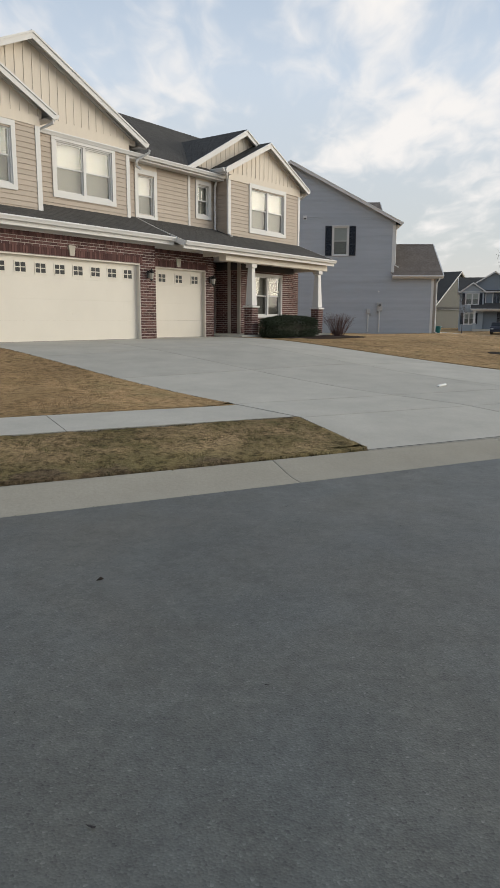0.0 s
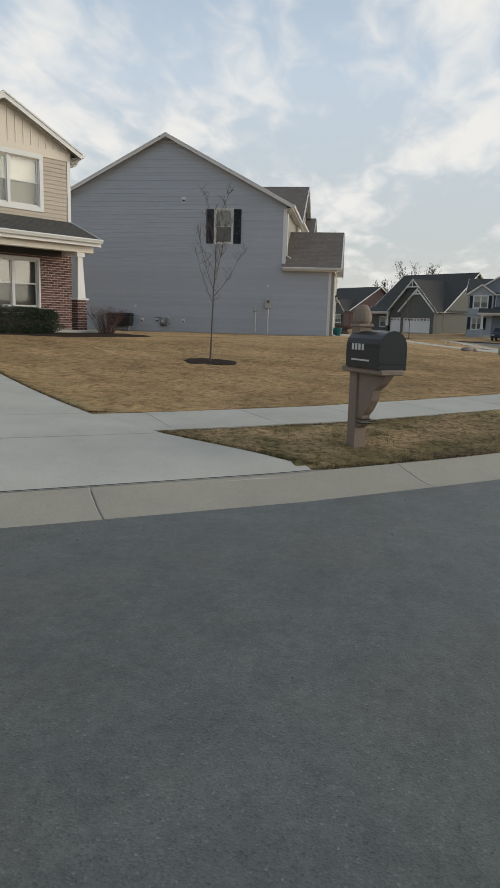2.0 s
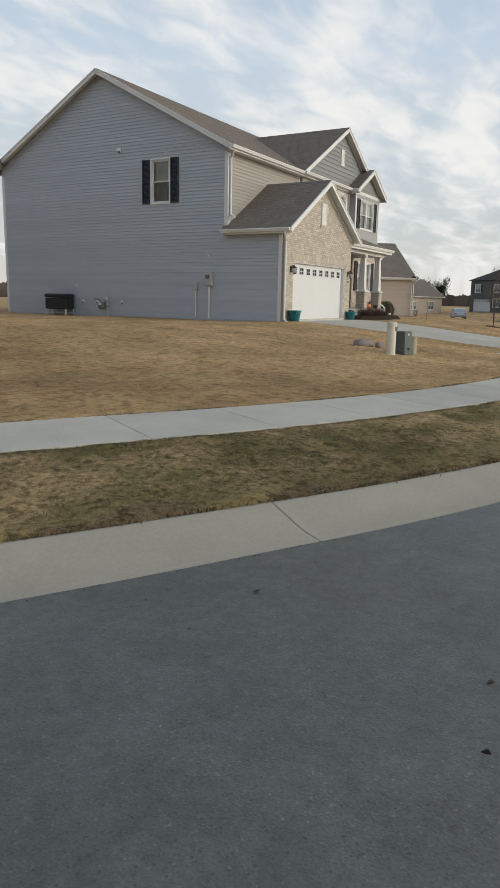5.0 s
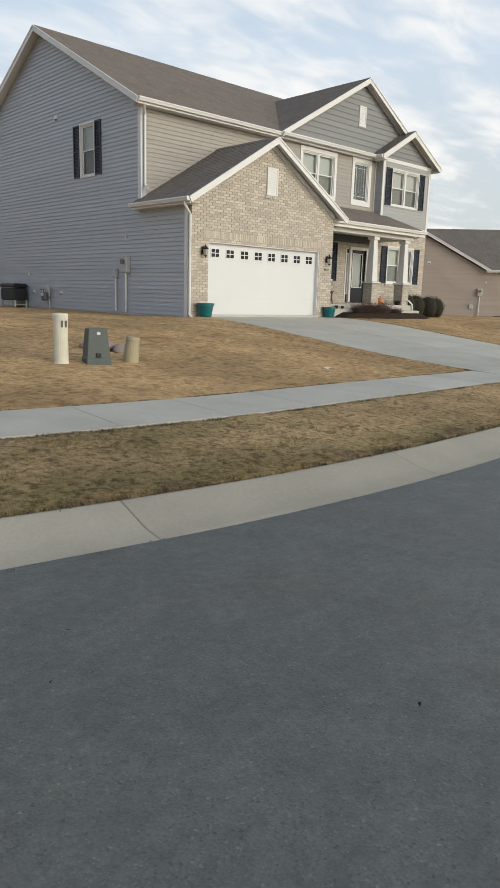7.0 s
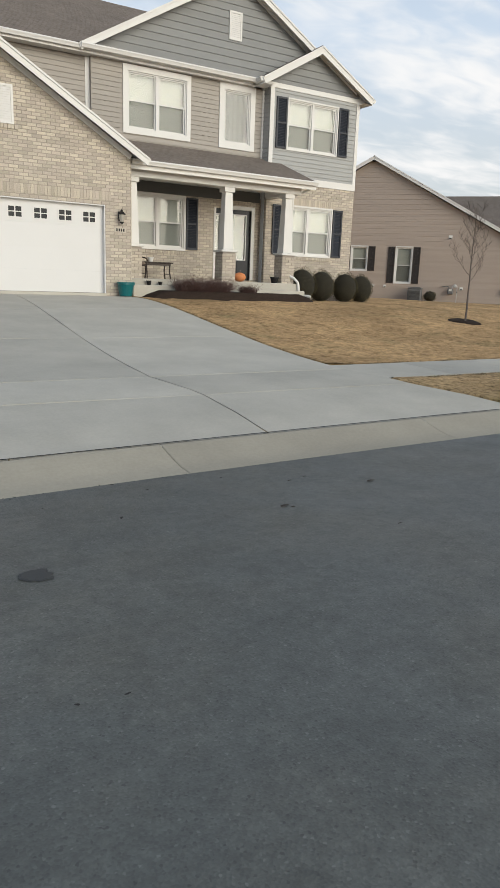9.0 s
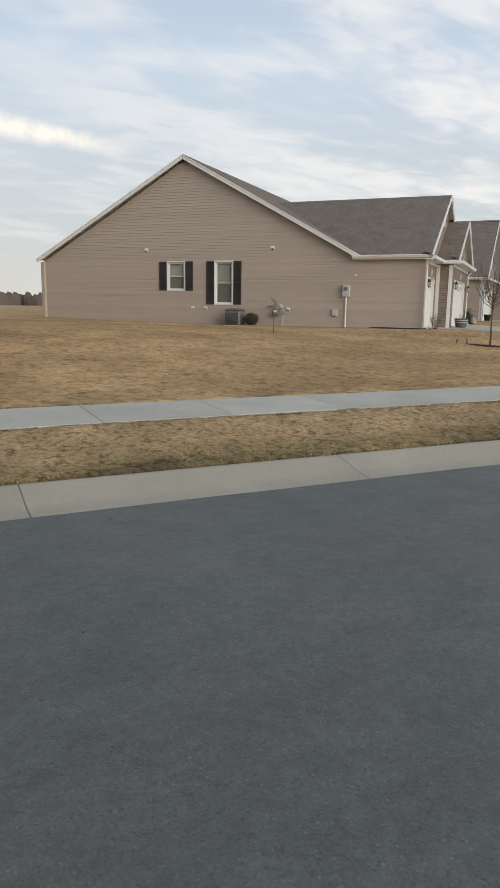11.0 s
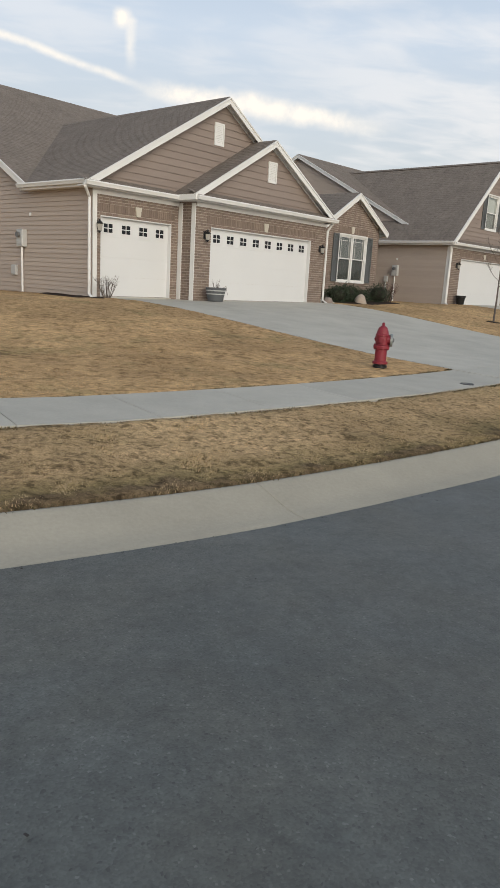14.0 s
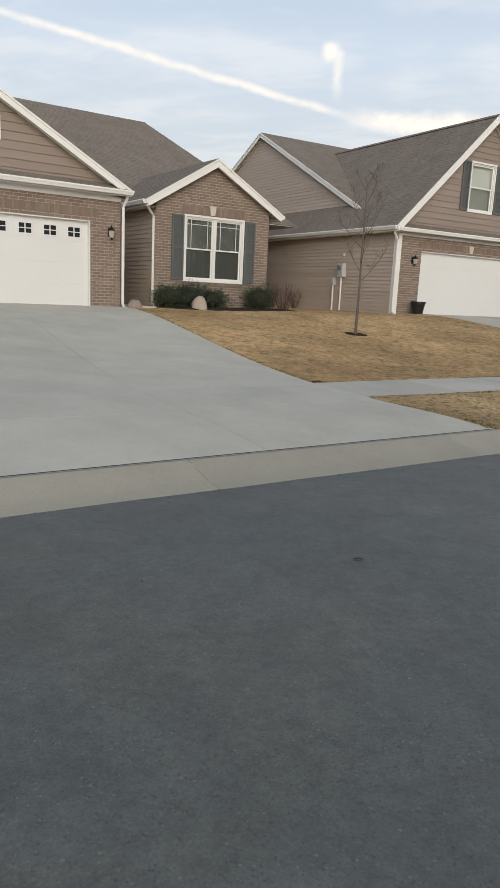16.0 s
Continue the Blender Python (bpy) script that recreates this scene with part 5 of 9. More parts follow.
def front_door(w, u0, u1, z0, z1, parent, trim, leaf):
    """A panelled entrance door with a tall glass light, sidelight frame, handle and threshold."""
    dr = thing("front_door", Matrix(), "", "door")
    del dr["category"]
    dr.parent = parent
    c = Mesh()
    w.block(c, u0 - .11, z0, u0, z1 + .11, -0.12, 0.04)
    w.block(c, u1, z0, u1 + .11, z1 + .11, -0.12, 0.04)
    w.block(c, u0, z1, u1, z1 + .11, -0.12, 0.042)
    part("door_casing", c, trim, dr)
    m = Mesh()
    a, b, lo, hi = u0 + .17, u1 - .17, z0 + .62, z1 - .16
    w.block(m, u0, z0, u1, lo, -0.10, -0.05)
    w.block(m, u0, hi, u1, z1, -0.10, -0.05)
    w.block(m, u0, lo, a, hi, -0.10, -0.05)
    w.block(m, b, lo, u1, hi, -0.10, -0.05)
    for p, q in ((u0 + .13, (u0 + u1) / 2 - .03), ((u0 + u1) / 2 + .03, u1 - .13)):
        w.block(m, p, z0 + .14, q, z0 + .5, -0.051, -0.042)
    part("door_leaf", m, leaf, dr)
    g = Mesh()
    g.quad(w.p(a, lo, -.07), w.p(b, lo, -.07), w.p(b, hi, -.07), w.p(a, hi, -.07))
    part("pane", g, GLASS, dr).visible_shadow = False
    k = Mesh()
    k.quad(w.p(a, lo, -.12), w.p(b, lo, -.12), w.p(b, hi, -.12), w.p(a, hi, -.12))
    part("curtain", k, BLIND, dr)
    f = Mesh()
    for p, q, r, s_ in ((a - .03, lo - .03, b + .03, lo), (a - .03, hi, b + .03, hi + .03), (a - .03, lo, a, hi), (b, lo, b + .03, hi)):
        w.block(f, p, q, r, s_, -.055, -.035)
    part("light_frame", f, trim, dr)
    h = Mesh()
    h.tube([w.p(u0 + .07, z0 + .92, -.04), w.p(u0 + .07, z0 + .92, 0.02), w.p(u0 + .07, z0 + 1.12, 0.02), w.p(u0 + .07, z0 + 1.12, -.04)], .012, 6)
    part("door_handle", h, GALV, dr)
    return dr


def sidelight(w, u0, u1, z0, z1, parent, trim, leaf):
    """A narrow glazed panel beside the entrance door."""
    dr = thing("sidelight", Matrix(), "", "window")
    del dr["category"]
    dr.parent = parent
    for lo, hi in ((z0, z0 + .34), (z1 - .16, z1)):
        m = Mesh()
        w.block(m, u0, lo, u1, hi, -0.10, -0.05)
        part("panel", m, leaf, dr)
    f = Mesh()
    w.block(f, u0 - .06, z0, u0, z1, -0.12, 0.03)
    w.block(f, u0, z0 + .34, u0 + .035, z1 - .16, -0.10, -0.04)
    w.block(f, u1 - .035, z0 + .34, u1, z1 - .16, -0.10, -0.04)
    w.block(f, u0 + .035, z0 + .34, u1 - .035, z0 + .38, -0.10, -0.04)
    w.block(f, u0 + .035, z1 - .20, u1 - .035, z1 - .16, -0.10, -0.04)
    part("sidelight_frame", f, trim, dr)
    g = Mesh()
    g.quad(w.p(u0, z0 + .34, -.08), w.p(u1, z0 + .34, -.08), w.p(u1, z1 - .16, -.08), w.p(u0, z1 - .16, -.08))
    part("pane", g, GLASS, dr).visible_shadow = False
    k = Mesh()
    k.quad(w.p(u0, z0, -.13), w.p(u1, z0, -.13), w.p(u1, z1, -.13), w.p(u0, z1, -.13))
    part("curtain", k, BLIND, dr)
    return dr


LEAFDOOR = mat("black_door_paint", (0.018, 0.021, 0.026), 0.4, grain=0.05, bump=0.03)
STONE_CAP = mat("pale_cast_stone", (0.50, 0.46, 0.39), 0.85, grain=0.12, bump=0.2)


# ---- the cream and red-brick house with three garage doors
def build_cream():
    h = house("house", -21.30, 12.85, 0.13, -34.3, "two-storey tan-sided house with dark red brick garages")
    si, br, bt = (A_SIDE, A_SIDE), (A_BRICK, A_MORT), (A_BATT, A_BATT)
    # garage fronts
    g1 = Wall((-7.2, -0.44), (1, 0), rect(0, -.15, 6.68, 2.85), [(1.12, -.2, 6.05, 2.15)])
    skin(g1, "brick", h, br)
    garage_door(g1, 1.12, 6.05, h, z1=2.15, lites=8, trim=DOORC)
    soldier_course(g1, 1.0, 6.17, 2.17, h, A_BRICK, .18)
    soldier_course(g1, .02, 6.64, 2.58, h, A_BRICK, .2)
    key_stone(g1, 3.58, 2.2, h, STONE_CAP)
    ret = Wall((-0.52, -0.44), (0, 1), rect(0, -.15, .44, 2.85))
    skin(ret, "brick", h, br)
    g2 = Wall((-0.52, 0), (1, 0), rect(0, -.15, 3.22, 2.85), [(0.44, -.2, 2.80, 2.15)])
    skin(g2, "brick", h, br)
    garage_door(g2, 0.44, 2.80, h, z1=2.15, lites=3, trim=DOORC)
    soldier_course(g2, .34, 2.9, 2.17, h, A_BRICK, .18)
    soldier_course(g2, .02, 3.2, 2.58, h, A_BRICK, .2)
    key_stone(g2, 1.46, 2.2, h, STONE_CAP)
    coach_lamp(g1, 6.37, 1.86, h)
    coach_lamp(g2, 3.03, 1.86, h)
    side = Wall((2.7, 0), (0, 1), rect(0, -.15, 1.6, 2.85))
    skin(side, "brick", h, br)
    band(g1, h, 0, 6.68, 2.79, 0.19, WHITE)
    band(g2, h, 0, 3.22, 2.79, 0.19, WHITE)
    # lean-to roofs over the garages and the porch
    shed_roof(h, -7.6, -.12, -0.85, 2.97, 0.75, 3.66, ROOF_G, WHITE)
    shed_roof(h, -.12, 8.58, -1.23, 2.86, 1.0, 3.72, ROOF_G, WHITE)
    # upper walls
    u1 = Wall((-7.5, 0.6), (1, 0), rect(0, 2.9, 7.0, 5.72), [(4.31, 3.95, 6.30, 5.30)])
    skin(u1, "lap", h, si)
    window(u1, 4.31, 3.95, 6.30, 5.30, h, WHITE, twin=True, casing=.13, blind=BLINDW)
    trim_board(u1, h, 6.94, 2.9, 5.7, .13, WHITE)
    band(u1, h, 3.2, 7.0, 5.62, .3, A_BATT)
    ring, rake = gable_ring(-7.5, -0.3, 7.3, 5.66, (-7.95, 5.79, 0.0, 5.79), (-3.95, 7.69))
    gb1 = Wall((-7.5, 0.6), (1, 0), ring)
    rake_frieze(gb1, *rake, h, WHITE)
    skin(gb1, "board", h, bt)
    gable_roof(h, (0.34, 7.0), (-7.95, 5.79, 0.0, 5.79), (-3.95, 7.69), ROOF_G, WHITE, "y", (True, False), (False, True))
    r1 = Wall((-0.5, 0.6), (0, 1), rect(0, 2.9, 0.9, 5.72))
    skin(r1, "lap", h, si)
    # forward bay
    b2 = Wall((-7.6, -0.1), (1, 0), rect(0, 2.95, 3.4, 5.5), [(.6, 3.8, 2.55, 5.15)])
    skin(b2, "lap", h, si)
    window(b2, .6, 3.8, 2.55, 5.15, h, WHITE, twin=True, casing=.12, blind=BLINDW)
    trim_board(b2, h, 3.33, 2.95, 5.5, .14, WHITE)
    band(b2, h, 0, 3.4, 5.42, .24, A_BATT)
    ring, rake = gable_ring(-7.6, -0.1, 3.5, 5.5, (-7.95, 5.65, -3.85, 5.65), (-5.89, 6.67))
    gb2 = Wall((-7.6, -0.1), (1, 0), ring)
    rake_frieze(gb2, *rake, h, WHITE)
    skin(gb2, "board", h, bt)
    b2r = Wall((-4.2, -0.1), (0, 1), rect(0, 2.95, 0.7, 5.5))
    skin(b2r, "lap", h, si)
    gable_roof(h, (-0.32, 4.0), (-7.95, 5.65, -3.85, 5.65), (-5.89, 6.67), ROOF_G, WHITE, "y", (True, False), (False, True))
    downspout(h, -3.92, -0.3, 5.5, 3.15, -0.32, 0.42, WHITE)
    downspout(h, 0.12, 0.35, 5.6, 5.0, -0.3, .25, WHITE)
    # middle
    m = Wall((-0.5, 1.0), (1, 0), rect(0, 3.2, 4.9, 5.42), [(.72, 3.78, 1.42, 5.02), (3.54, 4.1, 4.13, 5.12)])
    skin(m, "lap", h, si)
    window(m, .72, 3.78, 1.42, 5.02, h, WHITE, casing=.13, blind=BLINDW)
    band(m, h, .59, 1.55, 5.275, .24, A_BATT)
    window(m, 3.54, 4.1, 4.13, 5.12, h, WHITE, casing=.11, blind=BLINDW)
    band(m, h, 3.43, 4.24, 5.315, .17, A_BATT)
    trim_board(m, h, 3.10, 3.2, 5.4, .1, WHITE)
    # window bay over the porch
    b3 = Wall((4.04, 0.45), (1, 0), rect(0, 3.2, 4.55, 5.6), [(1.33, 3.82, 3.42, 5.27)])
    skin(b3, "lap", h, si)
    window(b3, 1.33, 3.82, 3.42, 5.27, h, WHITE, twin=True, casing=.13, blind=BLINDW)
    trim_board(b3, h, .06, 3.2, 5.6, .12, WHITE)
    trim_board(b3, h, 4.49, 3.2, 5.6, .12, WHITE)
    band(b3, h, 0, 4.55, 5.5, .26, A_BATT)
    ring, rake = gable_ring(4.04, -0.05, 4.6, 5.6, (3.62, 5.66, 8.92, 5.66), (6.24, 6.94))
    gb3 = Wall((4.04, 0.45), (1, 0), ring)
    rake_frieze(gb3, *rake, h, WHITE)
    skin(gb3, "board", h, bt)
    b3l = Wall((4.04, 1.0), (0, -1), rect(0, 3.2, .55, 5.6))
    skin(b3l, "lap", h, si)
    b3r = Wall((8.59, 0.45), (0, 1), rect(0, 2.9, 9.5, 5.6))
    skin(b3r, "lap", h, si)
    gable_roof(h, (0.22, 5.0), (3.62, 5.66, 8.92, 5.66), (6.24, 6.94), ROOF_G, WHITE, "y", (True, False), (True, True))
    downspout(h, 3.70, 0.24, 5.55, 3.42, .27, .16, WHITE)
    downspout(h, 3.88, 0.85, 5.40, 3.55, .0, .06, WHITE)
    downspout(h, 8.85, 0.3, 5.55, 3.2, -.2, .3, WHITE)
    # larger gable behind the bay
    ring, rake = gable_ring(2.0, 0.4, 7.0, 5.42, (2.2, 5.5, 9.0, 5.6), (5.52, 7.32))
    gb4 = Wall((2.0, 1.0), (1, 0), ring)
    skin(gb4, "board", h, bt)
    gable_roof(h, (0.76, 6.0), (2.2, 5.5, 9.0, 5.6), (5.52, 7.32), ROOF_G, WHITE, "y", (True, False), (False, False))
    # main roof and closing walls
    gable_roof(h, (-7.6, 8.95), (0.62, 5.5, 11.0, 5.5), (5.8, 8.36), ROOF_G, WHITE, "x", (True, True), (True, True))
    back = Wall((8.59, 9.95), (-1, 0), rect(0, -.2, 16.1, 5.5))
    skin(back, "lap", h, si)
    lft = Wall((-7.5, 9.95), (0, -1), [(0, -.2), (9.35, -.2), (9.35, 5.5), (4.2, 8.1), (0, 5.5)])
    skin(lft, "lap", h, si)
    rgt = Wall((8.59, 0.9), (0, 1), [(0, 5.55), (9.0, 5.5), (4.9, 8.0)])
    skin(rgt, "lap", h, si)
    # porch
    p = Wall((2.7, 1.6), (1, 0), rect(0, 0, 2.1, 2.8), [(.08, .1, 2.02, 2.2)])
    skin(p, "brick", h, br)
    front_door(p, .08, .86, .12, 2.18, h, CREAM, LEAFDOOR)
    pale = Mesh()
    p.block(pale, .90, .12, 1.80, 2.16, -.09, -.05)
    p.block(pale, .98, .24, 1.72, 1.0, -.05, -.035)
    p.block(pale, .98, 1.12, 1.72, 2.04, -.05, -.035)
    part("side_panel", pale, WHITE, h)
    # black strip standing in for the shade of the recess beside the panel
    shade = Mesh()
    p.block(shade, 1.80, .12, 2.02, 2.18, -.10, -.06)
    part("side_jamb", shade, LEAFDOOR, h)
    p1 = Wall((4.8, 1.6), (0, -1), rect(0, 0, 1.15, 2.8))
    skin(p1, "brick", h, br)
    trim_board(p1, h, .62, .05, 2.66, .13, STONE_CAP, "pilaster", .05)
    trim_board(p1, h, 1.07, .05, 2.66, .13, STONE_CAP, "pilaster", .05)
    p2 = Wall((4.8, 0.45), (1, 0), rect(0, -.15, 3.79, 2.85), [(.8, .71, 2.54, 2.21)])
    skin(p2, "brick", h, br)
    # dark boards that put the shade under the porch roof on its walls
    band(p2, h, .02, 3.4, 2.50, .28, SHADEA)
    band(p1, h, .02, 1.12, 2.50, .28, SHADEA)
    window(p2, .8, .71, 2.54, 2.21, h, WHITE, twin=True, casing=.06, blind=BLINDD)
    p3 = Wall((8.59, 0.45), (0, 1), rect(0, -.15, 9.5, 2.9))
    skin(p3, "brick", h, br)
    fl = Mesh()
    fl.box(2.85, -1.1, -.25, 8.6, 1.6, .06, .02)
    part("porch_floor", fl, CONC, h)
    ce = Mesh()
    ce.box(2.85, -1.0, 2.66, 8.55, 1.6, 2.70)
    part("porch_ceiling", ce, WHITE, h)
    bm = Mesh()
    bm.box(2.12, -1.0, 2.44, 8.45, -.72, 2.80, .01)
    bm.box(8.2, -.72, 2.44, 8.44, .45, 2.80, .01)
    bm.box(2.12, -.72, 2.60, 2.30, -.02, 2.80, .01)
    part("porch_beam", bm, CREAM, h)
    for x in (3.70, 8.0):
        porch_column(h, x, -.84, -.1, .98, 2.44, A_BRICK, A_MORT, WHITE, .33, .28, .17)
    return h


# ---- the grey house with a pale brick garage gable
def build_grey():
    h = house("house", 0, 0, 0, 0, "two-storey grey-sided house with pale brick garage gable and black shutters")
    si, br, sk, wm = (B_SIDE, B_SIDE), (B_BRICK, B_MORT), (B_SHAKE, B_SHAKE), (B_WARM, B_WARM)
    # long side wall towards the neighbour
    sw = Wall((-0.64, 14.7), (0, -1), [(0, -.3), (14.55, -.3), (14.55, 3.15), (12.2, 3.15), (12.2, 6.36), (6.05, 9.59), (0, 6.36)],
              [(8.59, 4.42, 9.47, 6.05)])
    skin(sw, "lap", h, si)
    window(sw, 8.59, 4.42, 9.47, 6.05, h, WHITE, casing=.05, shutters="lr")
    trim_board(sw, h, 12.12, 3.4, 6.1, .16, WHITE)
    trim_board(sw, h, 14.48, -.2, 3.1, .14, WHITE)
    trim_board(sw, h, .07, -.2, 6.0, .14, WHITE)
    # garage front
    g = Wall((-0.64, 0), (1, 0), [(0, -.2), (6.2, -.2), (6.2, 3.36), (3.07, 5.24), (0, 3.36)], [(.64, -.25, 5.52, 2.13)])
    skin(g, "brick", h, br)
    garage_door(g, .64, 5.52, h, lites=8)
    soldier_course(g, .45, 5.7, 2.24, h, B_BRICK, .2)
    gable_vent(g, 3.16, 3.68, 4.5, .46, h, WHITE)
    brick_sill(g, 2.86, 3.46, 3.67, h, B_BRICK)
    coach_lamp(g, .42, 1.85, h)
    coach_lamp(g, 5.9, 1.88, h)
    plq = Mesh()
    g.block(plq, 5.74, 1.50, 6.06, 1.62, 0.014, 0.03)
    pl = part("number_plaque", plq, STONE_CAP, h)
    bars = Mesh()
    for k in range(4):
        g.block(bars, 5.79 + k * .06, 1.525, 5.825 + k * .06, 1.595, 0.03, 0.036)
    part("number_bars", bars, BLACK, pl)
    gr = Wall((5.56, 0), (0, 1), rect(0, -.2, 2.4, 3.1))
    skin(gr, "brick", h, br)
    for x_, z_ in ((-.62, 3.30), (5.54, 3.30)):
        fz = Mesh()
        fz.beam((x_, -.03, z_), (2.44, -.03, 5.17), .03, .12)
        part("frieze_board", fz, WHITE, h)
    gable_roof(h, (-0.32, 3.4), (-0.95, 3.28, 5.9, 3.28), (2.43, 5.35), ROOF_B, WHITE, "y", (True, False), (True, False), cut=2.62)
    downspout(h, -0.98, -0.12, 3.15, -.1, .28, .1, WHITE)
    # upper front: over the garage, middle, bay
    f1 = Wall((-0.64, 2.55), (1, 0), rect(0, 3.2, 6.0, 6.2))
    skin(f1, "lap", h, wm)
    trim_board(f1, h, .07, 3.2, 6.2, .13, WHITE)
    trim_board(f1, h, 5.95, 3.2, 6.2, .13, WHITE)
    downspout(h, -.75, 2.2, 6.2, 3.75, .2, .25, WHITE)
    f2 = Wall((5.36, 2.4), (1, 0), rect(0, 2.9, 5.6, 6.2), [(1.02, 4.45, 2.82, 5.92), (4.05, 4.45, 4.95, 5.92)])
    skin(f2, "lap", h, wm)
    window(f2, 1.02, 4.45, 2.82, 5.92, h, WHITE, twin=True, casing=.13)
    window(f2, 4.05, 4.45, 4.95, 5.92, h, WHITE, casing=.16, single=True, grid=True, blind=CURTN)
    trim_board(f2, h, 5.42, 2.9, 6.2, .1, WHITE)
    b = Wall((10.8, 2.05), (1, 0), rect(0, 3.62, 3.42, 6.2), [(.67, 4.47, 2.54, 5.88)])
    skin(b, "lap", h, (B_BAY, B_BAY))
    window(b, .67, 4.47, 2.54, 5.88, h, WHITE, twin=True, casing=.04, shutters="lr")
    trim_board(b, h, .07, 3.62, 6.2, .14, WHITE)
    trim_board(b, h, 3.36, 3.62, 6.2, .12, WHITE)
    band(b, h, 0, 3.42, 3.56, .2, WHITE)
    bl = Wall((10.8, 2.4), (0, -1), rect(0, 2.9, .35, 6.2))
    skin(bl, "lap", h, (B_BAY, B_BAY))
    bb = Wall((10.8, 2.05), (1, 0), rect(0, -.2, 3.42, 3.5), [(.69, 1.31, 2.52, 2.77)])
    skin(bb, "brick", h, br)
    window(bb, .69, 1.31, 2.52, 2.77, h, WHITE, twin=True, casing=.05, shutters="lr")
    soldier_course(bb, .6, 2.62, 2.83, h, B_BRICK, .2)
    brick_sill(bb, .58, 2.64, 1.25, h, B_BRICK)
    br_ = Wall((14.22, 2.05), (0, 1), rect(0, -.2, 12.65, 3.5))
    skin(br_, "brick", h, br)
    br2 = Wall((14.22, 2.05), (0, 1), [(0, 3.5), (12.65, 3.5), (12.65, 6.2), (6.6, 9.4), (0.3, 6.2), (0, 6.2)])
    skin(br2, "lap", h, si)
    back = Wall((14.22, 14.7), (-1, 0), rect(0, -.3, 14.86, 6.2))
    skin(back, "lap", h, si)
    # gables
    ring, rake = gable_ring(5.1, 0, 9.25, 6.2, (4.98, 6.28, 14.46, 6.28), (9.72, 9.0))
    gc = Wall((5.1, 2.4), (1, 0), ring)
    rake_frieze(gc, *rake, h, WHITE)
    skin(gc, "shake", h, sk)
    gable_vent(gc, 4.62, 7.26, 8.02, .42, h, WHITE)
    band(gc, h, .1, 9.2, 6.32, .16, WHITE)
    gable_roof(h, (2.1, 8.6), (4.98, 6.28, 14.46, 6.28), (9.72, 9.0), ROOF_B, WHITE, "y", (True, False), (False, False))
    gp = Mesh()
    gp.sweep(((0, 0), (0.11, 0), (0.125, -0.03), (0.1, -0.075), (0.085, -0.115), (0, -0.115)), (5.0, 2.1, 6.28), (10.6, 2.1, 6.28))
    part("gutter", gp, WHITE, h)
    pent = Mesh()
    roof_plane(pent, (5.0, 2.05, 6.25), (10.75, 2.05, 6.25), (10.75, 2.42, 6.42), (5.0, 2.42, 6.42))
    part("pent_roof", pent, ROOF_B, h)
    ring, rake = gable_ring(10.6, 0.25, 3.6, 6.2, (10.35, 6.28, 14.5, 6.28), (12.4, 7.45))
    g3 = Wall((10.6, 2.05), (1, 0), ring)
    rake_frieze(g3, *rake, h, WHITE)
    skin(g3, "shake", h, sk)
    band(g3, h, .05, 3.8, 6.2, .14, WHITE)
    gable_roof(h, (1.72, 5.0), (10.35, 6.28, 14.5, 6.28), (12.4, 7.45), ROOF_B, WHITE, "y", (True, False), (True, True), .2)
    # main roof
    gable_roof(h, (-0.98, 14.5), (2.2, 6.28, 15.05, 6.28), (8.63, 9.66), ROOF_B, WHITE, "x", (True, True), (True, True))
    # porch
    pw = Wall((5.56, 2.4), (1, 0), rect(0, .3, 5.24, 3.3), [(.91, 1.30, 2.58, 2.74), (3.60, .42, 4.92, 2.58)])
    skin(pw, "brick", h, br)
    window(pw, .91, 1.30, 2.58, 2.74, h, WHITE, twin=True, casing=.06, shutters="r")
    brick_sill(pw, .81, 2.70, 1.22, h, B_BRICK)
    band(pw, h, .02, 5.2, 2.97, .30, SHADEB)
    sidelight(pw, 3.66, 3.87, .44, 2.58, h, WHITE, LEAFDOOR)
    front_door(pw, 3.98, 4.92, .46, 2.56, h, WHITE, LEAFDOOR)
    bl2 = Wall((10.8, 2.4), (0, -1), rect(0, -.2, .35, 3.4))
    skin(bl2, "brick", h, br)
    trim_board(bl2, h, .17, .3, 3.2, .16, B_SIDE)
    fl = Mesh()
    fl.box(5.6, .25, -.25, 11.0, 2.38, .40, .02)
    part("porch_floor", fl, CONC, h)
    st = Mesh()
    st.box(8.9, -.15, -.2, 10.9, .249, .2, .02)
    st.box(5.62, .02, -.2, 8.9, .249, .24, .02)
    part("porch_step", st, CONC, h)
    ce = Mesh()
    ce.box(5.6, .3, 3.12, 11.1, 2.38, 3.16)
    part("porch_ceiling", ce, WHITE, h)
    bm = Mesh()
    bm.box(5.62, .42, 2.93, 11.0, .74, 3.14, .01)
    bm.box(10.74, .74, 2.93, 10.98, 2.05, 3.14, .01)
    part("porch_beam", bm, WHITE, h)
    shed_roof(h, 5.6, 11.3, .12, 3.3, 2.42, 4.15, ROOF_B, WHITE)
    for x in (5.79, 8.62, 10.62):
        porch_column(h, x, .6, .38, 1.2, 2.94, B_BRICK, B_MORT, WHITE)
    downspout(h, 11.25, .3, 3.2, -.05, -.42, .32, WHITE)
    return h


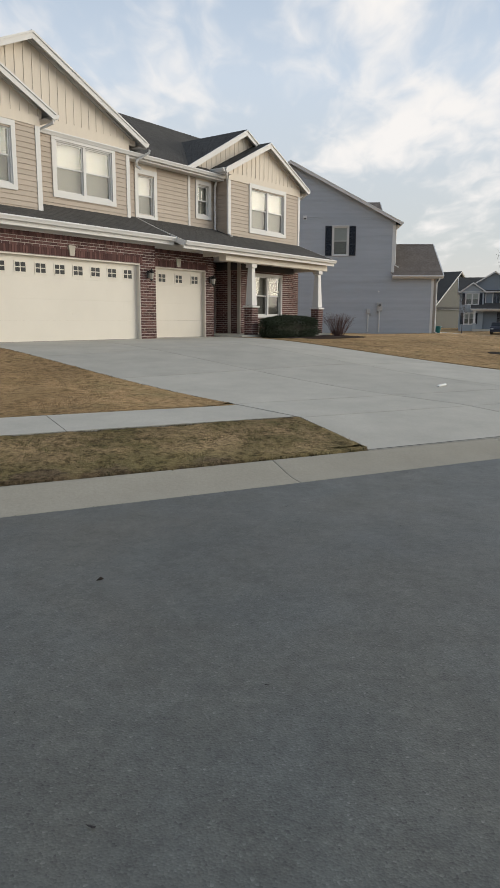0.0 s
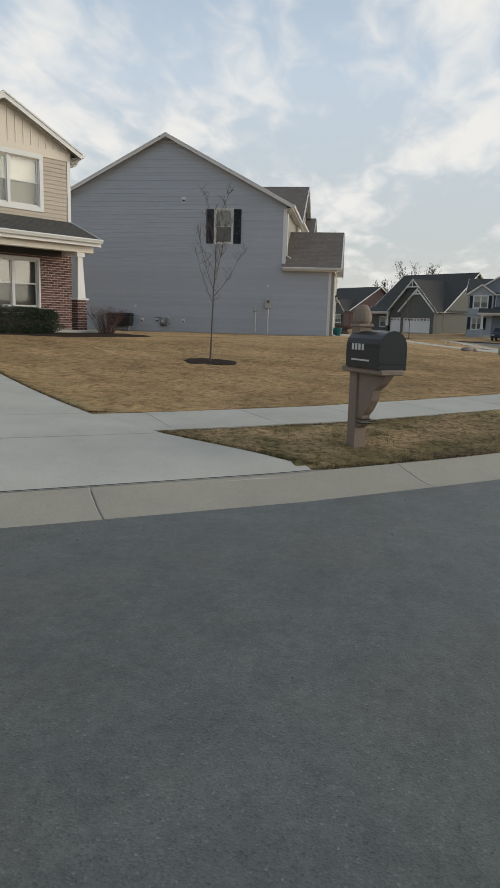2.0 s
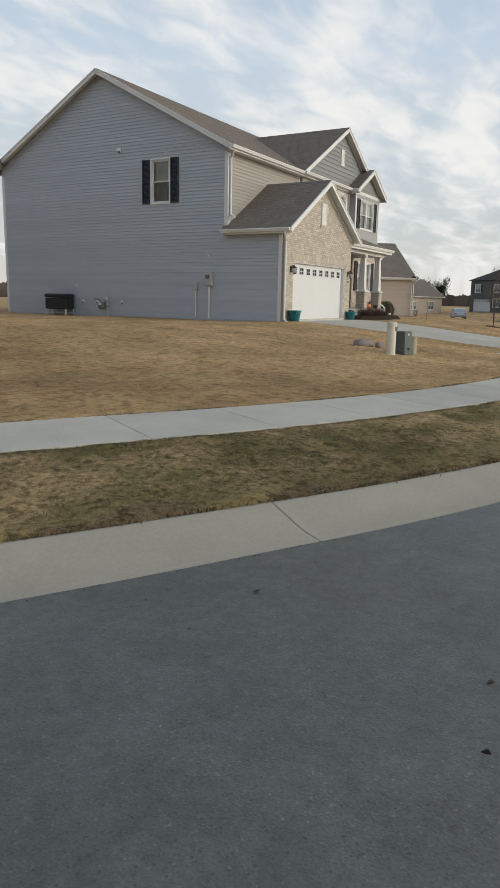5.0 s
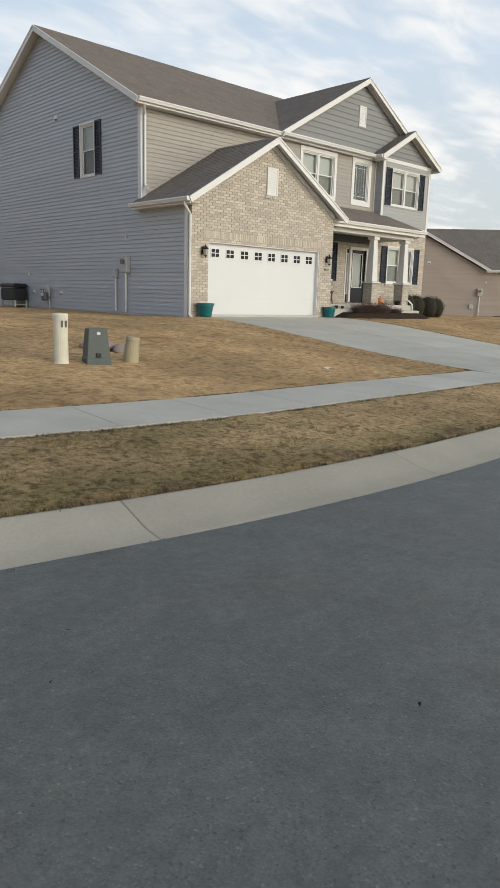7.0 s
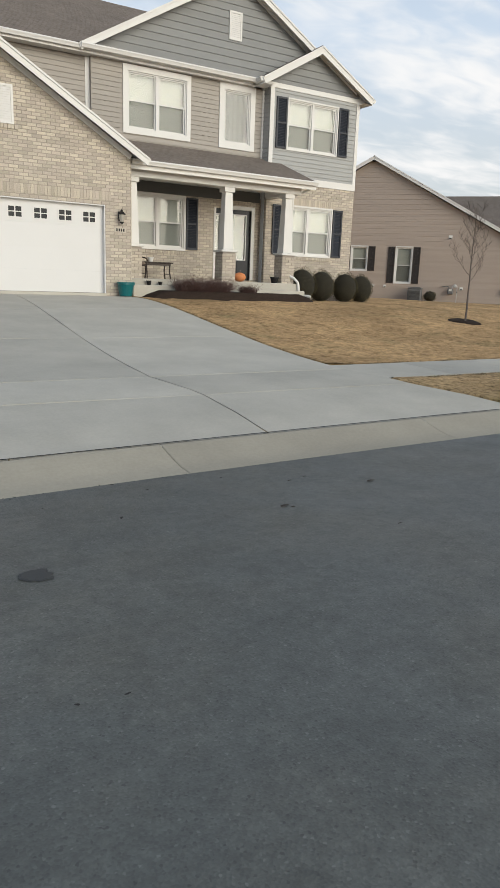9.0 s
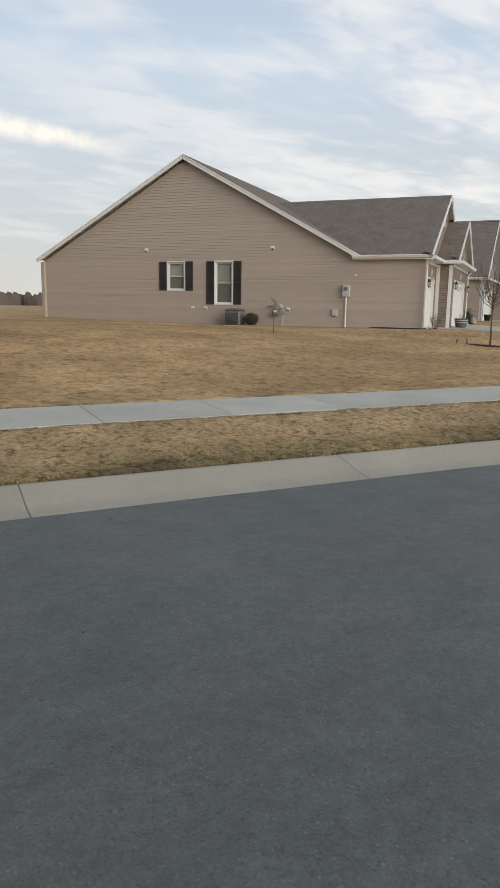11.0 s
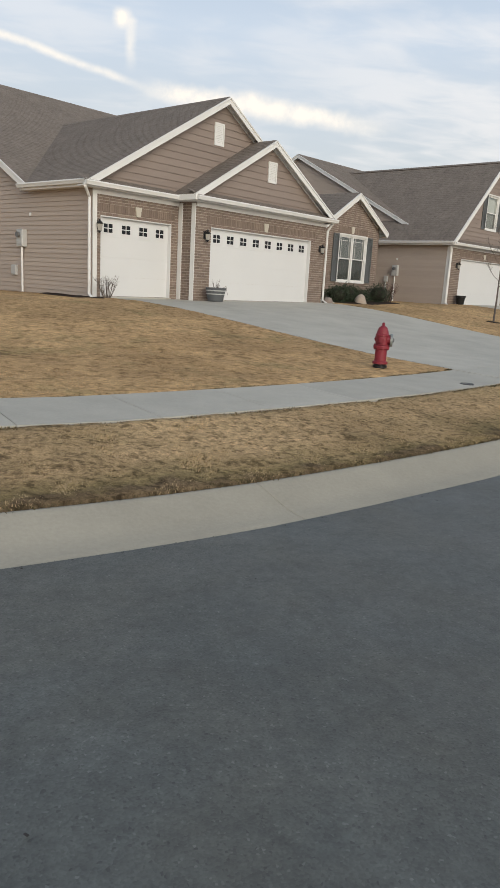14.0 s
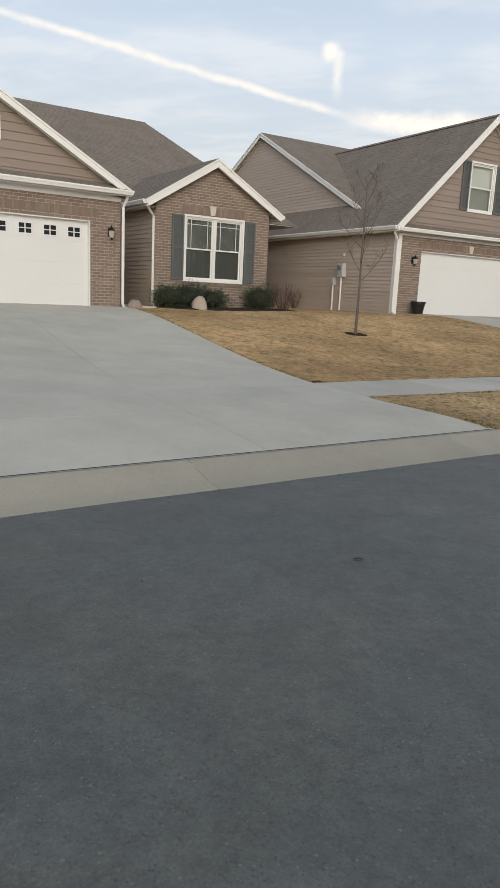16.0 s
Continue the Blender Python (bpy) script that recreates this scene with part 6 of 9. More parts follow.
# ---- the taupe single-storey house
def build_taupe(name_h=None):
    h = house("house", 32.48, 5.785, -0.266, 40.4, "single-storey taupe-sided house with brown brick front and three garage doors")
    si, br, sk = (C_SIDE, C_SIDE), (C_BRICK, C_MORT), (C_SHAKE, C_SHAKE)
    sw = Wall((-0.25, 19.3), (0, -1), [(0, -.3), (19.3, -.3), (19.3, 2.85), (16.4, 2.85), (8.2, 7.25), (0, 2.85)],
              [(7.25, 1.5, 8.13, 2.78), (9.74, .88, 10.60, 2.78)])
    skin(sw, "lap", h, si)
    window(sw, 7.25, 1.5, 8.13, 2.78, h, WHITE, casing=.05, shutters="lr", shut_mat=SHUTB)
    window(sw, 9.74, .88, 10.60, 2.78, h, WHITE, casing=.05, shutters="lr", shut_mat=SHUTB, slats=True)
    g1 = Wall((-0.25, 0), (1, 0), rect(0, -.2, 3.1, 2.85), [(.25, -.25, 2.82, 2.13)])
    skin(g1, "brick", h, br)
    garage_door(g1, .25, 2.82, h, lites=4)
    trim_board(g1, h, .05, -.2, 2.85, .13, WHITE)
    soldier_course(g1, .15, 2.95, 2.24, h, C_BRICK, .2)
    key_stone(g1, 1.53, 2.2, h, STONE_CAP)
    ret = Wall((2.85, 0), (0, -1), rect(0, -.2, .74, 2.85))
    skin(ret, "brick", h, br)
    trim_board(ret, h, .10, -.1, 2.75, .16, WHITE)
    trim_board(ret, h, .65, -.1, 2.75, .16, WHITE)
    g2 = Wall((2.85, -0.74), (1, 0), rect(0, -.2, 6.5, 2.85), [(.63, -.25, 5.68, 2.13)])
    skin(g2, "brick", h, br)
    garage_door(g2, .63, 5.68, h, lites=8)
    soldier_course(g2, .45, 5.9, 2.24, h, C_BRICK, .2)
    key_stone(g2, 3.15, 2.2, h, STONE_CAP)
    band(g1, h, 0, 3.1, 2.76, .2, WHITE)
    band(g2, h, 0, 6.5, 2.76, .2, WHITE)
    coach_lamp(g1, .12, 1.85, h)
    coach_lamp(g2, .36, 1.87, h)
    coach_lamp(g2, 6.2, 1.88, h)
    g2r = Wall((9.35, -0.74), (0, 1), rect(0, -.2, 4.0, 2.85))
    skin(g2r, "lap", h, si)
    # front gables
    ring, rake = gable_ring(-0.45, -0.1, 9.9, 2.95, (-0.55, 2.98, 9.5, 2.98), (4.55, 5.98))
    ga = Wall((-0.45, 0), (1, 0), ring)
    rake_frieze(ga, *rake, h, WHITE)
    skin(ga, "shake", h, sk)
    gable_vent(ga, 4.85, 4.6, 5.25, .42, h, WHITE)
    gable_roof(h, (-0.26, 8.55), (-0.55, 2.98, 9.5, 2.98), (4.55, 5.98), ROOF_B, WHITE, "y", (True, False), (True, False), cut=3.05)
    ring, rake = gable_ring(2.85, 0.1, 6.4, 2.95, (2.5, 2.96, 9.5, 2.96), (5.97, 4.95))
    gb = Wall((2.85, -0.74), (1, 0), ring)
    rake_frieze(gb, *rake, h, WHITE)
    skin(gb, "shake", h, sk)
    gable_vent(gb, 3.3, 3.72, 4.36, .42, h, WHITE)
    gable_roof(h, (-1.0, 4.5), (2.5, 2.96, 9.5, 2.96), (5.97, 4.95), ROOF_B, WHITE, "y", (True, False), (False, True))
    fr_ = Mesh()
    fr_.box(2.44, -1.10, 2.79, 2.52, -.28, 2.94)
    part("fascia", fr_, WHITE, h)
    sf_ = Mesh()
    sf_.box(2.52, -1.05, 2.785, 2.86, .0, 2.80)
    part("soffit", sf_, WHITE, h)
    for x0, x1, y in ((-.75, 2.55, -.3), (2.5, 9.5, -1.06)):
        pent = Mesh()
        roof_plane(pent, (x0, y - .02, 2.93), (x1, y - .02, 2.93), (x1, y + .34, 3.1), (x0, y + .34, 3.1))
        part("pent_roof", pent, ROOF_B, h)
        gp = Mesh()
        gp.sweep(((0, 0), (0.11, 0), (0.125, -0.03), (0.1, -0.075), (0.085, -0.115), (0, -0.115)), (x0, y - .02, 2.92), (x1, y - .02, 2.92))
        part("gutter", gp, WHITE, h)
        sf = Mesh()
        sf.box(x0, y, 2.78, x1, y + .3, 2.81)
        part("soffit", sf, WHITE, h)
    downspout(h, -0.72, -0.3, 2.85, -.05, .3, .22, WHITE)
    downspout(h, 9.45, -.95, 2.85, 0.0, -.05, .15, WHITE)
    # window wing
    ww = Wall((10.86, 0.32), (1, 0), [(0, -.2), (3.9, -.2), (3.9, 3.06), (1.86, 4.20), (0, 3.09)], [(.96, .84, 2.93, 2.63)])
    skin(ww, "brick", h, br)
    rake_frieze(ww, (0, 3.09), (1.86, 4.20), (3.9, 3.06), h, WHITE)
    window(ww, .96, .84, 2.93, 2.63, h, WHITE, blind=CURTN, twin=True, casing=.05, shutters="lr", shut_mat=SHUTG, grid="top")
    brick_sill(ww, .85, 3.05, .77, h, C_BRICK)
    key_stone(ww, 1.85, 2.72, h, STONE_CAP)
    soldier_course(ww, .85, 3.05, 2.72, h, C_BRICK, .2)
    wl = Wall((10.86, 3.2), (0, -1), rect(0, -.2, 2.88, 2.85))
    skin(wl, "lap", h, si)
    wr = Wall((14.76, 0.32), (0, 1), rect(0, -.2, 19.0, 2.85))
    skin(wr, "lap", h, si)
    gable_roof(h, (0.1, 6.0), (10.48, 2.95, 15.1, 2.95), (12.72, 4.28), ROOF_B, WHITE, "y", (True, False), (True, True), .2)
    downspout(h, 10.55, .2, 2.85, 0, .28, .18, WHITE)
    # entrance recess between the wings
    en = Wall((9.35, 3.2), (1, 0), rect(0, -.1, 1.51, 2.85), [(.3, .05, 1.2, 2.1)])
    skin(en, "lap", h, si)
    front_door(en, .3, 1.2, .07, 2.08, h, WHITE, LEAFDOOR)
    back = Wall((14.76, 19.3), (-1, 0), rect(0, -.3, 15.2, 2.85))
    skin(back, "lap", h, si)
    # main roof: gable towards the neighbour, hip at the far end
    e0, e1, ri, rz, x0, x1, xr = 2.75, 19.45, 11.1, 7.5, -0.55, 17.7, 15.5
    slopes = (((x0, e0, 3.0), (x1, e0, 3.0), (xr, ri, rz), (x0, ri, rz)), ((x0, e1, 3.0), (x1, e1, 3.0), (xr, ri, rz), (x0, ri, rz)),
              ((x1, e0, 3.0), (x1, e1, 3.0), (xr, ri, rz), (xr, ri, rz)))
    roof = None
    for quad in slopes:
        sl = part("roof_slope", roof_plane(Mesh(), *quad), ROOF_B, h)
        roof = roof or sl
        part("soffit", soffit_plane(Mesh(), *quad), WHITE, sl)
    for e in (e0, e1):
        bd = Mesh()
        bd.beam((x0 - .015, e, 3.0 - .1), (x0 - .015, ri, rz - .1), .035, .17)
        part("rake_board", bd, WHITE, roof)
        bd = Mesh()
        bd.beam((x0 - .03, e, 3.0 - .025), (x0 - .03, ri, rz - .025), .045, .045)
        part("drip_edge", bd, WHITE, roof)
    cap = Mesh()
    cap.sweep(((-0.14, -0.075), (0, 0.022), (0.14, -0.075), (0.13, -0.09), (0, 0.0), (-0.13, -0.09)), (x0, ri, rz), (xr, ri, rz))
    part("ridge_cap", cap, ROOF_B, roof)
    return h


# ---- the next taupe house, with a steep garage gable
def build_steep():
    h = house("house", 47.68, 17.59, -0.173, 37.9, "brown house with a steep garage gable and shuttered gable window")
    si, br, sk = (C_SIDE, C_SIDE), (C_BRICK, C_MORT), (C_SHAKE, C_SHAKE)
    sw = Wall((0, 12.0), (0, -1), rect(0, -.3, 12.0, 2.75))
    skin(sw, "lap", h, si)
    trim_board(sw, h, 11.93, -.2, 2.75, .14, WHITE)
    g = Wall((0, 0), (1, 0), rect(0, -.2, 7.4, 2.75), [(1.11, -.25, 5.99, 2.13)])
    skin(g, "brick", h, br)
    garage_door(g, 1.11, 5.99, h, lites=0)
    trim_board(g, h, .08, -.2, 2.75, .14, WHITE)
    band(g, h, 0, 7.4, 2.68, .2, WHITE)
    soldier_course(g, .95, 6.2, 2.24, h, C_BRICK, .2)
    key_stone(g, 3.5, 2.2, h, STONE_CAP)
    coach_lamp(g, .72, 1.8, h)
    coach_lamp(g, 6.6, 1.8, h)
    gg = Wall((0, 0), (1, 0), [(0, 2.85), (7.8, 2.85), (7.8, 3.08), (3.9, 6.78), (0, 3.08)], [(3.12, 3.67, 4.3, 5.26)])
    rake_frieze(gg, (0, 3.08), (3.9, 6.78), (7.8, 3.08), h, WHITE)
    skin(gg, "shake", h, sk)
    window(gg, 3.12, 3.67, 4.3, 5.26, h, WHITE, casing=.05, shutters="lr", shut_mat=SHUTG)
    gable_roof(h, (-0.34, 10.5), (-0.36, 2.85, 8.16, 2.85), (3.9, 6.9), ROOF_B, WHITE, "y", (True, False), (True, False), .2)
    pent = Mesh()
    roof_plane(pent, (-.3, -.32, 2.82), (7.9, -.32, 2.82), (7.9, .02, 3.0), (-.3, .02, 3.0))
    part("pent_roof", pent, ROOF_B, h)
    gp = Mesh()
    gp.sweep(((0, 0), (0.11, 0), (0.125, -0.03), (0.1, -0.075), (0.085, -0.115), (0, -0.115)), (-.3, -.32, 2.8), (7.9, -.32, 2.8))
    part("gutter", gp, WHITE, h)
    downspout(h, -0.3, -.15, 2.7, -.05, .25, .1, WHITE)
    # body behind, with its gable end over the side eave
    ge = Wall((0.75, 18.2), (0, -1), [(0, 2.75), (16.0, 2.75), (16.0, 3.36), (8.1, 7.36), (0, 3.36)])
    rake_frieze(ge, (0, 3.36), (8.1, 7.36), (16.0, 3.36), h, WHITE)
    skin(ge, "lap", h, si)
    gable_roof(h, (0.56, 17.0), (1.9, 3.3, 18.3, 3.3), (10.1, 7.45), ROOF_B, WHITE, "x", (True, True), (True, True))
    # wing beyond the garage
    w2 = Wall((7.4, 0.9), (1, 0), [(0, -.2), (4.6, -.2), (4.6, 3.0), (2.3, 4.37), (0, 3.0)], [(1.3, .8, 3.1, 2.5)])
    skin(w2, "brick", h, br)
    window(w2, 1.3, .8, 3.1, 2.5, h, WHITE, twin=True, casing=.05, shutters="lr", shut_mat=SHUTG)
    gable_roof(h, (0.58, 6.0), (7.1, 2.9, 12.3, 2.9), (9.7, 4.45), ROOF_B, WHITE, "y", (True, False), (True, True), .2)
    for foot, way, ln, wall_kind in (((12.0, 0.9), (0, 1), 17.0, "lap"), ((16.5, 18.0), (-1, 0), 16.5, "lap"), ((12.0, 2.5), (1, 0), 4.5, "lap")):
        q = Wall(foot, way, rect(0, -.3, ln, 2.8))
        skin(q, wall_kind, h, si)
    return h


cream, grey, taupe, steep = build_cream(), build_grey(), build_taupe(), build_steep()

# ---------------------------------------------------------------- planting
def leafy(n, rad, centre, leaf, flat=1.0, seed=1, fill=0.35, rough=0.16, box=1.0):
    """A clump of small leaves in an uneven round volume."""
    rng = np.random.default_rng(seed)
    d = rng.normal(size=(n, 3))
    d /= np.linalg.norm(d, axis=1)[:, None]
    bump_ = np.array([1 + rough * noise.noise(Vector(v) * 2.6 + Vector((seed, 0, 0))) + 0.6 * rough * noise.noise(Vector(v) * 6.1) for v in d])
    r = (1 - fill * rng.random(n) ** 2.0) * bump_
    c = np.array(centre) + np.sign(d) * np.abs(d) ** box * r[:, None] * np.array(rad)
    c[:, 2] = np.maximum(c[:, 2], centre[2] - rad[2] * flat)
    a = rng.normal(size=(n, 3)) + d * 0.8
    a /= np.linalg.norm(a, axis=1)[:, None]
    b = np.cross(a, rng.normal(size=(n, 3)))
    b /= np.linalg.norm(b, axis=1)[:, None]
    s = leaf * rng.uniform(0.6, 1.3, n)[:, None]
    V = np.stack([c - b * s * .5, c + a * s * .3 - b * s * .0, c + b * s * .5 + a * s, c - a * s * .3], 1)
    me = Mesh()
    me.v = [tuple(v) for v in V.reshape(-1, 3).tolist()]
    me.f = [(4 * i, 4 * i + 1, 4 * i + 2, 4 * i + 3) for i in range(n)]
    return me


def core_ball(rad, centre, seed=0):
    me = Mesh()
    me.lathe([(rad[0] * math.sin(a), -rad[2] * math.cos(a)) for a in np.linspace(0.15, math.pi - 0.05, 9)], 14, centre, rad[1] / rad[0])
    return me


def bush(x, y, z, rad, label, leafmat=LEAFD, n=1500, leaf=0.05, seed=1, group="", name="shrub", cat="shrub", loose=0.16):
    b = thing(name, Matrix.Translation((x, y, z)), label, cat, group)
    part("foliage", leafy(n, rad, (0, 0, rad[2] * 0.92), leaf, 0.92, seed, .35 + loose * .5, loose), leafmat, b, kind="stuff")
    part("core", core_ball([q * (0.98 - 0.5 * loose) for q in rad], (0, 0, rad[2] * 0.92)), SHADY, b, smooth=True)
    return b


def twig_shrub(x, y, z, rad, high, n, label, seed=3, material=TWIG, thick=0.006, group=""):
    """A bare shrub: many thin stems fanning up from the foot, each with side twigs."""
    rng = random.Random(seed)
    b = thing("bare_shrub", Matrix.Translation((x, y, z)), label, "shrub", group)
    me = Mesh()
    for _ in range(n):
        a = rng.uniform(0, math.tau)
        r, h = rad * math.sqrt(rng.random()), high * rng.uniform(.65, 1.05)
        p0 = Vector((math.cos(a) * r * .25, math.sin(a) * r * .25, 0))
        p2 = Vector((math.cos(a) * r, math.sin(a) * r, h))
        p1 = p0.lerp(p2, .5) + Vector((rng.uniform(-.06, .06), rng.uniform(-.06, .06), .06))
        me.tube([p0, p1, p2], [thick, thick * .7, thick * .3], 4)
        for _k in range(3):
            q = p1.lerp(p2, rng.random())
            e = q + Vector((rng.uniform(-.16, .16), rng.uniform(-.16, .16), rng.uniform(.02, .16)))
            me.tube([q, e], [thick * .5, thick * .2], 3)
    part("twig_mass", me, material, b, kind="stuff")
    return b


def sapling(x, y, z, high, spread, label, seed=5, fork=0.4, limbs=9, trunk=0.035, twigs=5, lean=(0, 0), vase=0.9):
    """A bare young tree: a tapered trunk, limbs that rise from it and fine twigs on them."""
    rng = random.Random(seed)
    t = thing("young_tree", Matrix.Translation((x, y, z)), label, "tree")
    tr = Mesh()
    pts = [Vector((lean[0] * k * high + rng.uniform(-.01, .01), lean[1] * k * high + rng.uniform(-.01, .01), high * k * .92)) for k in np.linspace(0, 1, 9)]
    tr.tube([pts[0] - Vector((0, 0, .1))] + pts, [trunk * 1.35] + [trunk * (1.1 - .98 * k) for k in np.linspace(0, 1, 9)], 8)
    part("trunk", tr, BARK, t, smooth=True)
    fine = Mesh()
    for i in range(limbs):
        k = fork + (0.93 - fork) * (i / max(1, limbs - 1)) ** .9
        base = pts[0].lerp(pts[-1], k)
        a = i * 2.4 + rng.uniform(-.4, .4)
        ln = spread * (1.15 - .75 * (k - fork) / (1 - fork)) * rng.uniform(.8, 1.15)
        up = ln * vase * rng.uniform(.9, 1.35)
        out = Vector((math.cos(a), math.sin(a), 0))
        curve = [base, base + out * ln * .35 + Vector((0, 0, up * .35)), base + out * ln * .72 + Vector((0, 0, up * .85)), base + out * ln + Vector((0, 0, up * 1.35))]
        rad = trunk * .34 * (1.1 - .6 * k)
        li = Mesh()
        li.tube(curve, [rad, rad * .75, rad * .5, rad * .2], 5)
        part("limb", li, BARK, t, smooth=True)
        for _k in range(twigs):
            f = rng.uniform(.3, 1)
            j = min(2, int(f * 3))
            q = curve[j].lerp(curve[j + 1], f * 3 - j)
            e = q + Vector((rng.uniform(-1, 1) * .3 * ln, rng.uniform(-1, 1) * .3 * ln, rng.uniform(.1, .5) * ln))
            m_ = q.lerp(e, .5) + Vector((rng.uniform(-.03, .03), rng.uniform(-.03, .03), -.02))
            fine.tube([q, m_, e], [.0045, .0035, .0016], 3)
            for _j in range(2):
                g = m_.lerp(e, rng.random())
                fine.tube([g, g + Vector((rng.uniform(-.14, .14), rng.uniform(-.14, .14), rng.uniform(.05, .2)))], [.0035, .0015], 3)
    part("fine_growth", fine, BARK, t, kind="stuff")
    return t


def vase_tree(x, y, z, label, seed):
    """A pruned young tree: a bare straight stem and a dozen limbs fanning up from its head."""
    rng = random.Random(seed)
    t = thing("young_tree", Matrix.Translation((x, y, z)), label, "tree")
    tr = Mesh()
    pts = [(0, 0, -.1), (.01, 0, .35), (-.005, .01, .8), (.01, .0, 1.22), (.0, .01, 1.42)]
    tr.tube(pts, [.036, .030, .026, .026, .020], 8)
    part("trunk", tr, BARK, t, smooth=True)
    fine = Mesh()
    for i in range(19):
        a = i * 2.4 + rng.uniform(-.3, .3)
        out = Vector((math.cos(a), math.sin(a), 0))
        reach, top = rng.uniform(.38, .74) * (.5 if i > 13 else 1), rng.uniform(.62, 1.05)
        base = Vector((0, 0, 1.12 + .017 * i))
        curve = [base, base + out * reach * .45 + Vector((0, 0, top * .22)), base + out * reach * .82 + Vector((0, 0, top * .62)), base + out * reach * 1.05 + Vector((0, 0, top))]
        li = Mesh()
        li.tube(curve, [.011, .009, .006, .0022], 5)
        part("limb", li, BARK, t, smooth=True)
        for _k in range(12):
            f = rng.uniform(.35, 1)
            j = min(2, int(f * 3))
            q = curve[j].lerp(curve[j + 1], f * 3 - j)
            e = q + out * rng.uniform(-.06, .12) + Vector((rng.uniform(-.10, .10), rng.uniform(-.10, .10), rng.uniform(.12, .34)))
            fine.tube([q, q.lerp(e, .5) + Vector((rng.uniform(-.02, .02), rng.uniform(-.02, .02), 0)), e], [.0045, .0035, .0016], 3)
    part("fine_growth", fine, BARK, t, kind="stuff")
    return t


def mulch(points, z_fn, label, lift=0.05, parent=None):
    """A low bed of bark mulch inside a ring of points."""
    cx, cy = sum(p[0] for p in points) / len(points), sum(p[1] for p in points) / len(points)
    me = Mesh()
    rings, n = 8, len(points)
    for r in range(rings):
        f = 1 - r / rings
        for px, py in points:
            x, y = cx + (px - cx) * f, cy + (py - cy) * f
            hgt = lift * min(1, (1 - f) * 4) + (0.02 * noise.noise((x * 6, y * 6, 0)) + .015 * noise.noise((x * 17, y * 17, 2)) if r else -0.08)
            me.v.append((x, y, z_fn(x, y) + hgt + 0.012))
    for r in range(rings - 1):
        for k in range(n):
            me.f.append((r * n + k, r * n + (k + 1) % n, (r + 1) * n + (k + 1) % n, (r + 1) * n + k))
    me.f.append(tuple((rings - 1) * n + k for k in range(n)))
    return tagged(part("mulch_bed", me, MULCH, None), label, "mulch bed")


def ring_of(x, y, r, n=22, sq=1.0, turn=0.0):
    return [(x + r * math.cos(a + turn) * (1 + .12 * math.sin(3 * a)), y + r * sq * math.sin(a + turn) * (1 + .1 * math.cos(2 * a))) for a in np.linspace(0, math.tau, n, endpoint=False)]


def local(h, x, y, z=0.0):
    return h.matrix_basis @ Vector((x, y, z))


# ---------------------------------------------------------------- street things
MBOX = mat("black_mailbox_paint", (0.014, 0.018, 0.022), 0.35, grain=0.1, stain=0.1, bump=0.05)
MPOST = mat("weathered_tan_post", (0.235, 0.180, 0.140), 0.85, grain=0.25, gscale=30, stretch=(4, 4, .6), stain=0.2, bump=0.3)
MPOSTG = mat("weathered_grey_post", (0.225, 0.200, 0.175), 0.85, grain=0.25, gscale=30, stretch=(4, 4, .6), stain=0.2, bump=0.3)
LETTER = mat("white_lettering", (0.62, 0.62, 0.58), 0.6, grain=0.2, bump=0)


